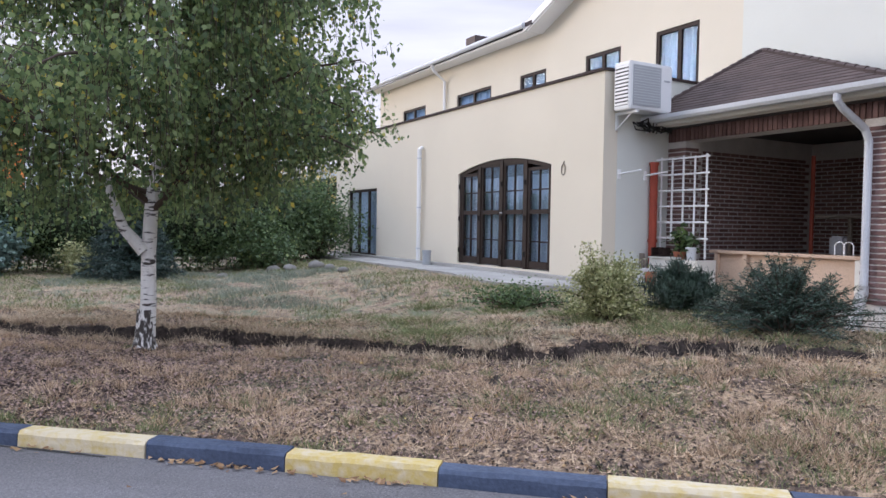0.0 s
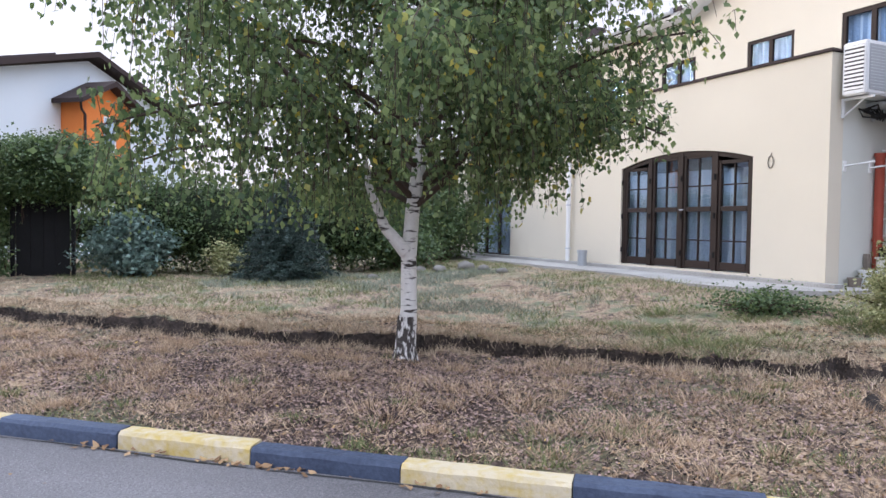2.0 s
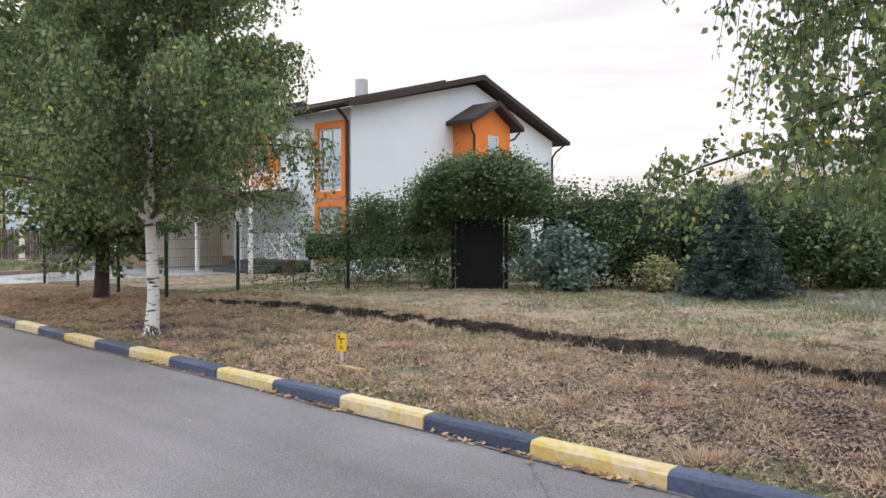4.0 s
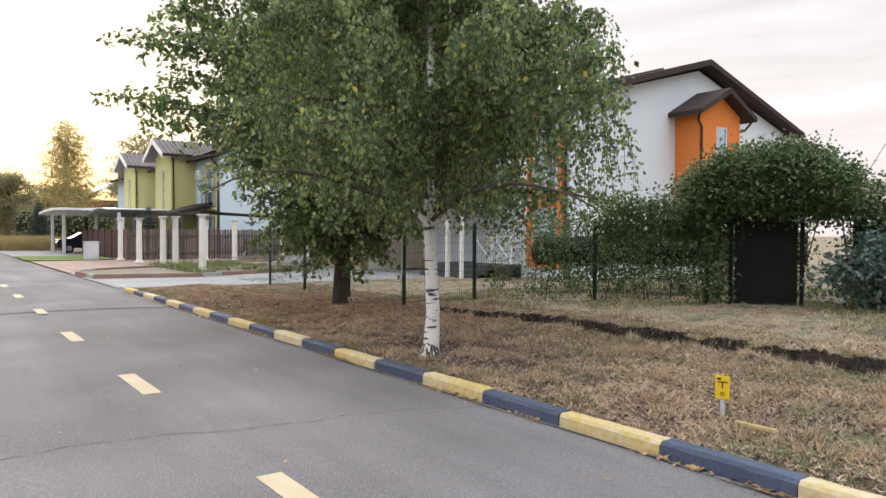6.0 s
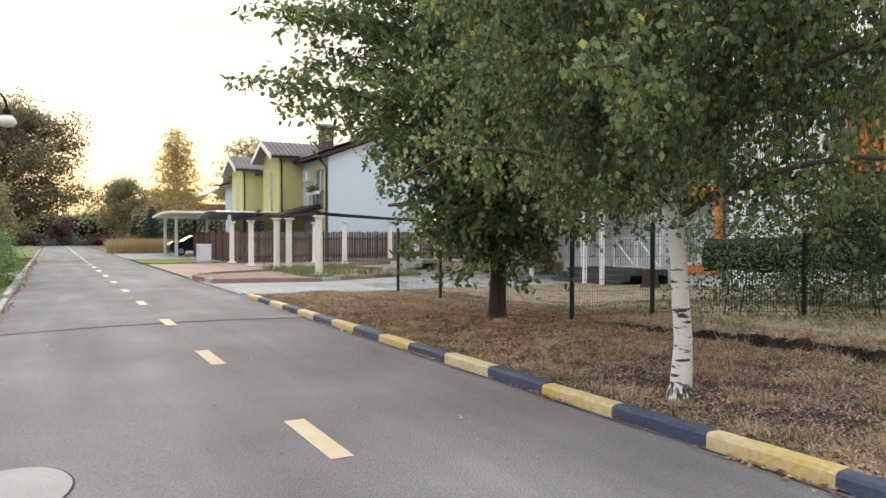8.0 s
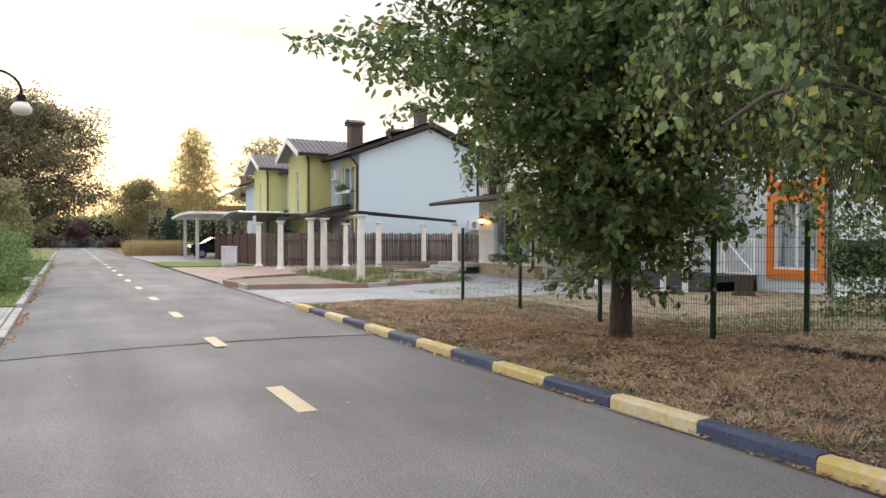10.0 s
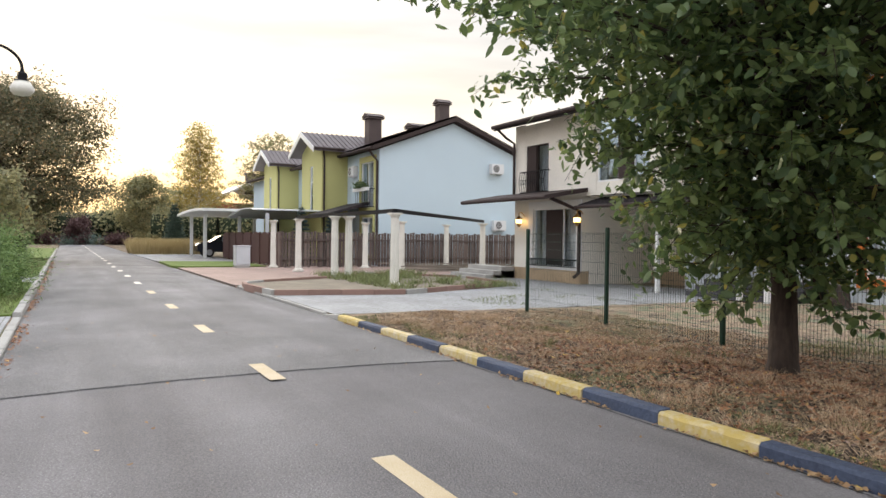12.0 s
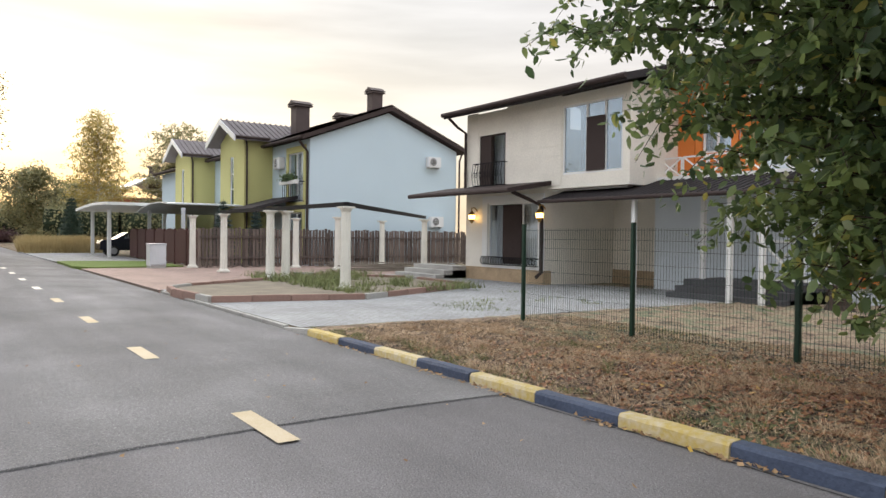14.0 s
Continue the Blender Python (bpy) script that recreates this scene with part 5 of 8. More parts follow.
for side in (-1, 1):
    for i in range(34):
        t0, t1 = i / 34, (i + 1.1) / 34
        y0, y1 = (YY - 0.55 if side < 0 else YB + 0.55), RY
        p0, p1 = y0 + (y1 - y0) * t0, y0 + (y1 - y0) * min(t1, 1)
        z0, z1 = YE + 0.1 + 1.88 * t0 + 0.05, YE + 0.1 + 1.88 * min(t1, 1) + 0.03
        bm.faces.new([bm.verts.new(c) for c in ((-76.4, p0, z0), (YX + 0.3, p0, z0), (YX + 0.3, p1, z1), (-76.4, p1, z1))])
tagged(part("roof_tiles", bm, M["roof_tile"], yh), kind="stuff")
gutter_line(yh, (-76.4, YY - 0.58, YE), (YX + 0.3, YY - 0.58, YE), 0.08)
pipe(yh, [(YX - 0.15, YY - 0.55, YE - 0.05), (YX - 0.15, YY - 0.3, YE - 0.35), (YX - 0.15, YY - 0.07, YE - 0.6), (YX - 0.15, YY - 0.07, 0.1)], 0.06)
pipe(yh, [(YX + 0.1, YB + 0.3, YE - 0.1), (YX + 0.15, YB + 0.1, YE - 0.5), (YX + 0.15, YB + 0.1, 0.1)], 0.05)
for x, y, z0, z1, w in ((-53.2, 15.6, 6.2, 8.25, 0.75), (-51.6, 19.2, 7.2, 9.15, 0.62), (-54.5, 19.0, 7.3, 8.15, 0.9), (-67.5, 16.5, 6.8, 8.6, 0.8)):
    chimney(yh, x, y, z0, z1, w)


def yellow_bay(x0, x1, y0, z1):
    part("bay_wall", wall("x", x0, x1, 0, z1, y0, y0 + 0.25, [((x0 + x1) / 2 - 0.3, (x0 + x1) / 2 + 0.3, 3.0, 5.6)]), M["yellow"], yh, "olive-yellow bay front")
    part("bay_side", boxes((x1 - 0.25, y0 + 0.25, 0, x1, YY, z1)), M["yellow"], yh)
    part("bay_side", boxes((x0, y0 + 0.25, 0, x0 + 0.25, YY, z1)), M["yellow"], yh)
    c = (x0 + x1) / 2
    bm = bmesh.new()
    prism(bm, [(x0, z1), (x1, z1), (c, z1 + 0.85)], "y", y0, y0 + 0.25)
    part("bay_gable", bm, M["yellow"], yh)
    bm = bmesh.new()
    prism(bm, [(x0 - 0.5, z1 - 0.2), (x0 - 0.5, z1 - 0.02), (c, z1 + 1.08), (x1 + 0.5, z1 - 0.02), (x1 + 0.5, z1 - 0.2), (c, z1 + 0.88)], "y", y0 - 0.65, 18.0)
    part("bay_roof", bm, M["roof_grey"], yh)
    bm = bmesh.new()
    prism(bm, [(x0 - 0.52, z1 - 0.28), (x0 - 0.52, z1 + 0.0), (c, z1 + 1.1), (x1 + 0.52, z1 + 0.0), (x1 + 0.52, z1 - 0.28), (c, z1 + 0.8)], "y", y0 - 0.7, y0 - 0.64)
    part("bargeboard", bm, M["gutter"], yh, "pale bargeboard")
    bm = bmesh.new()
    for k in range(int((18 - y0) / 0.3)):
        y = y0 - 0.6 + 0.3 * k
        tube(bm, [(x1 + 0.5, y, z1 + 0.02), (c, y, z1 + 1.1)], 0.05, 5)
    tagged(part("tile_profile", bm, M["roof_grey"], yh), kind="stuff")
    gutter_line(yh, (x1 + 0.55, y0 - 0.6, z1 - 0.06), (x1 + 0.55, YY - 0.4, z1 - 0.06), 0.07)
    pipe(yh, [(x1 + 0.5, y0 - 0.1, z1 - 0.1), (x1 + 0.06, y0 + 0.12, z1 - 0.5), (x1 + 0.06, y0 + 0.12, 0.1)], 0.05)
    window(yh, "x", c - 0.3, c + 0.3, 3.0, 5.6, y0 + 0.02, 1, M["white"], rails=(3.9, 4.7), glass="glass_sky")


yellow_bay(-57.3, -53.5, 12.7, 6.45)
yellow_bay(-66.6, -63.1, 12.7, 6.4)
for w_ in yw:
    window(yh, "x", *w_, YY, 1, M["white"], bars=((w_[0] + w_[1]) / 2,), curtain="curtain_w")
    part("surround", wall("x", w_[0] - 0.25, w_[1] + 0.25, w_[2] - 0.3, w_[3] + 0.3, YY - 0.06, YY - 0.002, [w_]), M["yellow"], yh, "olive-yellow window surround")
bm = bmesh.new()
for i in range(9):
    x = -51.4 + i * 0.25
    tube(bm, [(x, YY - 0.3, 3.1), (x, YY - 0.3, 4.05)], 0.015, 5)
tube(bm, [(-51.45, YY - 0.06, 4.05), (-51.45, YY - 0.3, 4.05), (-49.35, YY - 0.3, 4.05), (-49.35, YY - 0.06, 4.05)], 0.02, 5)
tube(bm, [(-51.45, YY - 0.06, 3.12), (-51.45, YY - 0.3, 3.12), (-49.35, YY - 0.3, 3.12), (-49.35, YY - 0.06, 3.12)], 0.02, 5)
part("balcony_rail", bm, M["black_steel"], yh)
bm = bmesh.new()
prism(bm, [(YY, 3.25), (YY, 3.4), (11.9, 2.75), (11.9, 2.6)], "x", -53.5, -50.2)
part("porch_roof", bm, M["roof_dark"], yh, "dark lean-to porch roof")
split_unit(pose(YX + 0.02, 20.7, 5.1), "white outdoor air conditioner high on the gable wall", "air conditioners on the pale house")
split_unit(pose(YX + 0.02, 20.9, 2.0), "white outdoor air conditioner low on the gable wall", "air conditioners on the pale house")
split_unit(pose(-52.6, YY - 0.02, 4.85, 0, 0, -90), "white outdoor air conditioner beside the balcony", "air conditioners on the pale house")
fb = thing("flower_box", pose(-51.4, YY - 0.5, 3.95), "white flower box on the balcony rail", "flower box")
part("box", boxes((0, 0, 0, 2.0, 0.18, 0.18), bevel=0.01), M["white"], fb)

# white stone-clad house
wh = thing("white_house", None, "cream stone-clad house with a dark canopy and lamps", "house")
WY = 15.25
wl_ = [(-36.75, -34.25, 0.58, 2.66)]
wu = [(-37.27, -35.9, 3.2, 4.98), (-33.25, -30.95, 3.4, 5.45)]
part("front_wall_lower", wall("x", -38.0, -34.0, 0.5, 3.0, WY, WY + 0.3, wl_), M["stone_clad"], wh)
part("base_course", boxes((-38.02, WY - 0.03, 0.0, -33.98, WY + 0.3, 0.5)), M["stone_base"], wh, "sandstone base course")
part("front_wall_upper", wall("x", -38.0, -30.7, 3.0, 5.75, WY, WY + 0.3, wu), M["stone_clad"], wh)
part("left_wall", boxes((-38.0, WY + 0.3, 0, -37.7, 24, 5.75)), M["stone_clad"], wh)
part("recess_side", boxes((-34.3, WY + 0.3, 0, -34.0, 18.4, 3.0)), M["stone_clad"], wh)
part("recess_wall", wall("x", -34.0, -27.0, 0.5, 3.0, 18.4, 18.7, [(-31.7, -30.7, 0.5, 2.5)]), M["stone_clad"], wh)
part("recess_base", boxes((-34.0, 18.37, 0, -31.7, 18.7, 0.5), (-30.7, 18.37, 0, -27.0, 18.7, 0.5)), M["stone_base"], wh)
part("right_wall", boxes((-31.0, WY + 0.3, 3.0, -30.7, 24, 5.75)), M["stone_clad"], wh)
part("upper_floor", boxes((-37.7, WY + 0.3, 2.95, -31.0, 24, 3.1)), M["white"], wh)
part("back_wall", boxes((-38, 24, 0, -27, 24.3, 5.75)), M["stone_clad"], wh)
dr = part("entrance_door", boxes((-31.66, 18.5, 0.5, -30.74, 18.56, 2.46), bevel=0.01), M["wood_brown"], wh, "dark brown panelled entrance door")
for z0, z1 in ((0.65, 1.3), (1.45, 2.3)):
    part("panel", boxes((-31.52, 18.48, z0, -30.88, 18.51, z1), bevel=0.008), M["wood_brown"], dr)
# cladding joints as thin proud courses
bm = bmesh.new()
for j in range(9):
    z = 3.1 + j * 0.3
    for a, b in ((-37.98, -37.35), (-35.82, -33.3)):
        box(bm, a, WY - 0.012, z + 0.006, b, WY - 0.002, z + 0.294)
tagged(part("cladding", bm, M["stone_clad"], wh), kind="stuff")
bm = bmesh.new()
prism(bm, [(WY - 0.75, 5.62), (WY - 0.75, 5.82), (20.0, 7.3), (24.8, 5.8), (24.8, 5.62), (20, 7.1)], "x", -38.4, -30.2)
part("roof", bm, M["roof_dark"], wh, "dark pitched roof")
gutter_line(wh, (-38.4, WY - 0.8, 5.75), (-30.2, WY - 0.8, 5.75), 0.08)
pipe(wh, [(-38.1, WY - 0.75, 5.65), (-38.05, WY - 0.4, 5.35), (-37.95, WY - 0.1, 5.15), (-37.95, WY - 0.1, 3.1)], 0.05)
pipe(wh, [(-34.2, WY - 1.15, 2.9), (-34.1, WY - 0.6, 2.7), (-34.02, WY - 0.1, 2.5), (-34.02, WY - 0.1, 0.45), (-34.02, WY - 0.3, 0.3)], 0.06)
window(wh, "x", *wl_[0], WY, 1, M["white"], bars=(-35.95, -35.05), curtain="curtain_w", name="french_window", label="tall white-framed french window with lace curtains")
window(wh, "x", *wu[0], WY, 1, M["wood_dark"], bars=(-36.6,), curtain="curtain_w")
window(wh, "x", *wu[1], WY, 1, M["white"], bars=(-32.3, -31.6), glass="glass_sky", label="large upstairs window mirroring the sky")
part("shutter", boxes((-35.95, WY - 0.03, 0.66, -35.05, WY + 0.03, 2.58)), M["brown_trim"], wh, "dark insect screen panel")
part("shutter", boxes((-37.2, WY - 0.02, 3.26, -36.62, WY + 0.03, 4.92)), M["brown_trim"], wh, "dark insect screen panel")
part("shutter", boxes((-32.28, WY - 0.02, 3.46, -31.6, WY + 0.03, 5.0)), M["brown_trim"], wh, "dark insect screen panel")
part("surround", wall("x", -37.02, -33.98, 0.5, 2.9, WY - 0.05, WY - 0.002, wl_), M["white"], wh)


def iron_balcony(x0, x1, z0, z1, y, nm):
    bm = bmesh.new()
    n = int((x1 - x0) / 0.13)
    for i in range(n + 1):
        x = x0 + (x1 - x0) * i / n
        tube(bm, [(x, y, z0), (x, y - 0.06, (z0 + z1) / 2), (x, y, z1)], 0.012, 5)
        if i < n:
            c = x + 0.065
            tube(bm, [(c + 0.05 * math.cos(t), y - 0.03, (z0 + z1) / 2 + 0.09 * math.sin(t)) for t in np.linspace(0, 2 * math.pi, 9)], 0.008, 4, False)
    for z in (z0, z1):
        tube(bm, [(x0, WY, z), (x0, y, z), (x1, y, z), (x1, WY, z)], 0.018, 5)
    part(nm, bm, M["black_steel"], wh, "black wrought iron rail")


iron_balcony(-37.35, -35.8, 3.25, 4.0, WY - 0.22, "balcony_rail")
iron_balcony(-36.9, -34.2, 0.62, 0.86, WY - 0.16, "threshold_rail")
bm = bmesh.new()
prism(bm, [(WY, 3.12), (WY, 3.26), (13.6, 2.98), (13.6, 2.84)], "x", -39.1, -33.7)
part("brown_canopy", bm, M["brown_trim"], wh, "brown flat canopy over the french window")
gutter_line(wh, (-39.1, 13.55, 2.9), (-33.7, 13.55, 2.9), 0.07)
bm = bmesh.new()
prism(bm, [(16.6, 3.12), (16.6, 3.2), (14.75, 2.66), (14.75, 2.58)], "x", -33.6, -26.6)
cn = part("carport_canopy", bm, M["roof_dark"], wh, "dark ribbed canopy roof on white posts")
bm = bmesh.new()
for i in range(36):
    x = -33.55 + i * 0.197
    tube(bm, [(x, 14.75, 2.67), (x, 16.6, 3.21)], 0.022, 4)
tagged(part("roof_ribs", bm, M["roof_dark"], cn), kind="stuff")
gutter_line(wh, (-33.7, 14.7, 2.6), (-26.6, 14.7, 2.6), 0.055)
for x, y in ((-30.3, 15.0), (-29.05, 16.2), (-27.5, 15.0), (-26.7, 15.0)):
    part("canopy_post", boxes((x - 0.06, y - 0.06, 0.03, x + 0.06, y + 0.06, 2.57 + (y - 14.75) * 0.29), bevel=0.01), M["white"], wh)
for x0 in (-30.9, -30.1, -29.3, -28.5, -27.7):
    bm = bmesh.new()
    z0, z1, x1 = 3.25, 3.78, x0 + 0.74
    for a_, b_ in (((x0, z0), (x0, z1)), ((x1, z0), (x1, z1)), ((x0, z0), (x1, z0)), ((x0, z1), (x1, z1)), ((x0, z0), (x1, z1)), ((x0, z1), (x1, z0))):
        tube(bm, [(a_[0], 16.75, a_[1]), (b_[0], 16.75, b_[1])], 0.025, 6)
    part("balcony_panel", bm, M["white"], wh, "white diagonal balcony railing")
part("balcony_floor", boxes((-31.0, 16.4, 3.12, -26.8, 18.4, 3.24)), M["white"], wh)
granite = mat("dark_granite", (0.07, 0.07, 0.075), 0.6, 0.2, 3, 60, 0.1)
pst = thing("porch_steps", None, "dark grey porch steps with white diagonal railing", "steps")
for i in range(3):
    part("step", boxes((-29.35 + 0.02 * i, 15.1 + 0.33 * i, 0.03, -26.3, 18.36, 0.03 + 0.16 * (i + 1)), bevel=0.008), granite, pst)
for x0 in (-27.4, -26.35):
    bm = bmesh.new()
    z0, z1, x1 = 0.6, 1.5, x0 + 0.95
    for a_, b_ in (((x0, z0), (x0, z1)), ((x1, z0), (x1, z1)), ((x0, z0), (x1, z0)), ((x0, z1), (x1, z1)), ((x0, z0), (x1, z1)), ((x0, z1), (x1, z0))):
        tube(bm, [(a_[0], 16.1, a_[1]), (b_[0], 16.1, b_[1])], 0.028, 6)
    part("railing", bm, M["white"], pst, "white diagonal railing")
st = thing("side_steps", None, "low pale stone steps by the terrace", "steps")
for i in range(3):
    part("step", boxes((-40.6 + 0.1 * i, 13.9 + 0.35 * i, 0.05, -37.9, 15.2, 0.05 + 0.15 * (i + 1)), bevel=0.01), M["concrete"], st)
for x in (-37.35, -33.95):
    lm = thing("wall_lantern", pose(x, WY - 0.05, 2.15), "lit brass wall lantern beside the french window", "lantern", "lanterns of the white house")
    bm = bmesh.new()
    tube(bm, [(0, 0.05, 0.25), (0, -0.08, 0.38), (0, -0.2, 0.36), (0, -0.2, 0.26)], 0.018, 6)
    part("arm", bm, M["gold"], lm)
    bm = bmesh.new()
    lathe(bm, [(0.03, -0.1), (0.09, 0.0), (0.1, 0.2), (0.13, 0.2), (0.02, 0.32)], (0, -0.2, -0.06), 8)
    part("cage", bm, M["gold"], lm)
    bulb = bpy.data.materials.get("lantern_bulb") or mat("lantern_bulb", (1, 0.7, 0.3), 0.5, 0, 1, 1, 0)
    bs = bulb.node_tree.nodes["Principled BSDF"]
    bs.inputs["Emission Color"].default_value = (1, 0.62, 0.2, 1)
    bs.inputs["Emission Strength"].default_value = 5
    bm = bmesh.new()
    lathe(bm, [(0.105, 0.0), (0.112, 0.08), (0.112, 0.14)], (0, -0.2, -0.02), 8)
    part("bulb", bm, bulb, lm, "glowing amber bulb")

# orange and white house
oh = thing("orange_house", None, "white house with orange bay and window surrounds", "house")
OX, OY0, OY1, OE = -24.0, 17.35, 30.4, 6.0
OR = 24.3
bm = bmesh.new()
prism(bm, [(OY0, 0), (OY1, 0), (OY1, OE), (OR, 7.85), (OY0, OE)], "x", OX - 0.3, OX)
part("gable_wall", bm, M["white_render"], oh, "plain white rendered gable wall")
ow = [(-25.75, -24.45, 3.05, 5.35), (-25.75, -24.45, 0.7, 2.5), (-29.9, -29.0, 3.9, 5.3)]
part("front_wall", wall("x", -31.5, OX - 0.3, 0, OE, OY0, OY0 + 0.3, ow), M["white_render"], oh)
part("back_wall", boxes((-31.5, OY1 - 0.3, 0, OX - 0.3, OY1, OE)), M["white_render"], oh)
for w_, g in zip(ow, ("glass_sky", "glass", "glass_sky")):
    window(oh, "x", *w_, OY0, 1, M["white"], bars=((w_[0] + w_[1]) / 2,), glass=g, curtain="curtain_w")
    part("surround", wall("x", w_[0] - 0.2, w_[1] + 0.2, w_[2] - 0.25, w_[3] + 0.22, OY0 - 0.08, OY0 - 0.002, [w_]), M["orange"], oh, "orange window surround")
part("orange_panel", wall("x", -31.4, -28.2, 3.2, 5.9, OY0 - 0.05, OY0 - 0.002, [(-30.15, -28.75, 3.62, 5.55)]), M["orange"], oh)
bm = bmesh.new()
for i in range(6):
    x = -25.65 + 0.22 * i
    tube(bm, [(x, OY0 - 0.2, 3.3), (x, OY0 - 0.2, 4.1)], 0.012, 5)
for z in (3.3, 4.1, 3.9):
    tube(bm, [(-25.75, OY0, z), (-25.75, OY0 - 0.2, z), (-24.45, OY0 - 0.2, z), (-24.45, OY0, z)], 0.016, 5)
part("balcony_rail", bm, M["steel"], oh, "slim steel balcony rail")
bm = bmesh.new()
prism(bm, [(OY0 - 0.6, OE - 0.15), (OY0 - 0.6, OE + 0.08), (OR, 8.2), (OY1 + 0.8, OE + 0.02), (OY1 + 0.8, OE - 0.15), (OR, 7.98)], "x", -32.0, OX + 0.55)
part("roof", bm, M["brown_trim"], oh, "dark brown pitched roof")
bm = bmesh.new()
prism(bm, [(OY0 - 0.5, OE + 0.08), (OY0 - 0.5, OE + 0.2), (OR, 8.28), (OR, 8.16)], "x", -32.05, OX - 1.6)
part("roof_cover", bm, M["roof_tile"], oh)
gutter_line(oh, (-32, OY0 - 0.66, OE), (OX + 0.5, OY0 - 0.66, OE), 0.08)
pipe(oh, [(OX - 0.12, OY0 - 0.62, OE - 0.05), (OX - 0.1, OY0 - 0.3, OE - 0.3), (OX - 0.1, OY0 - 0.08, OE - 0.5), (OX - 0.1, OY0 - 0.08, 0.1)], 0.055)
pipe(oh, [(OX + 0.3, OY1 + 0.7, OE - 0.1), (OX + 0.1, OY1 + 0.2, OE - 0.5), (OX + 0.08, OY1 - 0.1, OE - 0.8), (OX + 0.08, OY1 - 0.1, 0.1)], 0.05)
bm = bmesh.new()
tube(bm, [(-27.5, 21, 7.3), (-27.5, 21, 8.0)], 0.3, 14)
part("roof_vent", bm, M["steel"], oh)
B0, B1, BX = 22.9, 25.5, OX + 1.0
part("bay_front", wall("y", B0, B1, 2.8, 6.05, BX - 0.2, BX, [(24.0, 24.7, 4.2, 5.6)]), M["orange"], oh, "orange rendered bay")
part("bay_side", boxes((OX, B0, 2.8, BX - 0.2, B0 + 0.2, 6.05)), M["orange"], oh)
part("bay_side", boxes((OX, B1 - 0.2, 2.8, BX - 0.2, B1, 6.05)), M["orange"], oh)
bm = bmesh.new()
bc = (B0 + B1) / 2
prism(bm, [(B0, 6.05), (B1, 6.05), (bc, 6.75)], "x", BX - 0.2, BX)
part("bay_gable", bm, M["orange"], oh)
bm = bmesh.new()
prism(bm, [(B0 - 0.45, 5.88), (B0 - 0.45, 6.05), (bc, 6.98), (B1 + 0.45, 6.05), (B1 + 0.45, 5.88), (bc, 6.76)], "x", OX, BX + 0.45)
part("bay_roof", bm, M["brown_trim"], oh, "dark brown bay roof")
window(oh, "y", 24.0, 24.7, 4.2, 5.6, BX, -1, M["white"], glass="glass_sky", name="bay_window")
pipe(oh, [(BX + 0.3, B0 - 0.4, 5.95), (BX + 0.05, B0 - 0.1, 5.7), (BX + 0.05, B0 + 0.1, 5.5), (BX + 0.05, B0 + 0.1, 2.8)], 0.045)
pipe(oh, [(BX + 0.3, B1 + 0.4, 5.95), (BX + 0.0, B1 + 0.35, 5.6), (OX + 0.1, B1 + 0.3, 5.4), (OX + 0.1, B1 + 0.3, 2.8)], 0.045)
for x in (-26.95, -28.4):
    split_unit(pose(x, OY0 - 0.02, 4.75, 0, 0, -90), "white outdoor air conditioner on the orange-trimmed house", "air conditioners on the orange-trimmed house")

# far grey-roofed house beyond the hedge
fh = thing("far_house", pose(-18, 58, 0, 0, 0, 12), "far pale house with grey roof and chimneys", "house")
part("wall", boxes((-7, 0, 0, 7, 8, 5.2)), M["white_render"], fh)
bm = bmesh.new()
prism(bm, [(-7.5, 5.1), (0, 7.6), (7.5, 5.1), (7.5, 5.4), (0, 7.9), (-7.5, 5.4)], "y", -0.5, 8.5)
part("roof", bm, M["gutter"], fh)
bm = bmesh.new()
prism(bm, [(-7, 5.2), (7, 5.2), (0, 7.5)], "y", 0, 0.3)
part("gable", bm, M["white_render"], fh)
for x in (1.5, 3.5):
    chimney(fh, x, 3, 6.5, 8.3, 0.8)
fo = thing("far_orange_house", pose(-122, 22.5, 0), "far orange brick house behind trees", "house")
part("wall", boxes((-6, -5, 0, 6, 5, 6.0)), M["terracotta"], fo)
bm = bmesh.new()
prism(bm, [(-5.6, 5.8), (0, 8.6), (5.6, 5.8), (5.6, 6.1), (0, 8.9), (-5.6, 6.1)], "x", -6.5, 6.5)
part("roof", bm, M["gutter"], fo)
chimney(fo, 3, 1, 7.5, 10.2, 1.2)

# ---- pergola and yards ----


def column(m, h):
    c = thing("pergola_column", m, "white fluted concrete column with base and capital", "column", "columns of the pergola")
    bm = bmesh.new()
    sides = 24
    rings = []
    for z in (0.12, h * 0.5, h - 0.13):
        r0 = 0.14 - 0.02 * z / h
        rings.append([bm.verts.new(((r0 - 0.014 * (k % 2)) * math.cos(2 * math.pi * k / sides), (r0 - 0.014 * (k % 2)) * math.sin(2 * math.pi * k / sides), z)) for k in range(sides)])
    for a, b in zip(rings, rings[1:]):
        for k in range(sides):
            bm.faces.new((a[k], a[(k + 1) % sides], b[(k + 1) % sides], b[k]))
    part("shaft", bm, M["white_old"], c)
    bm = boxes((-0.19, -0.19, 0, 0.19, 0.19, 0.07), bevel=0.008)
    lathe(bm, [(0.18, 0.07), (0.18, 0.1), (0.145, 0.13)], (0, 0, 0), 20)
    part("base", bm, M["white_old"], c)
    bm = boxes((-0.18, -0.18, h - 0.05, 0.18, 0.18, h), bevel=0.006)
    lathe(bm, [(0.125, h - 0.14), (0.16, h - 0.07), (0.17, h - 0.05)], (0, 0, 0), 20)
    part("capital", bm, M["white_old"], c)
    return c


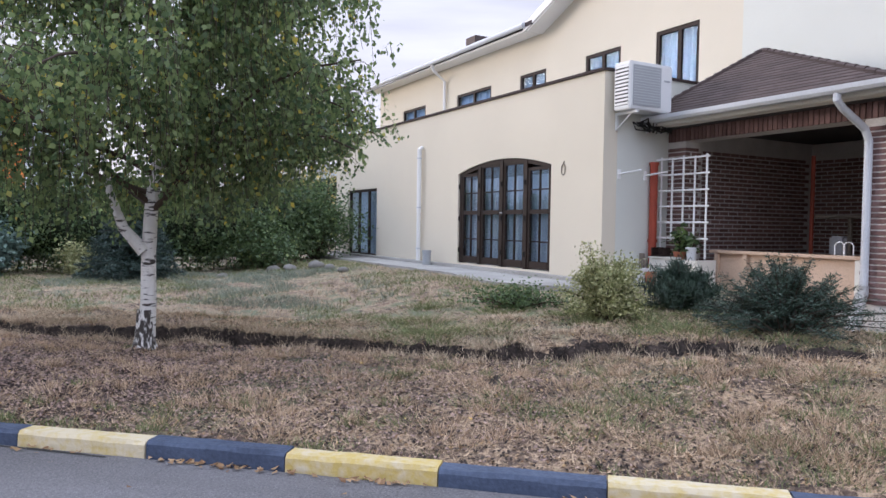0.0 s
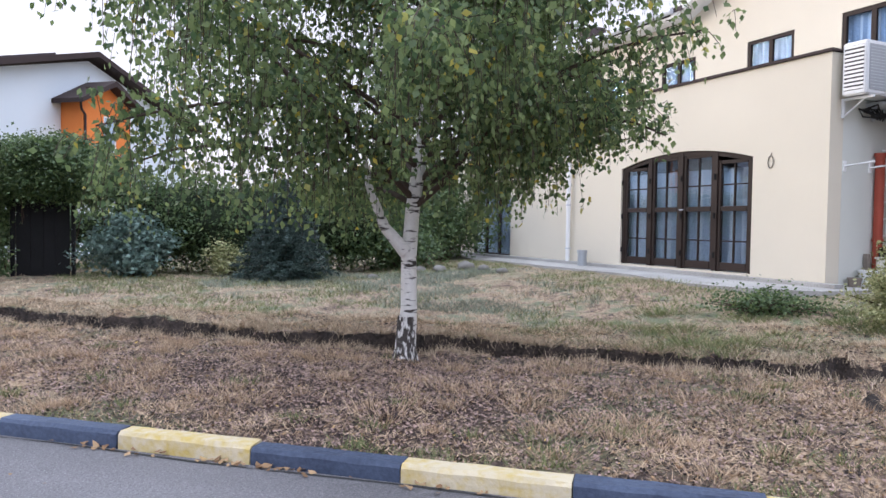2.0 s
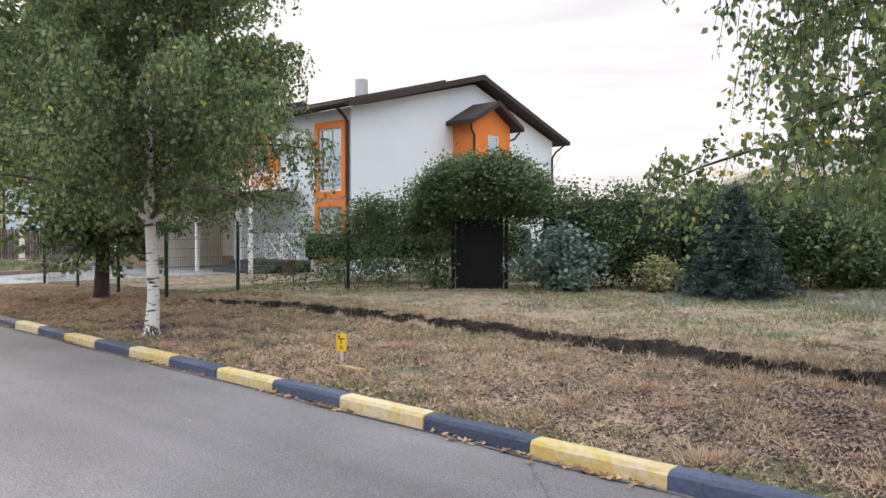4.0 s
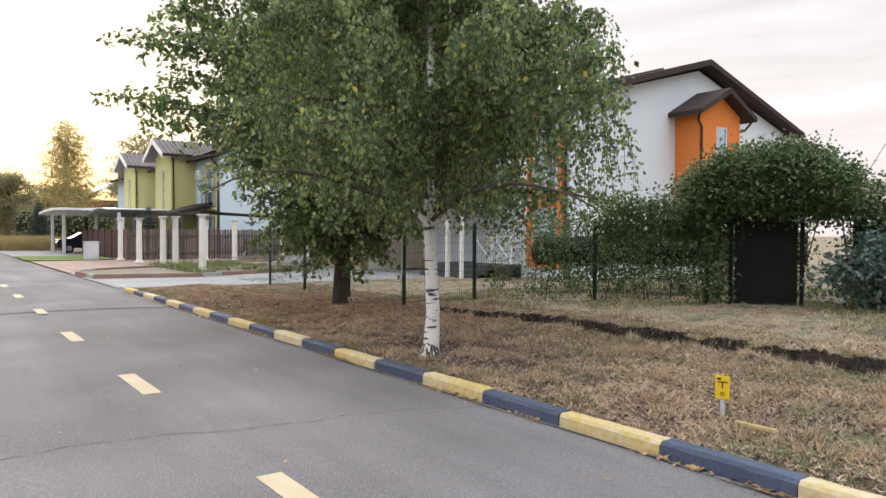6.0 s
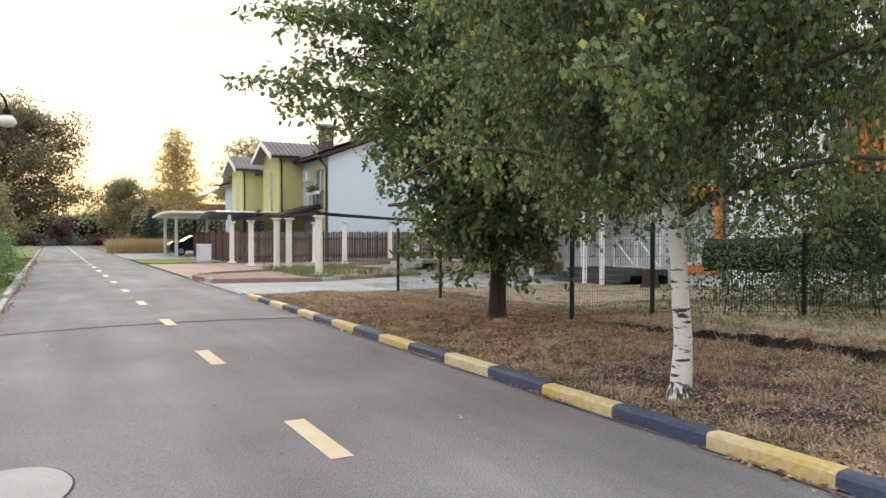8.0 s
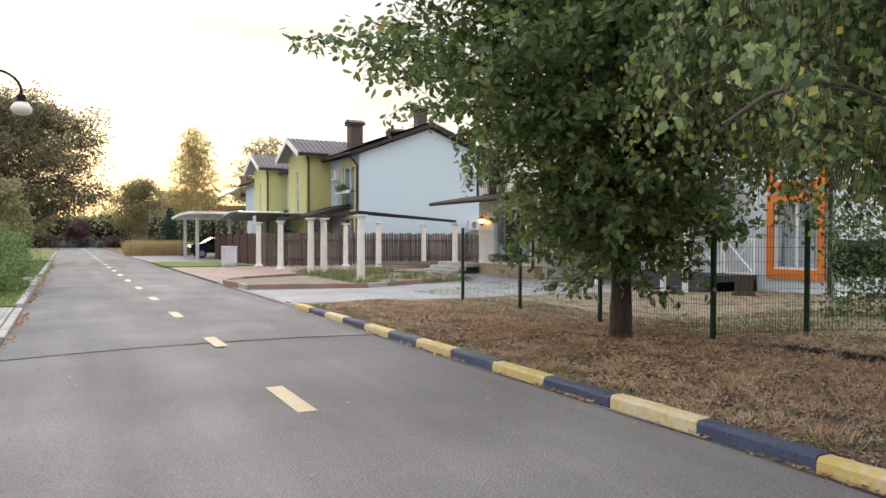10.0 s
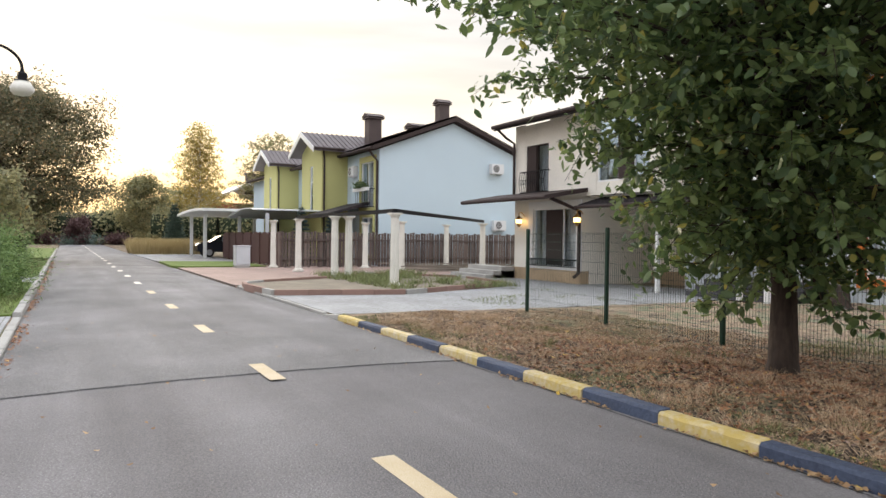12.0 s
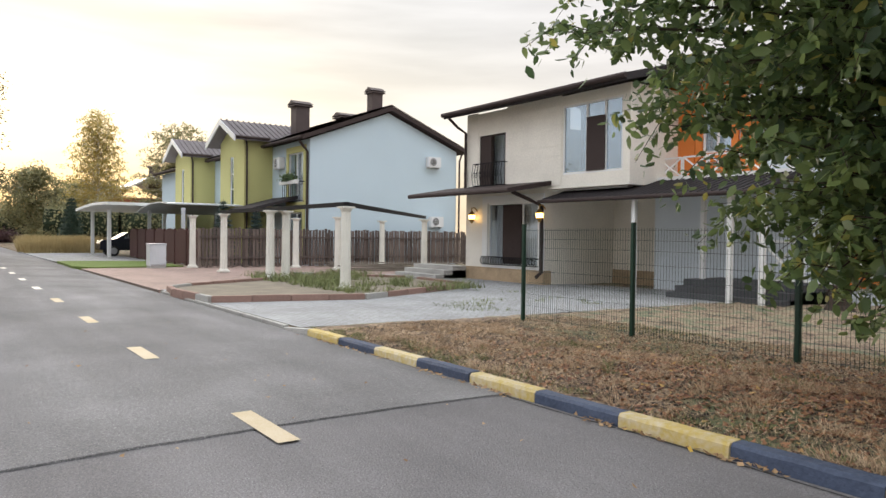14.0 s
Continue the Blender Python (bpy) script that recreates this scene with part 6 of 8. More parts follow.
col0 = column(pose(-34.6, 8.75, 0.08), 2.2)
for x, y, z in ((-39.35, 8.55, 0.08), (-39.3, 9.05, 0.08), (-44.5, 8.75, 0.08), (-48.4, 8.7, 0.08), (-44.6, 13.55, 0.08), (-47.4, 12.9, 0.05), (-48.1, 17.7, 0.05), (-43.6, 17.2, 0.05)):
    copy_thing(col0, pose(x, y, z))
for a, b in (((-34.6, 8.75), (-44.7, 8.75)), ((-34.6, 8.75), (-43.6, 17.2))):
    d_ = Vector((b[0] - a[0], b[1] - a[1]))
    bm = boxes((-0.1, -0.05, 0, d_.length + 0.1, 0.05, 0.12), bevel=0.006)
    ob = part("pergola_beam", bm, M["black_steel"])
    ob.matrix_world = pose(a[0], a[1], 2.28, 0, 0, math.degrees(math.atan2(d_.y, d_.x)))
    tagged(ob, "dark steel beam lying on the columns", "beam", "beams of the pergola")
tp = thing("timber_pile", pose(-44.5, 14.5, 0.06), "pile of grey weathered boards on the ground", "timber pile")
rt = random.Random(11)
for i in range(26):
    l_ = rt.uniform(2.5, 4.5)
    ob = part("board", boxes((0, 0, 0, l_, 0.14, 0.04)), M["timber"], tp)
    ob.matrix_parent_inverse = Matrix.Identity(4)
    ob.matrix_basis = pose(rt.uniform(-3, 1.5), rt.uniform(-1.4, 1.4), 0.04 * (i % 7), 0, 0, 75 + rt.uniform(-14, 14))

wf = thing("wooden_fence", None, "tall dark brown weathered wooden fence", "fence")
slat = part("slat", boxes((-0.012, -0.062, 0.1, 0.012, 0.062, 1.76)), M["fence_wood"], wf)
y = 8.95
i = 0
while y < 23.0:
    ob = slat if i == 0 else new("slat", slat.data)
    ob.parent = wf
    ob.location = (-48.3 + 0.012 * math.sin(i * 2.7), y, 0.03 * math.sin(i * 1.9) + 0.02 * math.sin(i * 5.3))
    if y > 17.5:
        ob.rotation_euler = (0, 0, 0)
    y += 0.158
    i += 1
for j in range(8):
    part("fence_post", boxes((-48.38, 8.9 + j * 2, 0.05, -48.3, 9.0 + j * 2, 1.62)), M["fence_wood"], wf)
for z in (0.45, 1.35):
    part("fence_rail", boxes((-48.27, 8.95, z, -48.22, 23.0, z + 0.08)), M["fence_wood"], wf)
gf_ = thing("gate_fence", None, "reddish brown panelled gate and fence with scalloped top", "gate")
for i in range(7):
    x = -49.2 - i * 2.0
    bm = bmesh.new()
    top = [(x - 1.9 * k / 8, 1.62 + 0.14 * math.sin(math.pi * k / 8)) for k in range(9)]
    prism(bm, [(x, 0.12), *top, (x - 1.9, 0.12)], "y", 9.2, 9.24)
    part("panel", bm, M["fence_red"], gf_)
    part("gate_post", boxes((x + 0.01, 9.16, 0.05, x + 0.09, 9.26, 1.75)), M["fence_red"], gf_)

cab_ = thing("utility_cabinet", pose(-48.85, 7.35, 0.07), "grey-white metal utility cabinet on a plinth", "cabinet")
part("body", boxes((-0.35, -0.32, 0.1, 0.35, 0.32, 0.98), bevel=0.02), M["gutter"], cab_)
part("plinth", boxes((-0.33, -0.3, 0, 0.33, 0.3, 0.1)), M["concrete"], cab_)
part("door", boxes((0.35, -0.28, 0.16, 0.37, 0.28, 0.92), bevel=0.006), M["gutter"], cab_)
part("lid", boxes((-0.38, -0.35, 0.98, 0.38, 0.35, 1.02), bevel=0.01), M["gutter"], cab_)

cp = thing("white_carport", None, "white curved carport on slim posts", "carport")
for x, y in ((-68.6, 8.05), (-62.7, 8.0), (-62.7, 12.5), (-68.6, 12.5)):
    part("post", boxes((x - 0.1, y - 0.1, 0.05, x + 0.1, y + 0.1, 2.85), bevel=0.015), M["white"], cp)
    bm = bmesh.new()
    tube(bm, [(x, y, 2.3), (x + 0.6, y, 2.85)], 0.05, 6)
    part("brace", bm, M["white"], cp)
bm = bmesh.new()
arc = [(-71.0 + 11.2 * t, 2.95 + 0.3 * math.sin(math.pi * (0.12 + 0.6 * t))) for t in np.linspace(0, 1, 14)]
prism(bm, [*arc, *[(x, z - 0.16) for x, z in arc[::-1]]], "y", 7.4, 13.5)
part("roof", bm, M["white"], cp)
sc = thing("grey_carport", None, "curved translucent carport roof behind the gate", "carport")
bm = bmesh.new()
arc = [(-60.5 + 6.8 * t, 2.5 + 0.6 * math.sin(math.pi * (0.1 + 0.6 * t))) for t in np.linspace(0, 1, 12)]
prism(bm, [*arc, *[(x, z - 0.06) for x, z in arc[::-1]]], "y", 9.0, 13.5)
part("roof", bm, M["gutter"], sc)
for x, y in ((-59.6, 9.5), (-53.2, 9.6), (-59.6, 13.2), (-53.2, 13.2)):
    part("post", boxes((x - 0.08, y - 0.08, 0.05, x + 0.08, y + 0.08, 2.75)), M["gutter"], sc)

car = thing("parked_car", pose(-65.8, 10.0, 0.07, 0, 0, 90), "dark parked hatchback under the white carport", "car")
bm = bmesh.new()
prof = [(-2.1, 0.35), (-2.1, 0.85), (-1.95, 0.98), (-1.2, 1.05), (-0.55, 1.45), (0.9, 1.48), (1.75, 1.05), (2.1, 0.95), (2.12, 0.35)]
prism(bm, prof, "y", -0.85, 0.85)
bmesh.ops.bevel(bm, geom=bm.edges[:], offset=0.06, segments=2, affect="EDGES")
part("body", bm, M["car"], car)
for x in (-1.35, 1.35):
    for y in (-0.82, 0.82):
        bm = bmesh.new()
        tube(bm, [(x, y - 0.1, 0.32), (x, y + 0.1, 0.32)], 0.32, 20)
        w_ = part("wheel", bm, M["tyre"], car)
        bm = bmesh.new()
        s_ = 1 if y > 0 else -1
        tube(bm, [(x, y + 0.1 * s_, 0.32), (x, y + 0.115 * s_, 0.32)], 0.2, 16)
        part("rim", bm, M["steel"], w_)
for y in (-0.856, 0.856):
    s_ = 1 if y > 0 else -1
    bm = bmesh.new()
    prism(bm, [(-1.0, 1.05), (-0.5, 1.36), (0.8, 1.38), (1.35, 1.08)], "y", min(y, y + 0.01 * s_), max(y, y + 0.01 * s_))
    part("side_window", bm, M["glass_sky"], car)
part("windscreen", boxes((-1.0, -0.7, 1.2, -0.98, 0.7, 1.21)), M["glass_sky"], car)
for y in (-0.7, 0.5):
    part("tail_light", boxes((2.11, y, 0.72, 2.14, y + 0.2, 0.88)), M["red_pipe"], car)

# ---- wire fence ----
FP = [(-27.2, 8.4), (-24.75, 8.35), (-22.25, 8.3), (-19.8, 8.25), (-19.5, 9.85), (-17.9, 11.85), (-15.6, 12.45)]
mf = thing("mesh_fence", None, "green welded wire mesh fence on steel posts", "fence")
FH = 1.62
gz_ = [float(height(x, y)) for x, y in FP]
for (x, y), g in zip(FP, gz_):
    part("post", boxes((x - 0.03, y - 0.03, g - 0.1, x + 0.03, y + 0.03, g + FH + 0.06), bevel=0.006), M["green_steel"], mf)
for (a, b), (g0, g1) in zip(zip(FP, FP[1:]), zip(gz_, gz_[1:])):
    p, q = Vector((*a, g0 + 0.04)), Vector((*b, g1 + 0.04))
    bm = bmesh.new()
    n = int((q - p).length / 0.05)
    for k in range(1, n):
        c = p.lerp(q, k / n)
        tube(bm, [c, c + Vector((0, 0, FH - 0.06))], 0.0028, 3, False)
    for z in (0.03, 0.23, 0.43, 0.63, 0.83, 1.03, 1.23, 1.38, 1.53):
        tube(bm, [p + Vector((0, 0, z)), q + Vector((0, 0, z))], 0.0032, 3, False)
    tagged(part("mesh_panel", bm, M["green_steel"], mf), kind="stuff")

# garden gate in the creeper arch
gt = thing("garden_gate", pose(-15.1, 12.55, 0.28, 0, 0, 26), "black sheet metal garden gate under a creeper arch", "gate")
part("leaf", boxes((0, 0, 0.03, 1.05, 0.03, 1.75), bevel=0.005), M["black_steel"], gt)
for x in (-0.1, 1.09):
    part("gate_post", boxes((x, -0.03, -0.2, x + 0.07, 0.05, 2.3)), M["black_steel"], gt)
part("gate_bar", boxes((-0.1, -0.02, 2.22, 1.16, 0.04, 2.3)), M["black_steel"], gt)
for x in (0.25, 0.5, 0.75):
    part("rib", boxes((x, -0.014, 0.08, x + 0.03, 0.0, 1.7)), M["black_steel"], gt)

# gas marker sign
gs = thing("gas_marker_sign", pose(-10.86, 5.58, float(height(-10.86, 5.58)) - 0.02, 0, 0, 27) @ Matrix.Diagonal((0.56, 0.7, 0.78, 1)), "small yellow gas pipeline marker plate on a post", "sign")
bm = bmesh.new()
tube(bm, [(0, 0.02, 0), (0, 0.02, 0.2)], 0.028, 10)
part("post", bm, M["gutter"], gs)
part("plate", boxes((-0.1, -0.012, 0.2, 0.1, 0.012, 0.44), (-0.012, -0.012, 0.44, 0.012, 0.012, 0.47), bevel=0.003), M["sign"], gs)
part("mark", boxes((-0.07, -0.016, 0.372, 0.07, -0.013, 0.384), (-0.008, -0.016, 0.31, 0.008, -0.013, 0.372)), M["black_steel"], gs)
part("rule", boxes((-0.07, -0.016, 0.4, -0.02, -0.013, 0.42)), M["black_steel"], gs)
fc = bpy.data.curves.new("digits", "FONT")
fc.body = "05"
fc.size, fc.align_x, fc.extrude = 0.06, "CENTER", 0.001
dg = new("digits", fc)
dg.data.materials.append(M["black_steel"])
dg.parent = gs
dg.matrix_basis = pose(0.0, -0.015, 0.235, 90)

# street lamp and left-hand fence
sl = thing("street_lamp", pose(-34.0, -1.95, 0.05), "swan-neck street lamp with an opal glass shade", "street lamp")
bm = bmesh.new()
tube(bm, [(0, 0, 0), (0, 0, 2.5), (0, 0, 5.2)], [0.08, 0.06, 0.045], 10)
tube(bm, [(0, 0.6 - 0.6 * math.cos(a), 5.2 + 0.5 * math.sin(a)) for a in np.linspace(0, math.pi, 14)], 0.032, 8)
part("pole", bm, M["black_steel"], sl)
bm = bmesh.new()
lathe(bm, [(0.035, 0.02), (0.05, -0.06), (0.1, -0.1), (0.1, -0.24), (0.17, -0.27)], (0, 1.2, 5.2), 14)
part("holder", bm, M["black_steel"], sl)
bm = bmesh.new()
lathe(bm, [(0.15, -0.27), (0.25, -0.42), (0.24, -0.5), (0.17, -0.58), (0.04, -0.61)], (0, 1.2, 5.2), 18)
part("shade", bm, M["white_old"], sl, "opal glass shade", smooth=True)
lf_ = thing("roadside_fence", None, "distant dark fence with white posts along the verge", "fence")
for i in range(9):
    x = -62 - i * 2.2
    part("panel", boxes((x, -3.0, 0.05, x - 2.0, -2.95, 1.7)), M["fence_red"] if i < 4 else M["black_steel"], lf_)
    part("post", boxes((x - 2.2, -3.1, 0.05, x - 2.0, -2.9, 1.9)), M["white_old"], lf_)
# kerb and bed at the road's end
ek = thing("kerb_end", label="low striped kerb closing the far end of the road", category="kerb", kind="structure")
for i in range(26):
    part("kerb_stone", boxes((-128.2, -9 + i, -0.05, -128, -8.02 + i, 0.16), bevel=0.01), M["kerb_b"] if i % 2 else M["concrete"], ek)

# ---- trees and plants ----


def limb_path(rng_, p, d, length, n=7, droop=0.0, wig=0.12):
    pts_ = [Vector(p)]
    d = Vector(d).normalized()
    for i in range(n):
        d = (d + Vector((rng_.gauss(0, wig), rng_.gauss(0, wig), rng_.gauss(0, wig * 0.6) - droop * (i / n)))).normalized()
        pts_.append(pts_[-1] + d * (length / n))
    return pts_


def birch(name, base, lean, tall, spread, low, seed, label, n_limbs=30, twigs=24, bias=(0, 0), whitewash=0.0, skirt=0.0, hang=(-1, 0)):
    """A weeping birch: pale forked trunk, arching limbs, hanging twigs hung with small leaves."""
    r = random.Random(seed)
    tree = thing(name, pose(*base), label, "tree")
    bm = bmesh.new()
    tp_ = []
    for i in range(13):
        t = i / 12
        tp_.append(Vector((lean[0] * t + 0.05 * math.sin(i * 1.1 + seed), lean[1] * t + 0.04 * math.sin(i * 0.9), tall * 0.9 * t)))
    tp_[0] = Vector((0, 0, -0.1))
    rad = [0.078 * (1 - i / 12) ** 0.8 + 0.01 for i in range(13)]
    rad[0] *= 1.25
    tube(bm, tp_, rad, 12)
    bmesh.ops.subdivide_edges(bm, edges=bm.edges[:], cuts=1)
    part("trunk", bm, M["bark_white"], tree, "white birch trunk with dark scars", smooth=True)
    bm = bmesh.new()
    ft = 0.16 if whitewash else 0.42
    tube(bm, [(0, 0, -0.06), (0.005, 0, 0.1), (0.01, 0, ft)], [0.16, 0.105, 0.0845], 12, False)
    part("root_flare", bm, M["bark_foot"], tree, smooth=True)
    limbs, tw, leaf_p = bmesh.new(), bmesh.new(), []
    for k in range(n_limbs):
        t = 0.25 + 0.69 * (k / n_limbs) ** 1.25
        i = min(11, int(t * 12))
        p = tp_[i].lerp(tp_[i + 1], t * 12 - i)
        a = k * 2.399 + r.uniform(-0.4, 0.4)
        reach = spread * (1.0 - 0.62 * max(0, t - 0.35) / 0.65) * r.uniform(0.75, 1.12)
        reach *= 1 + 0.3 * (bias[0] * math.cos(a) + bias[1] * math.sin(a))
        up = r.uniform(0.3, 0.75) if t < 0.5 else r.uniform(0.5, 1.0)
        path = limb_path(r, p, (math.cos(a), math.sin(a), up), reach * 1.15, 8, 0.2)
        for j, q in enumerate(path):
            q.z = max(q.z, min(p.z, low + 0.95) + 0.1 * j / 8)
        r0 = 0.03 * (1 - t) + 0.008
        tube(limbs, path, [r0 * (1 - j / 9) + 0.004 for j in range(9)], 6, False)
        full = r.choice((0.65, 0.9, 1.05, 1.25))
        for q in range(int(twigs * full)):
            s_ = r.uniform(0.12, 1.0) ** 0.8 * 8
            j = min(7, int(s_))
            c = path[j].lerp(path[j + 1], s_ - j)
            c = c + Vector((r.gauss(0, 0.14), r.gauss(0, 0.14), r.gauss(0, 0.1)))
            ln = r.uniform(0.35, 1.2) * (1.2 if t < 0.45 else 0.9) * (1.6 if r.random() < 0.07 else 1.0) * (1.12 - 0.06 * s_)
            bot = low + skirt * r.random() + 0.2 * r.random() + 0.55 * max(0, 1 - s_ / 3.2)
            rho = math.hypot(c.x, c.y)
            bot += max(0, rho - 1.0) * (0.45 - 0.42 * (c.x * hang[0] + c.y * hang[1]) / (rho + 0.01))
            ln = min(ln, max(0.15, c.z - bot))
            if bot > c.z + 0.25:
                continue
            a2 = r.uniform(0, 6.28)
            o = Vector((math.cos(a2), math.sin(a2), 0)) * r.uniform(0.08, 0.35) + Vector((math.cos(a), math.sin(a), 0)) * 0.12
            pts_ = [c, c + o * 0.5 + Vector((0, 0, 0.02)), c + o * 0.8 - Vector((0, 0, ln * 0.4)), c + o - Vector((0, 0, ln))]
            tube(tw, pts_, [0.005, 0.004, 0.003, 0.002], 3, False)
            m = int(ln / 0.02) + 7
            for e in range(m):
                f = (e + r.random()) / m * 3
                g = min(2, int(f))
                leaf_p.append(pts_[g].lerp(pts_[g + 1], f - g) + Vector((r.gauss(0, 0.045), r.gauss(0, 0.045), r.gauss(0, 0.03))))
    tagged(part("branching", limbs, M["twig"], tree, smooth=True), kind="stuff")
    tagged(part("twig_mass", tw, M["twig"], tree), kind="stuff")
    lv = leaves("foliage", leaf_p, 0.064, M["leaf_birch"], tree, 0.9, "hanging green leaves turning yellow in places", 0.72, seed)
    tagged(lv, kind="stuff")
    return tree


b1 = birch("birch_tree", (-4.62, 7.28, float(height(-4.62, 7.28))), (0.35, 0.1), 6.6, 2.95, 1.0, 21, "weeping birch with white trunk and dense green crown", 46, 70, (-0.25, -0.1), skirt=0.6)
b2 = birch("birch_tree", (-14.65, 5.32, float(height(-14.65, 5.32))), (-0.25, 0.15), 7.2, 2.6, 1.25, 8, "slim whitewashed birch with drooping green and yellowing leaves", 44, 64, (-0.15, 0.3), 1.0, skirt=0.45, hang=(-0.6, 0.7))


def side_forks(tree, items):
    bm = bmesh.new()
    for pts_, r0 in items:
        tube(bm, pts_, [r0 * (1 - 0.75 * i / (len(pts_) - 1)) for i in range(len(pts_))], 8, False)
    part("fork", bm, M["bark_white"], tree, smooth=True)


side_forks(b1, [([(0.0, 0.0, 1.05), (-0.2, -0.08, 1.3), (-0.36, -0.1, 1.7), (-0.45, -0.15, 2.3)], 0.075)])
side_forks(b2, [([(-0.02, 0, 1.6), (-0.1, -0.12, 1.75), (-0.22, -0.3, 1.95)], 0.05), ([(-0.02, 0, 1.62), (0.1, 0.2, 1.72), (0.25, 0.5, 2.1), (0.3, 0.6, 2.5)], 0.05)])


def blob_leaves(rng_, centres, radii, n, flat=0.8, shell=0.5):
    """Places in clumps: more towards each clump's outside, with ragged gaps between the clumps."""
    out = []
    per = n // len(centres)
    for c, r in zip(centres, radii):
        v = rng_.normal(size=(per, 3))
        v /= np.linalg.norm(v, axis=1)[:, None]
        d = rng_.uniform(0, 1, per) ** shell
        v *= (d * r)[:, None]
        v[:, 2] *= flat
        out.append(v + np.asarray(c))
    return np.concatenate(out)


def broad_tree(name, base, tall, trunk_h, spread, n_limbs, n_leaf, size, material, label, seed, trunk_r=0.2, low=0.9, cone=True, six=True, clump=0.42, bark="bark", rise=0.35, flat=0.7, droop=0.45):
    """A leafy tree: trunk, limbs, branchlets, and leaves in clumps round the branch ends."""
    r, rn = random.Random(seed), np.random.default_rng(seed)
    tree = thing(name, pose(*base), label, "tree")
    bm = bmesh.new()
    tp_ = [Vector((0.06 * math.sin(i + seed), 0.05 * math.sin(1.7 * i), tall * 0.92 * i / 9)) for i in range(10)]
    tp_[0] = Vector((0, 0, -0.1))
    rad = [trunk_r * (1 - 0.93 * i / 9) for i in range(10)]
    rad[0] *= 1.35
    tube(bm, tp_, rad, 12)
    bmesh.ops.subdivide_edges(bm, edges=bm.edges[:], cuts=1)
    part("trunk", bm, M[bark], tree, smooth=True)
    lb = bmesh.new()
    cen, crad = [], []
    for k in range(n_limbs):
        t = k / n_limbs
        z = trunk_h + (tall * 0.9 - trunk_h) * t
        f = z / (tall * 0.92) * 9
        i = min(8, int(f))
        p = tp_[i].lerp(tp_[i + 1], f - i)
        a = k * 2.399 + r.uniform(-0.35, 0.35)
        prof = (1 - 0.8 * t ** 1.3) if cone else math.sin(math.pi * (0.22 + 0.72 * t)) ** 0.8
        reach = spread * prof * r.uniform(0.75, 1.15)
        path = limb_path(r, p, (math.cos(a), math.sin(a), rise + 0.5 * t), reach, 6, 0.12 if cone else 0.05)
        for j, q in enumerate(path):
            q.z = max(q.z, min(p.z, low + 0.35 - base[2]) + 0.04 * j)
        r0 = trunk_r * 0.3 * (1 - 0.7 * t)
        tube(lb, path, [r0 * (1 - 0.85 * j / 6) for j in range(7)], 5, False)
        for j in range(2, 7):
            for s_ in range(2):
                c = path[j] + Vector((r.gauss(0, 0.25), r.gauss(0, 0.25), r.gauss(0, 0.16))) * (spread / 3)
                if c.z + base[2] < low:
                    c.z = low - base[2] + r.uniform(0, 0.3)
                cen.append(c)
                crad.append(clump * r.uniform(0.6, 1.3))
                tube(lb, [path[j], c], [r0 * 0.25, 0.004], 3, False)
    tagged(part("branching", lb, M[bark], tree, smooth=True), kind="stuff")
    pos = blob_leaves(rn, [tuple(c) for c in cen], crad, n_leaf, flat, 0.6)
    tagged(leaves("foliage", pos, size, material, tree, droop, "", 0.5, seed, six), kind="stuff")
    return tree


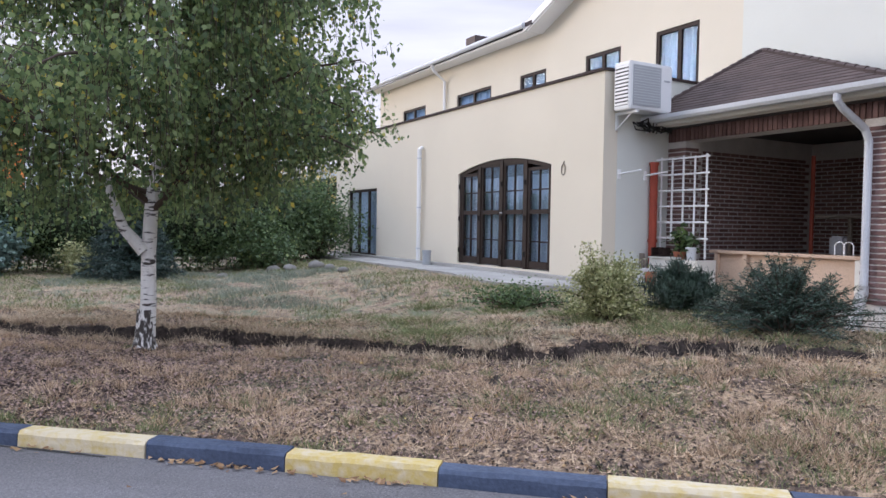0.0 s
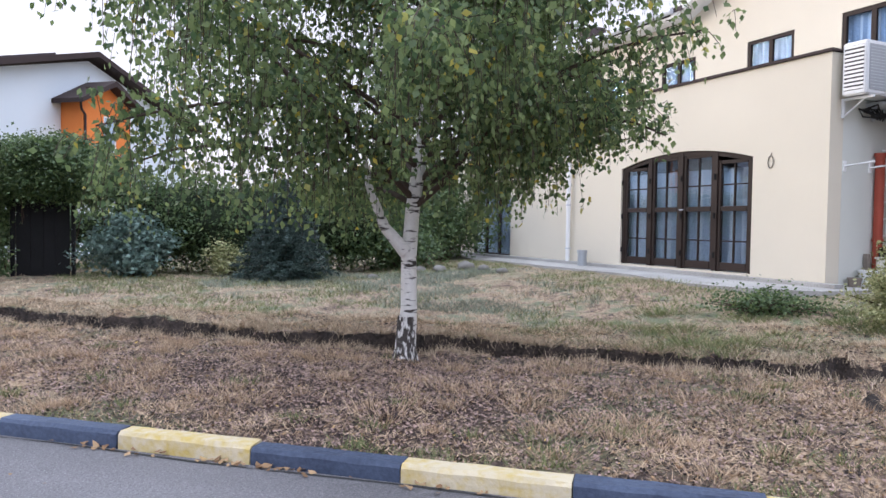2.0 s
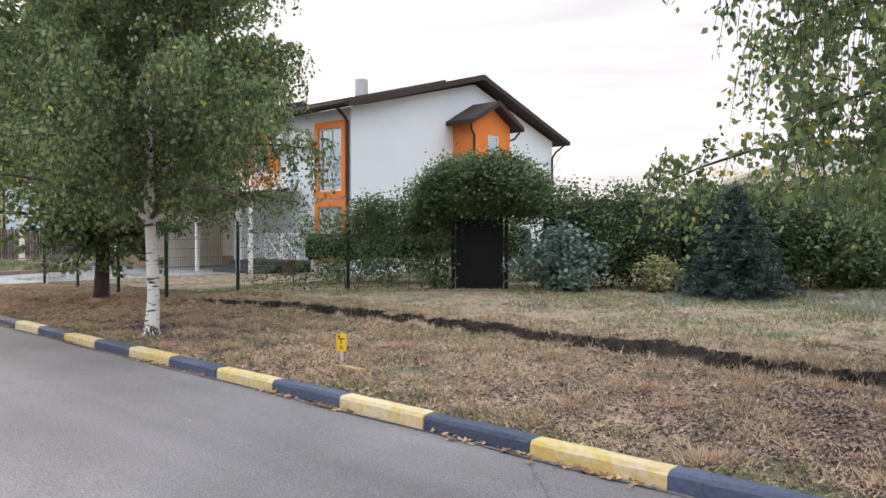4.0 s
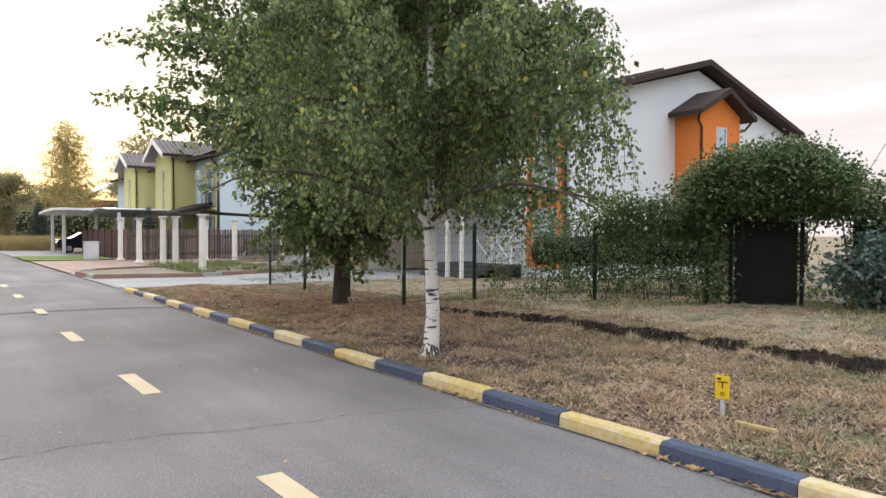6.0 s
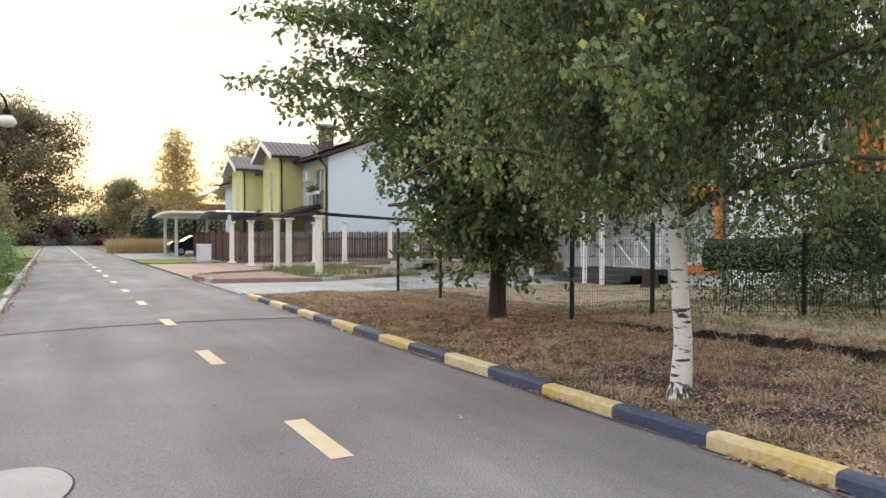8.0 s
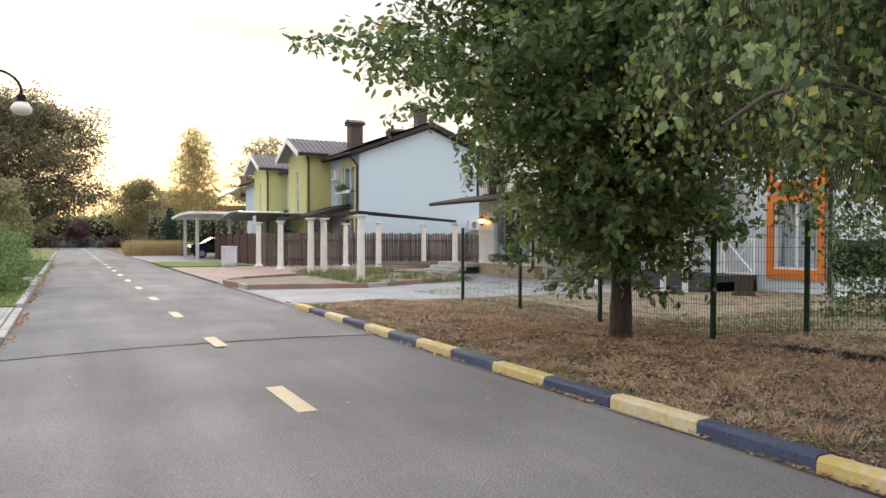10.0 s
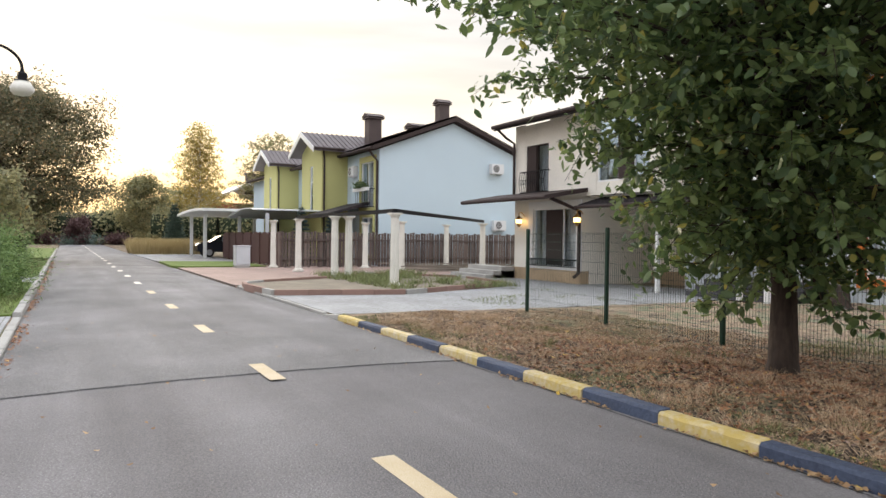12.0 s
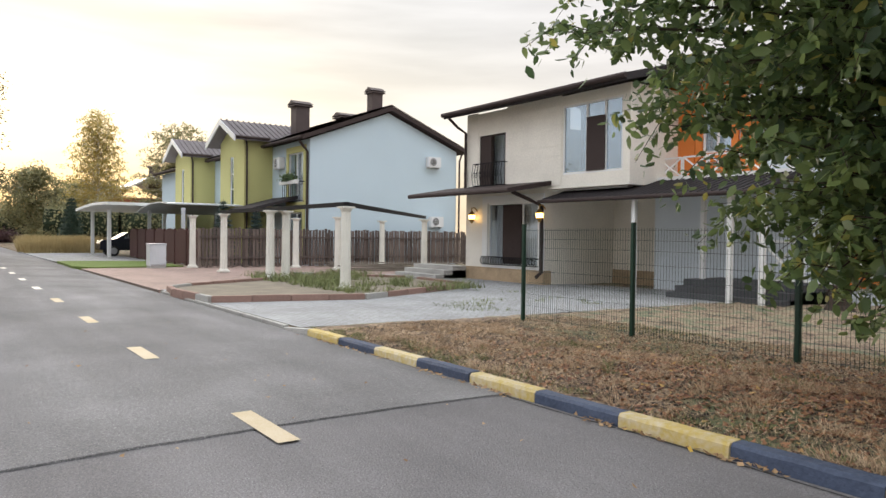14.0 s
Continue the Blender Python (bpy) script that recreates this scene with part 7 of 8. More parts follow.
def layered_tree(name, base, label, seed, limbs, env_z, env_r, leaf, material, k=1.0, trunk_r=0.15, per=6, bark="bark"):
    """A broadleaf with level boughs: the lower ones hang, the upper ones rise; large leaves in drooping sprays along the branchlets."""
    r = random.Random(seed)
    tree = thing(name, pose(*base), label, "tree")
    top, foot = env_z[-1], env_z[0]
    tp_ = [Vector((0.05 * math.sin(i + seed), 0.05 * math.sin(1.7 * i), top * 0.1 * i)) for i in range(10)]
    tp_[0] = Vector((0, 0, -0.1))
    bm = bmesh.new()
    tube(bm, [tp_[0], Vector((0, 0, 0.12)), *tp_[1:]], [trunk_r * 1.43, trunk_r * 1.07] + [trunk_r * (1 - 0.93 * i / 9) for i in range(1, 10)], 14)
    bmesh.ops.subdivide_edges(bm, edges=bm.edges[:], cuts=1)
    part("trunk", bm, M[bark], tree, smooth=True)
    lb, pos = bmesh.new(), []
    for i in range(limbs):
        u = (i + 0.5) / limbs
        ze = foot + (top - foot) * u ** 0.92 + r.uniform(-0.15, 0.15) * k
        za = min(top * 0.85, max(foot + 0.65 * k, 0.58 * ze + 0.85 * k))
        a = i * 2.399 + r.uniform(-0.3, 0.3)
        reach = float(np.interp(ze, env_z, env_r)) * r.choice((0.55, 0.8, 0.95, 1.0, 1.08)) * r.uniform(0.92, 1.06)
        out = Vector((math.cos(a), math.sin(a), 0))
        side = Vector((-out.y, out.x, 0))
        p0, p2 = Vector((0, 0, za)), out * reach + Vector((0, 0, ze))
        p1 = out * reach * 0.55 + side * r.uniform(-0.25, 0.25) + Vector((0, 0, max(za, ze) * 0.6 + min(za, ze) * 0.4 + 0.3))
        path = [p0 * (1 - t) ** 2 + p1 * 2 * t * (1 - t) + p2 * t * t for t in [j / 8 for j in range(9)]]
        r0 = trunk_r * 0.3 * (1 - 0.6 * u)
        tube(lb, path, [r0 * (1 - 0.85 * j / 8) for j in range(9)], 5, False)
        n_b = max(5, int(reach * 4.6 / k))
        for q in range(n_b + 1):
            f = min(7.999, (0.16 + 0.84 * (q + r.random() * 0.5) / n_b) * 8)
            j = int(f)
            c = path[j].lerp(path[j + 1], f - j)
            sgn = 1 if q % 2 else -1
            d = (out * r.uniform(0.35, 1.0) + side * sgn * r.uniform(0.5, 1.2)).normalized() if q < n_b else out
            ln = r.uniform(0.35, 0.85) * k
            drop = r.uniform(-0.1, 0.36) * k
            mid, end = c + d * ln * 0.5 + Vector((0, 0, 0.04)), c + d * ln - Vector((0, 0, drop))
            tube(lb, [c, mid, end], [0.008 * k, 0.006 * k, 0.003 * k], 3, False)
            nodes = int(ln / (0.105 * k)) + 1
            for e in range(nodes):
                g = (e + 0.6) / nodes * 2
                h = c.lerp(mid, g) if g < 1 else mid.lerp(end, g - 1)
                for _ in range(per):
                    pos.append(h + Vector((r.gauss(0, 0.06), r.gauss(0, 0.06), r.gauss(0, 0.075))) * k)
    tagged(part("branching", lb, M[bark], tree, smooth=True), kind="stuff")
    tagged(leaves("foliage", pos, leaf, material, tree, 0.5, "", 0.5, seed, k < 1.5, 0.5), kind="stuff")
    return tree


layered_tree("broadleaf_tree", (-20.4, 7.1, float(height(-20.4, 7.1))), "dark-trunked broadleaf tree with large deep green leaves", 3, 165, (0.7, 1.2, 1.9, 2.9, 3.8, 5.7, 7.4, 8.6), (0.5, 0.9, 1.6, 2.45, 3.55, 3.4, 2.2, 0.3), 0.132, M["leaf_maple"])
layered_tree("distant_tree", (-105, 14.3, 0), "tall slim golden birch far down the road", 31, 90, (1.0, 3.0, 6.0, 10.0, 13.0, 15.2), (2.0, 2.8, 3.0, 2.3, 1.2, 0.2), 0.26, M["leaf_yellow"], 2.0, 0.16, 5, "bark_white")
layered_tree("distant_tree", (-105, 23.2, 0), "tall haze-paled green tree behind the carport", 32, 80, (2.0, 4.0, 7.0, 10.5, 13.0, 14.6), (2.5, 4.0, 4.4, 3.6, 2.2, 0.4), 0.3, M["leaf_far"], 2.3, 0.2, 5)
broad_tree("roadside_tree", (-57, -1.9, 0.05), 8.7, 1.9, 4.5, 50, 56000, 0.165, M["leaf_russet"], "big round autumn-tinged tree beside the road", 12, 0.26, 1.5, False, False, 0.95)
broad_tree("young_tree", (-38.5, -1.7, 0.05), 3.3, 1.2, 1.2, 22, 5000, 0.14, M["leaf_far"], "young yellow-green tree on the verge", 14, 0.08, 1.0, False, False, 0.4)
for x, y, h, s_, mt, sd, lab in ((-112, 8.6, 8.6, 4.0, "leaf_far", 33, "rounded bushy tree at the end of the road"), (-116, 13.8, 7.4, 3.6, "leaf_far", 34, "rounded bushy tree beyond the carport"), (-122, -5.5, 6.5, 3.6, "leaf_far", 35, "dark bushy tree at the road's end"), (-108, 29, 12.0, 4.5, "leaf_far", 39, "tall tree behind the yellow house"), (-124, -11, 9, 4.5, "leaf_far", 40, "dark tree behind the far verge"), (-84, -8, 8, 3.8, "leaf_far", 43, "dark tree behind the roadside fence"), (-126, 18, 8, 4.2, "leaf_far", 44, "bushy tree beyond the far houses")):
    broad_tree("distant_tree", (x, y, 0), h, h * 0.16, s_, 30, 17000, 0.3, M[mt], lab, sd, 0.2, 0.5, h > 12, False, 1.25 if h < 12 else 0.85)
broad_tree("distant_tree", (-121, 1.6, 0), 3.8, 0.5, 1.8, 18, 4000, 0.3, M["leaf_red"], "dark red-leaved small tree at the road's end", 51, 0.15, 0.3, False, False, 0.8)


def shrub(name, base, size_, n, leaf, material, label, seed, droop=0.2, aspect=0.5, spiky=0.0, cat="shrub", stems=26, six=False, rag=0.0):
    """A shrub: many stems fanning out of the ground, leaves along their outer two thirds."""
    r = random.Random(seed)
    sx, sy, sz = size_
    sh_ = thing(name, pose(*base), label, cat)
    bm = bmesh.new()
    pos = []
    paths = []
    for k in range(stems):
        a, e = k * 2.399 + r.uniform(-0.3, 0.3), r.uniform(0.1, 1.0)
        e = e * r.uniform(0.8, 1.15)
        tip = Vector((sx * math.cos(a) * e, sy * math.sin(a) * e, sz * max(0.12, 1.0 - 0.78 * e * e) * r.uniform(0.7, 1.15)))
        tip = tip * r.uniform(1 - rag, 1 + rag)
        mid = tip * 0.5 + Vector((0, 0, sz * 0.12))
        path = [Vector((r.gauss(0, 0.05), r.gauss(0, 0.05), -0.05)), mid, tip]
        tube(bm, path, [0.014, 0.009, 0.003], 4, False)
        paths.append(path)
    per = n // stems
    for path in paths:
        for e in range(per):
            f = r.uniform(0.12, 1.0) ** 0.75 * 2
            g = min(1, int(f))
            c = path[g].lerp(path[g + 1], f - g)
            w_ = 0.17 * max(sx, sz) * (1 - spiky)
            pos.append(c + Vector((r.gauss(0, w_), r.gauss(0, w_), r.gauss(0, w_ * 0.7))))
    pos = [p for p in pos if p.z > 0.0]
    tagged(part("stem_growth", bm, M["twig"], sh_), kind="stuff")
    tagged(leaves("foliage", pos, leaf, material, sh_, droop, "", aspect, seed, six), kind="stuff")
    return sh_


def gh(x, y):
    return (x, y, float(height(x, y)))


shrub("golden_shrub", gh(0.3, 9.2), (0.58, 0.5, 0.72), 13000, 0.042, M["leaf_gold"], "golden variegated shrub by the terrace corner", 61, -0.4, 0.6, 0.45, stems=44, rag=0.2)
shrub("dwarf_pine", gh(1.25, 9.8), (0.74, 0.5, 0.56), 16000, 0.085, M["needle"], "low dark green dwarf pine in front of the planter", 62, -0.7, 0.14, 0.66, stems=50, rag=0.2)
shrub("juniper_bush", gh(2.15, 8.5), (1.0, 0.75, 0.7), 30000, 0.05, M["needle"], "wide spreading dark juniper bush", 63, -0.2, 0.2, 0.86, stems=180, rag=0.26)
shrub("creeping_cover", gh(-0.9, 10.3), (1.0, 0.5, 0.22), 3000, 0.05, M["leaf_ivy"], "low creeping green ground cover by the slab", 64, 0.2, 0.6, 0.2, stems=40)
shrub("silver_shrub", gh(-12.75, 13.2), (1.15, 0.8, 1.3), 6500, 0.12, M["leaf_silver"], "silvery green broad-leaved shrub by the gate", 65, 0.3, 0.55, 0.2, stems=34)
shrub("yellow_shrub", gh(-11.0, 14.0), (0.6, 0.6, 0.75), 2500, 0.08, M["leaf_gold"], "small yellow-green shrub by the hedge", 66, 0.2, 0.5, 0.2)
shrub("dark_shrub", gh(-8.0, 16.6), (1.2, 1.0, 1.4), 7000, 0.09, M["leaf_ivy"], "dark green shrub at the house corner", 67, 0.3, 0.6, 0.2, stems=34)
shrub("dark_shrub", gh(-7.6, 19.2), (1.4, 1.2, 2.3), 9000, 0.1, M["leaf_ivy"], "tall dark green shrub beside the cream house", 68, 0.3, 0.6, 0.2, stems=40)
shrub("verge_juniper", (-34.9, -1.45, 0.1), (3.2, 0.9, 1.45), 22000, 0.12, M["juniper"], "spreading green juniper on the verge", 69, -0.2, 0.15, 0.4, stems=90)
shrub("red_bush", (-124, -2.5, 0), (3.0, 3.0, 1.6), 3000, 0.3, M["leaf_red"], "low reddish bush at the road's end", 70, 0.1, 0.5)
shrub("red_bush", (-123, 6.5, 0), (2.6, 3.2, 1.4), 3000, 0.3, M["leaf_red"], "low dark red bush at the road's end", 71, 0.1, 0.5)
shrub("round_bush", (-122, -5.0, 0), (1.6, 1.6, 2.4), 3000, 0.25, M["leaf_ivy"], "clipped green conical bush at the road's end", 72, 0.1, 0.5)
shrub("grey_bush", (-122, 2.0, 0), (3.2, 3.4, 1.3), 3500, 0.28, M["leaf_silver"], "grey-green juniper bed at the road's end", 73, 0.0, 0.4)
shrub("potted_plant", tuple(HOUSE @ Vector((0.62, 1.2, 1.18))), (0.16, 0.16, 0.5), 160, 0.14, M["leaf_maple"], "leafy potted plant on the planter box", 74, 0.3, 0.5, 0.3, "potted plant", 9)
shrub("potted_plant", tuple(HOUSE @ Vector((0.9, 1.2, 1.24))), (0.1, 0.1, 0.3), 60, 0.12, M["leaf_ivy"], "small potted plant on the planter box", 75, 0.3, 0.5, 0.3, "potted plant", 7)


shrub("balcony_flowers", (-50.4, YY - 0.41, 4.1), (1.0, 0.15, 0.3), 700, 0.12, M["leaf_ivy"], "green trailing flowers in the balcony box", 76, 0.4, 0.6, 0.3, "flowers", 30)


def conifer(name, base, tall, wide, n, material, label, seed, needle=0.07, droop=0.1):
    """A spruce: whorls of boughs that get shorter upwards, set with short needled shoots."""
    r = random.Random(seed)
    c = thing(name, pose(*base), label, "tree")
    bm = bmesh.new()
    tube(bm, [(0, 0, -0.05), (0, 0, tall)], [0.07, 0.008], 8)
    part("trunk", bm, M["bark"], c)
    bo = bmesh.new()
    pos = []
    whorls = 15
    for w_ in range(whorls):
        z = 0.12 + (tall - 0.15) * w_ / whorls
        L = wide * (1 - w_ / whorls) ** 0.85 + 0.05
        nb = 11 if w_ < 14 else 7
        for k in range(nb):
            a = k * 6.283 / nb + w_ * 0.7 + r.uniform(-0.15, 0.15)
            d_ = Vector((math.cos(a), math.sin(a), 0))
            l_ = L * r.uniform(0.8, 1.12)
            path = [Vector((0, 0, z)), d_ * l_ * 0.5 + Vector((0, 0, z - 0.02 * l_)), d_ * l_ + Vector((0, 0, z - 0.12 * l_ + 0.03))]
            tube(bo, path, [0.012, 0.008, 0.003], 3, False)
            m = max(6, int(n * l_ / (wide * whorls * 5)))
            for e in range(m):
                f = r.uniform(0.15, 1) * 2
                g = min(1, int(f))
                q = path[g].lerp(path[g + 1], f - g)
                side = Vector((-d_.y, d_.x, 0)) * r.gauss(0, 0.09 * (1.2 - f / 2.2)) * (l_ / 0.6)
                pos.append(q + side + Vector((0, 0, r.gauss(0, 0.025))))
    part("boughs", bo, M["bark"], c)
    tagged(leaves("needles", pos, needle, material, c, droop, "", 0.22, seed), kind="stuff")
    return c


conifer("blue_spruce", gh(-9.45, 13.7), 2.15, 1.05, 26000, M["needle_blue"], "small dense blue-green spruce before the hedge", 81, 0.085)
conifer("dark_conifer", (-50.3, 10.6, 0.05), 3.1, 0.75, 9000, M["needle_blue"], "dark conifer behind the wooden fence", 82, 0.12)
conifer("dark_conifer", (-49.6, 11.9, 0.05), 2.8, 0.6, 7000, M["needle_blue"], "dark conifer beside the yellow bay", 83, 0.12)
conifer("green_cypress", (-85, 9.0, 0.05), 4.5, 1.3, 9000, M["needle"], "dense green cypress beyond the carport", 84, 0.25)


def hedge(name, line, wide, tall, n, leaf, material, label, seed, low=0.0, core=0.0, dome=False):
    """A hedge along a line: stems, leaves thick on its ragged outside, and optionally a dark core that blocks light."""
    rn = np.random.default_rng(seed)
    r = random.Random(seed)
    h_ = thing(name, None, label, "hedge" if "hedge" in name else "creeper" if "creeper" in name else "shrubs" if "shrub" in name else "trees")
    segs = [(Vector(a), Vector(b)) for a, b in zip(line, line[1:])]
    lens = [(b - a).length for a, b in segs]
    bm = bmesh.new()
    for (a, b), L in zip(segs, lens):
        for k in range(int(L * (5 if n > 12000 else 1.3))):
            p = a.lerp(b, r.random())
            g = float(height(p.x, p.y))
            tube(bm, [(p.x, p.y, g - 0.05), (p.x + r.gauss(0, 0.2), p.y + r.gauss(0, 0.15), g + tall * 0.55), (p.x + r.gauss(0, 0.35), p.y + r.gauss(0, 0.25), g + tall * r.uniform(0.75, 0.98))], [0.014, 0.01, 0.004], 4, False)
    tagged(part("stem_growth", bm, M["twig"], h_), kind="stuff")
    out = []
    done = 0.0
    tot = sum(lens)
    # solid filler among the leaves, added to stop light passing through
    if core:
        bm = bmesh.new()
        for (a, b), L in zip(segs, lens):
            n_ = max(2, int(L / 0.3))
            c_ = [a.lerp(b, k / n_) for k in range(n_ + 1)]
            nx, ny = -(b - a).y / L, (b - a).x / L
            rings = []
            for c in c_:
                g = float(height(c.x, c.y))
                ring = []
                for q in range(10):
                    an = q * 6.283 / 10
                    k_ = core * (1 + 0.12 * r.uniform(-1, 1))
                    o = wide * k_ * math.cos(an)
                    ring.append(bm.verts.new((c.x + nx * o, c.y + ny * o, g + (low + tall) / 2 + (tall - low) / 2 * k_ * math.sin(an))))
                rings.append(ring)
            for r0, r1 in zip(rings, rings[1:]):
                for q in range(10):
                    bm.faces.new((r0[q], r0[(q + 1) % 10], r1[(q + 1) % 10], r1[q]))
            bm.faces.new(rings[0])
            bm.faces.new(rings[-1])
        part("light_block_core", bm, M["core_green"], h_)
    for (a, b), L in zip(segs, lens):
        m = int(n * L / tot)
        t = rn.uniform(0, 1, m)
        nx, ny = -(b - a).y / L, (b - a).x / L
        px, py = a.x + (b.x - a.x) * t, a.y + (b.y - a.y) * t
        ang = rn.uniform(0, 2 * np.pi, m)
        rad = rn.uniform(0, 1, m) ** 0.45
        w_ = wide * (1 + 0.2 * np.sin(t * L * 2.1 + seed) + 0.12 * np.sin(t * L * 5.7)) * rad * np.cos(ang)
        sq = np.sign(np.sin(ang)) * np.abs(np.sin(ang)) ** 0.8
        top_ = (tall - low) / 2 * (1 + 0.07 * np.sin(t * L * 1.7) + 0.06 * np.sin(t * L * 4.3))
        if dome:
            s_all = (done + t * L) / tot
            top_ = top_ * (0.62 + 0.38 * np.sin(np.pi * s_all))
        z = low + top_ + top_ * sq * rad + rn.normal(0, 0.05, m)
        done += L
        out.append(np.stack([px + nx * w_, py + ny * w_, z + height(px, py)], 1))
    pos = np.concatenate(out)
    # shoots: most leaves gather round a few hundred of the places
    heads = pos[rn.permutation(len(pos))[:max(8, len(pos) // 45)]]
    gather = rn.uniform(0, 1, len(pos)) < 0.72
    spread_ = leaf * 1.7
    pos[gather] = heads[rn.integers(0, len(heads), int(gather.sum()))] + rn.normal(0, 1, (int(gather.sum()), 3)) * (spread_, spread_, spread_ * 0.8)
    tagged(leaves("foliage", pos, leaf, material, h_, 0.5, "", 0.65, seed, False, 0.5), kind="stuff")
    return h_


hedge("creeper_hedge", [(-17.9, 12.0), (-16.4, 12.35), (-15.1, 12.8)], 0.36, 2.2, 8000, 0.08, M["leaf_ivy"], "leafy creeper hanging over the wire fence", 91, 1.25)
hedge("creeper_arch", [(-16.0, 12.4), (-14.6, 12.9), (-13.3, 13.4)], 0.85, 2.95, 36000, 0.078, M["leaf_ivy"], "domed creeper grown over the gate arch", 92, 1.6, 0.0, True)
hedge("trailing_creeper", [(-15.7, 12.35), (-15.25, 12.5)], 0.3, 1.9, 1500, 0.1, M["leaf_ivy"], "creeper trailing beside the gate", 95, 0.05)
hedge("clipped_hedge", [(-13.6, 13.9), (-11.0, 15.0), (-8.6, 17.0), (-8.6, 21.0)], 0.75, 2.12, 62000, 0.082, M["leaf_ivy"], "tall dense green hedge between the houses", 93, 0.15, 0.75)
hedge("fence_creeper", [(-19.5, 10.05), (-17.9, 11.95), (-15.7, 12.55)], 0.24, 1.75, 5200, 0.065, M["leaf_ivy"], "thin creeper straggling on the wire fence", 94, 0.0)
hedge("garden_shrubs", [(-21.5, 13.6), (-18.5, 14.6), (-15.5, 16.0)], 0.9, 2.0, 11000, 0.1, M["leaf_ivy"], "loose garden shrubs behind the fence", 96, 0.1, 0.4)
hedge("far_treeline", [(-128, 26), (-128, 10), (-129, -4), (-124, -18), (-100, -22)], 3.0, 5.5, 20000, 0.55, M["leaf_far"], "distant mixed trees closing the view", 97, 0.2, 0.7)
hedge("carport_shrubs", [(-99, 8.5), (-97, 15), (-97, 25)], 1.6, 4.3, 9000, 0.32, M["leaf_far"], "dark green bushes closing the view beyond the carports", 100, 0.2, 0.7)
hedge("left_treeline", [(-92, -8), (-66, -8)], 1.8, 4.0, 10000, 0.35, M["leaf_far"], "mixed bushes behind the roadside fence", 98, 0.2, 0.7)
hedge("yellow_treeline", [(-22, 47), (-8, 42), (2, 40)], 1.6, 5.4, 12000, 0.22, M["leaf_yellow"], "yellowing treetops beyond the hedge", 99, 0.5, 0.6)

# ---- grass, litter ----
rg = np.random.default_rng(77)


def blades(name, n, area, h0, h1, wid, material, label, keep, seed, ground_z=None, lean=0.6):
    r = np.random.default_rng(seed)
    x, y = r.uniform(area[0], area[1], n), r.uniform(area[2], area[3], n)
    k = keep(x, y, r)
    x, y = x[k], y[k]
    z = height(x, y) if ground_z is None else np.full(len(x), ground_z)
    a, h = r.uniform(0, 6.283, len(x)), r.uniform(h0, h1, len(x))
    dx, dy = r.normal(0, lean, len(x)) * h, r.normal(0, lean, len(x)) * h
    c, s_ = np.cos(a) * wid, np.sin(a) * wid
    v = np.stack([np.stack([x - c, y - s_, z - 0.004], 1), np.stack([x + c, y + s_, z - 0.004], 1), np.stack([x + dx, y + dy, z + h], 1)], 1).reshape(-1, 3)
    ob = raw(name, v, np.arange(len(v)).reshape(-1, 3), material)
    return tagged(ob, label, "grass", kind="stuff")


def patch_noise(x, y, f, s_=0.0):
    return 0.5 + 0.25 * (wob(x, y, f, s_) + wob(x, y, f * 2.3, s_ + 4)) + 0.2 * wob(x, y, f * 5.1, s_ + 1)


def litter_zone(x, y):
    return np.exp(-((x + 4.4) ** 2 / 7.0 + (y - 6.3) ** 2 / 2.2)) + np.exp(-((x + 14.6) ** 2 / 3.0 + (y - 5.6) ** 2 / 0.8)) + np.exp(-((x + 20.4) ** 2 / 2.0 + (y - 7.0) ** 2 / 1.0))


def on_lawn(x, y):
    return (trench_depth(x, y)[0] < 0.02) & ~((x < -27.6) & (y > 3))


def house_v(x, y):
    return (x - 0.252) * 0.7474 + (y - 12.589) * 0.6644


blades("dry_grass", 560000, (-28, 4.5, 4.72, 9.6), 0.012, 0.05, 0.0032, M["dry"], "short dry straw-coloured grass", lambda x, y, r: on_lawn(x, y) & (r.uniform(0, 1, len(x)) < 0.1 + 1.3 * np.clip(patch_noise(x, y, 0.9) - 0.2, 0, 1) * np.clip(0.5 + 3.2 * (patch_noise(x, y, 5.3, 2) - 0.47), 0.03, 1.4)) & (r.uniform(0, 1, len(x)) > 0.85 * litter_zone(x, y)), 101, lean=1.2)
blades("dry_grass", 170000, (-22, 4.5, 8.3, 17), 0.015, 0.06, 0.005, M["straw_pale"], "short dry straw-coloured grass", lambda x, y, r: on_lawn(x, y) & (house_v(x, y) < -1.3) & (r.uniform(0, 1, len(x)) < np.clip(1.7 * patch_noise(x, y, 0.9, 3) * patch_noise(x, y, 4.1, 6) + 2.0 * (patch_noise(x, y, 4.1, 6) - 0.5), 0.04, 1)), 102, lean=0.9)
blades("green_grass", 170000, (-28, 4.5, 4.72, 9.6), 0.015, 0.06, 0.0035, M["green"], "patches of short green grass", lambda x, y, r: on_lawn(x, y) & (patch_noise(x, y, 0.75, 7) + 0.12 * np.sin(x * 0.5 + 2) + 0.1 * ss(-2, 2, x) > 0.6 + 0.25 * r.uniform(0, 1, len(x)) + 0.6 * litter_zone(x, y)), 103)
blades("green_grass", 110000, (-22, 4.5, 9.2, 18), 0.025, 0.09, 0.006, M["green"], "patches of short green grass", lambda x, y, r: (house_v(x, y) < -1.3) & (patch_noise(x, y, 0.6, 9) + 0.09 * (y - 10) * 0.5 > 0.5 + 0.3 * r.uniform(0, 1, len(x))), 104)
blades("kerb_grass", 12000, (-28.2, 4.0, 4.71, 4.9), 0.02, 0.06, 0.004, M["green"], "grass fringe along the kerb", lambda x, y, r: patch_noise(x, y, 1.3, 2) > 0.45 + 0.3 * r.uniform(0, 1, len(x)), 105)
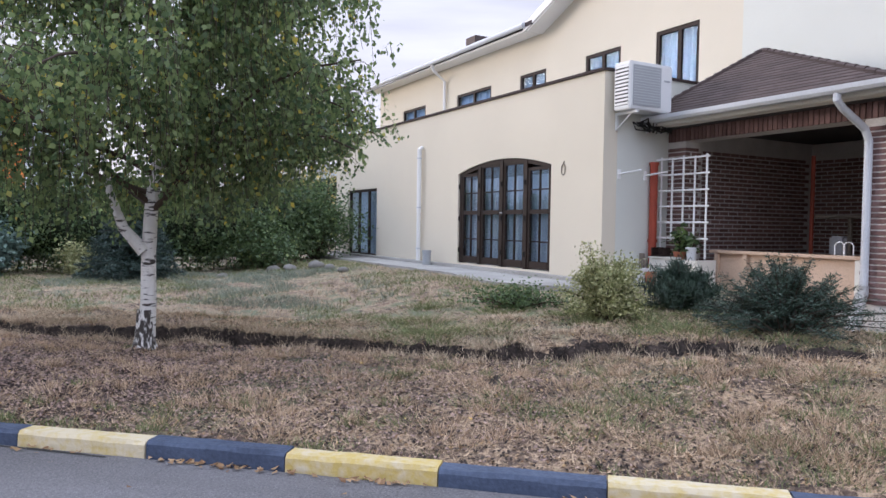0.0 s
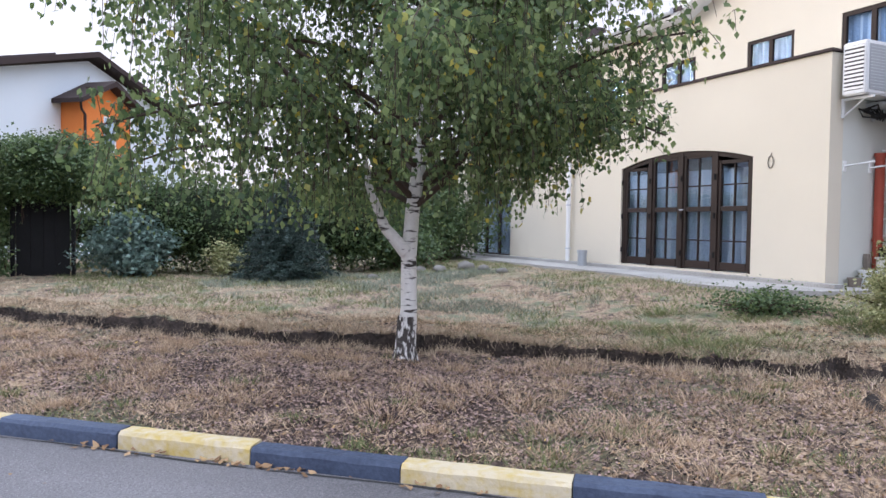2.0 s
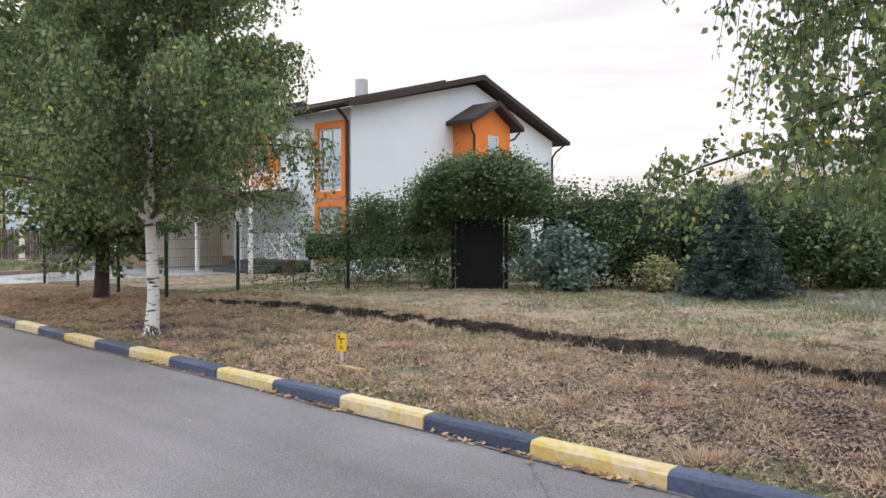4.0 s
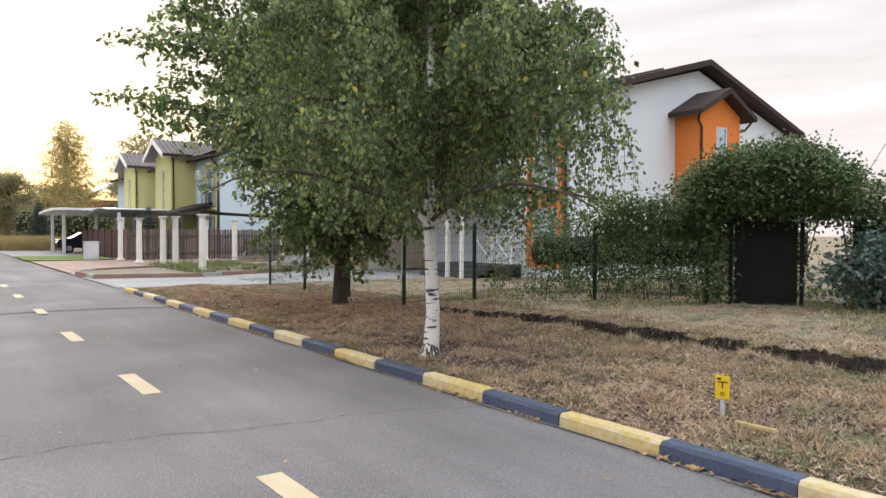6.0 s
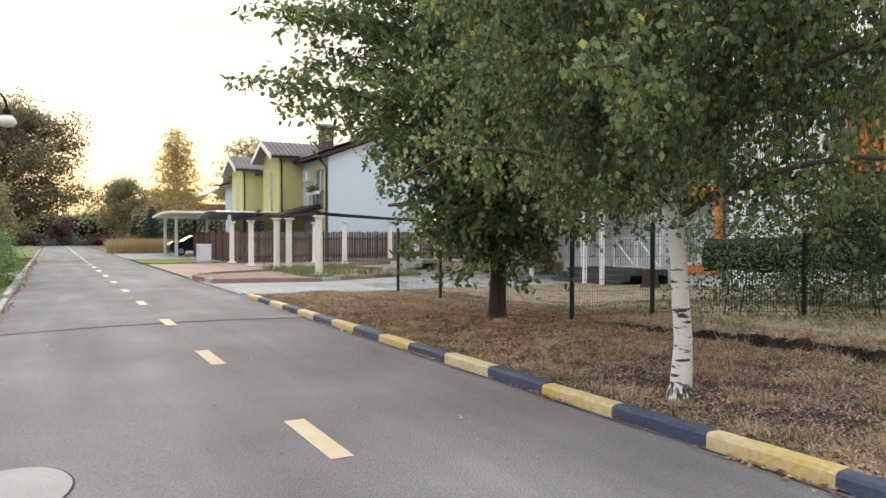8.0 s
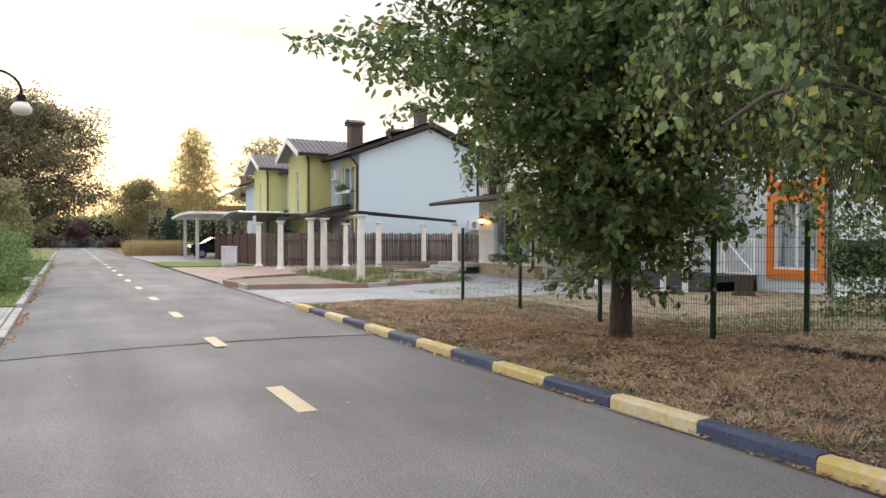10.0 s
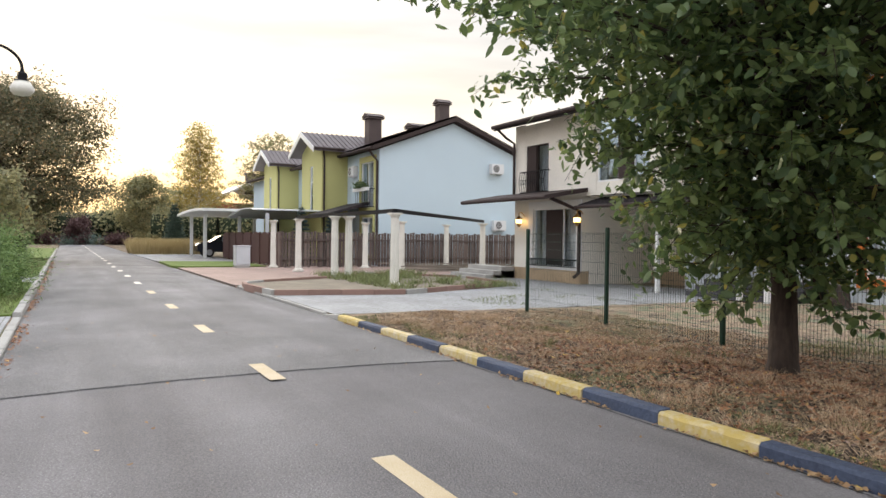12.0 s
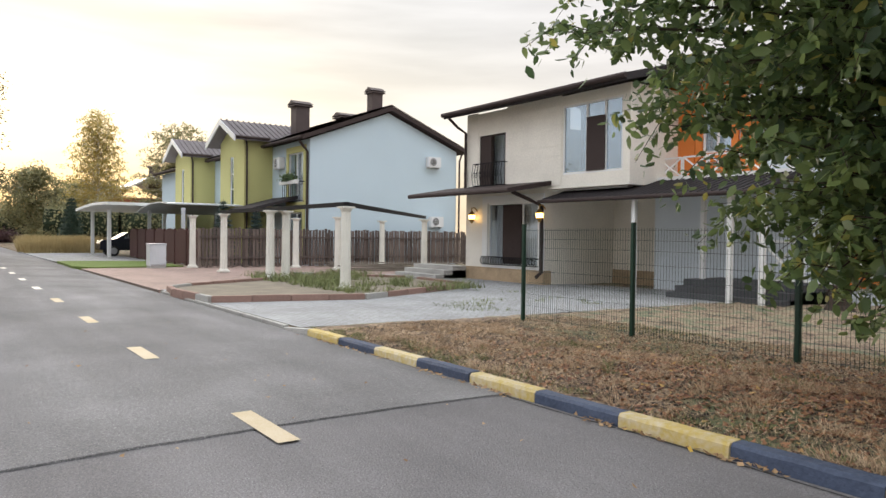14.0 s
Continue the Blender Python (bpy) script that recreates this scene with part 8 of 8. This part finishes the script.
blades("trench_fringe", 150000, (-19, 3.0, 7.0, 9.2), 0.03, 0.11, 0.004, M["straw_pale"], "dry grass overhanging the trench edges", lambda x, y, r: (trench_depth(x, y)[0] < 0.1) & (np.abs(trench_depth(x, y)[1] - trench_depth(x, y)[2] - 0.1) < 0.13) & (patch_noise(x, y, 2.3, 4) > 0.38 + 0.3 * r.uniform(0, 1, len(x))), 106)
blades("pale_grass", 40000, (-12, -3, 10.5, 15.5), 0.04, 0.12, 0.006, M["fescue"], "pale bluish grass below the spruce and terrace", lambda x, y, r: (house_v(x, y) < -1.4) & (patch_noise(x, y, 0.8, 12) > 0.45 + 0.3 * r.uniform(0, 1, len(x))), 107)
blades("planter_weeds", 9000, (-41, -33, 8.0, 12.6), 0.06, 0.3, 0.012, M["green"], "green weeds in the planter bed", lambda x, y, r: (y < 12.2) & (patch_noise(x, y, 0.9, 5) > 0.45), 108, 0.13)
blades("straw_hedge", 16000, (-79, -72.5, 4.6, 9.3), 0.7, 1.35, 0.02, M["reed"], "tall straw-coloured ornamental grass hedge", lambda x, y, r: x < 1e9, 109, 0.02, 0.25)
blades("verge_grass", 30000, (-62, -30, -4.4, -0.75), 0.03, 0.09, 0.008, M["green"], "green verge grass", lambda x, y, r: ~((x < -39.5) & (x > -43)), 110, 0.1)
blades("paving_weeds", 5000, (-36, -28.2, 8.5, 13.5), 0.02, 0.1, 0.008, M["green"], "weeds in the paver joints", lambda x, y, r: patch_noise(x, y, 0.8, 15) > 0.72, 111, 0.066)


def litter(name, n, place, size, material, label, seed, thin=0.33):
    """Small curled leaves lying flat."""
    r = np.random.default_rng(seed)
    x, y, z = place(r, n)
    a = r.uniform(0, 6.283, len(x))
    L = size * r.uniform(0.5, 1.3, len(x))
    d = np.stack([np.cos(a), np.sin(a), r.normal(0, 0.25, len(x))], 1) * L[:, None]
    s_ = np.stack([-np.sin(a), np.cos(a), r.normal(0, 0.35, len(x))], 1) * (L * thin)[:, None]
    p = np.stack([x, y, z + 0.008], 1)
    up = np.zeros_like(p)
    up[:, 2] = L * r.uniform(0.05, 0.3, len(x))
    v = np.stack([p - d * 0.5 + up, p + s_, p + d * 0.5 + up, p - s_], 1).reshape(-1, 3)
    v[:, 2] = np.maximum(v[:, 2], np.repeat(z, 4) + 0.003)
    ob = raw(name, v, np.arange(len(v)).reshape(-1, 4), material)
    return tagged(ob, label, "leaf litter", kind="stuff")


def scatter(cx_, cy_, sx, sy):
    def f(r, n):
        x, y = r.normal(cx_, sx, n), r.normal(cy_, sy, n)
        k = (y > 4.72) & (x > -27.5) & on_lawn(x, y)
        return x[k], y[k], height(x[k], y[k])
    return f


def even(r, n):
    x, y = r.uniform(-27.5, 4, n), r.uniform(4.72, 9.5, n)
    k = on_lawn(x, y)
    return x[k], y[k], height(x[k], y[k])


def matted(r, n):
    x, y, z = even(r, n)
    k = patch_noise(x, y, 3.3, 8) + 0.5 * patch_noise(x, y, 1.1, 3) > 0.72 + 0.3 * r.uniform(0, 1, len(x))
    return x[k], y[k], z[k]


def gutter_line_leaves(r, n):
    x, y = r.uniform(-27.5, 4, n), 4.55 - np.abs(r.normal(0, 0.05, n))
    k = np.sin(x * 2.3) + np.sin(x * 5.1) + r.normal(0, 0.8, n) > 0.2
    return x[k], y[k], crown(y[k]) + 0.003


def left_kerb_leaves(r, n):
    x, y = r.uniform(-60, -24, n), -0.53 + np.abs(r.normal(0, 0.07, n))
    k = np.sin(x * 1.3) + np.sin(x * 3.7) + r.normal(0, 0.8, n) > 0.0
    return x[k], y[k], crown(y[k]) + 0.015


def on_road(r, n):
    x, y = r.uniform(-30, 2, n), r.uniform(-0.4, 4.5, n)
    return x, y, crown(y) + 0.014


litter("fallen_leaves", 34000, scatter(-4.6, 6.3, 2.6, 0.95), 0.032, M["debris"], "brown leaf litter under the birch", 121)
litter("fallen_leaves", 9000, scatter(-14.6, 5.8, 2.0, 0.8), 0.032, M["debris"], "brown leaf litter under the whitewashed birch", 122)
litter("fallen_leaves", 9000, scatter(-20.6, 6.6, 2.2, 1.1), 0.06, M["leaf_rust"], "reddish fallen leaves under the broadleaf tree", 123)
litter("fallen_leaves", 20000, even, 0.03, M["leaf_fall"], "scattered fallen leaves on the lawn", 124)
litter("fallen_leaves", 1900, gutter_line_leaves, 0.055, M["leaf_fall"], "fallen leaves along the kerb", 125)
litter("fallen_leaves", 1500, left_kerb_leaves, 0.06, M["leaf_rust"], "brown fallen leaves along the far kerb", 129)
litter("fallen_leaves", 130, on_road, 0.045, M["leaf_fall"], "stray fallen leaves on the road", 126)
litter("straw_bits", 150000, matted, 0.085, M["dry"], "flattened pale straw lying on the lawn", 128, 0.045)
litter("soil_crumbs", 55000, even, 0.034, M["soil"], "dark soil crumbs and straw bits on the lawn", 127)

# stones by the house, stump
for i, (x, y, s_) in enumerate(((-6.7, 15.6, 0.16), (-6.2, 15.9, 0.2), (-5.7, 15.5, 0.14), (-7.3, 16.0, 0.18), (-8.0, 14.9, 0.13), (-5.2, 15.0, 0.12))):
    bm = bmesh.new()
    bmesh.ops.create_icosphere(bm, subdivisions=2, radius=s_)
    for v in bm.verts:
        v.co *= 1 + 0.25 * noise.noise(v.co * 7 + Vector((i, 0, 0)))
        v.co.z *= 0.6
    st_ = part("garden_stone", bm, M["rock"], smooth=True)
    st_.location = (x, y, float(height(x, y)) + s_ * 0.25)
    tagged(st_, "rounded grey garden stone on the grass", "stone", "stones by the terrace")
bm = bmesh.new()
lathe(bm, [(0.3, 0), (0.24, 0.12), (0.21, 0.5), (0.2, 0.52)], (0, 0, 0), 16)
sp = part("tree_stump", bm, M["bark"])
sp.location = (-25.3, 15.6, float(height(-25.3, 15.6)))
tagged(sp, "cut grey tree stump in the yard", "stump")


def tufts(name, places, n, h, wid, material, label, seed):
    """Separate tufts of grass or weed, each a fan of blades."""
    r = np.random.default_rng(seed)
    vs = []
    for x0, y0, rad in places:
        k = int(n * rad / 0.2)
        x, y = r.normal(x0, rad * 0.5, k), r.normal(y0, rad * 0.35, k)
        ok = (y > 4.73) & on_lawn(x, y)
        x, y = x[ok], y[ok]
        z = height(x, y)
        a, hh = r.uniform(0, 6.283, len(x)), h * r.uniform(0.4, 1.1, len(x))
        dx, dy = (x - x0) * 0.5 + r.normal(0, 0.4, len(x)) * hh, (y - y0) * 0.5 + r.normal(0, 0.4, len(x)) * hh
        c, s_ = np.cos(a) * wid, np.sin(a) * wid
        vs.append(np.stack([np.stack([x - c, y - s_, z - 0.004], 1), np.stack([x + c, y + s_, z - 0.004], 1), np.stack([x + dx, y + dy, z + hh], 1)], 1).reshape(-1, 3))
    v = np.concatenate(vs)
    return tagged(raw(name, v, np.arange(len(v)).reshape(-1, 3), material), label, "grass", kind="stuff")


rr = random.Random(55)
tufts("weed_tufts", [(rr.uniform(-1.8, 3.5), rr.uniform(4.85, 7.2), rr.uniform(0.05, 0.34)) for _ in range(46)] + [(rr.uniform(-27, -2), rr.choice((rr.uniform(4.75, 5.3), rr.uniform(5, 7.5))), rr.uniform(0.04, 0.22)) for _ in range(80)], 90, 0.08, 0.004, M["green"], "green weed tufts in the dry lawn", 201)
tufts("weed_tufts", [(rr.uniform(-2.5, 4), rr.uniform(7.9, 10.5), rr.uniform(0.1, 0.5)) for _ in range(60)], 110, 0.1, 0.005, M["green"], "green grass tufts below the terrace", 204)
tufts("straw_tufts", [(rr.uniform(-27, 4), rr.uniform(4.8, 7.4), rr.uniform(0.06, 0.25)) for _ in range(420)], 120, 0.09, 0.0036, M["straw_red"], "reddish dry straw tufts", 202)
tufts("pale_tufts", [(rr.uniform(-18, 3), rr.uniform(8.2, 9.6), rr.uniform(0.1, 0.3)) for _ in range(80)], 170, 0.08, 0.004, M["straw_pale"], "pale dry grass tufts along the trench", 203)
stick = thing("wood_offcut", pose(-10.55, 5.25, float(height(-10.55, 5.25)) + 0.02, 0, 6, 25), "pale split wood offcut lying by the sign", "wood")
part("offcut", boxes((0, 0, 0, 0.3, 0.06, 0.03), bevel=0.008), M["reed"], stick)
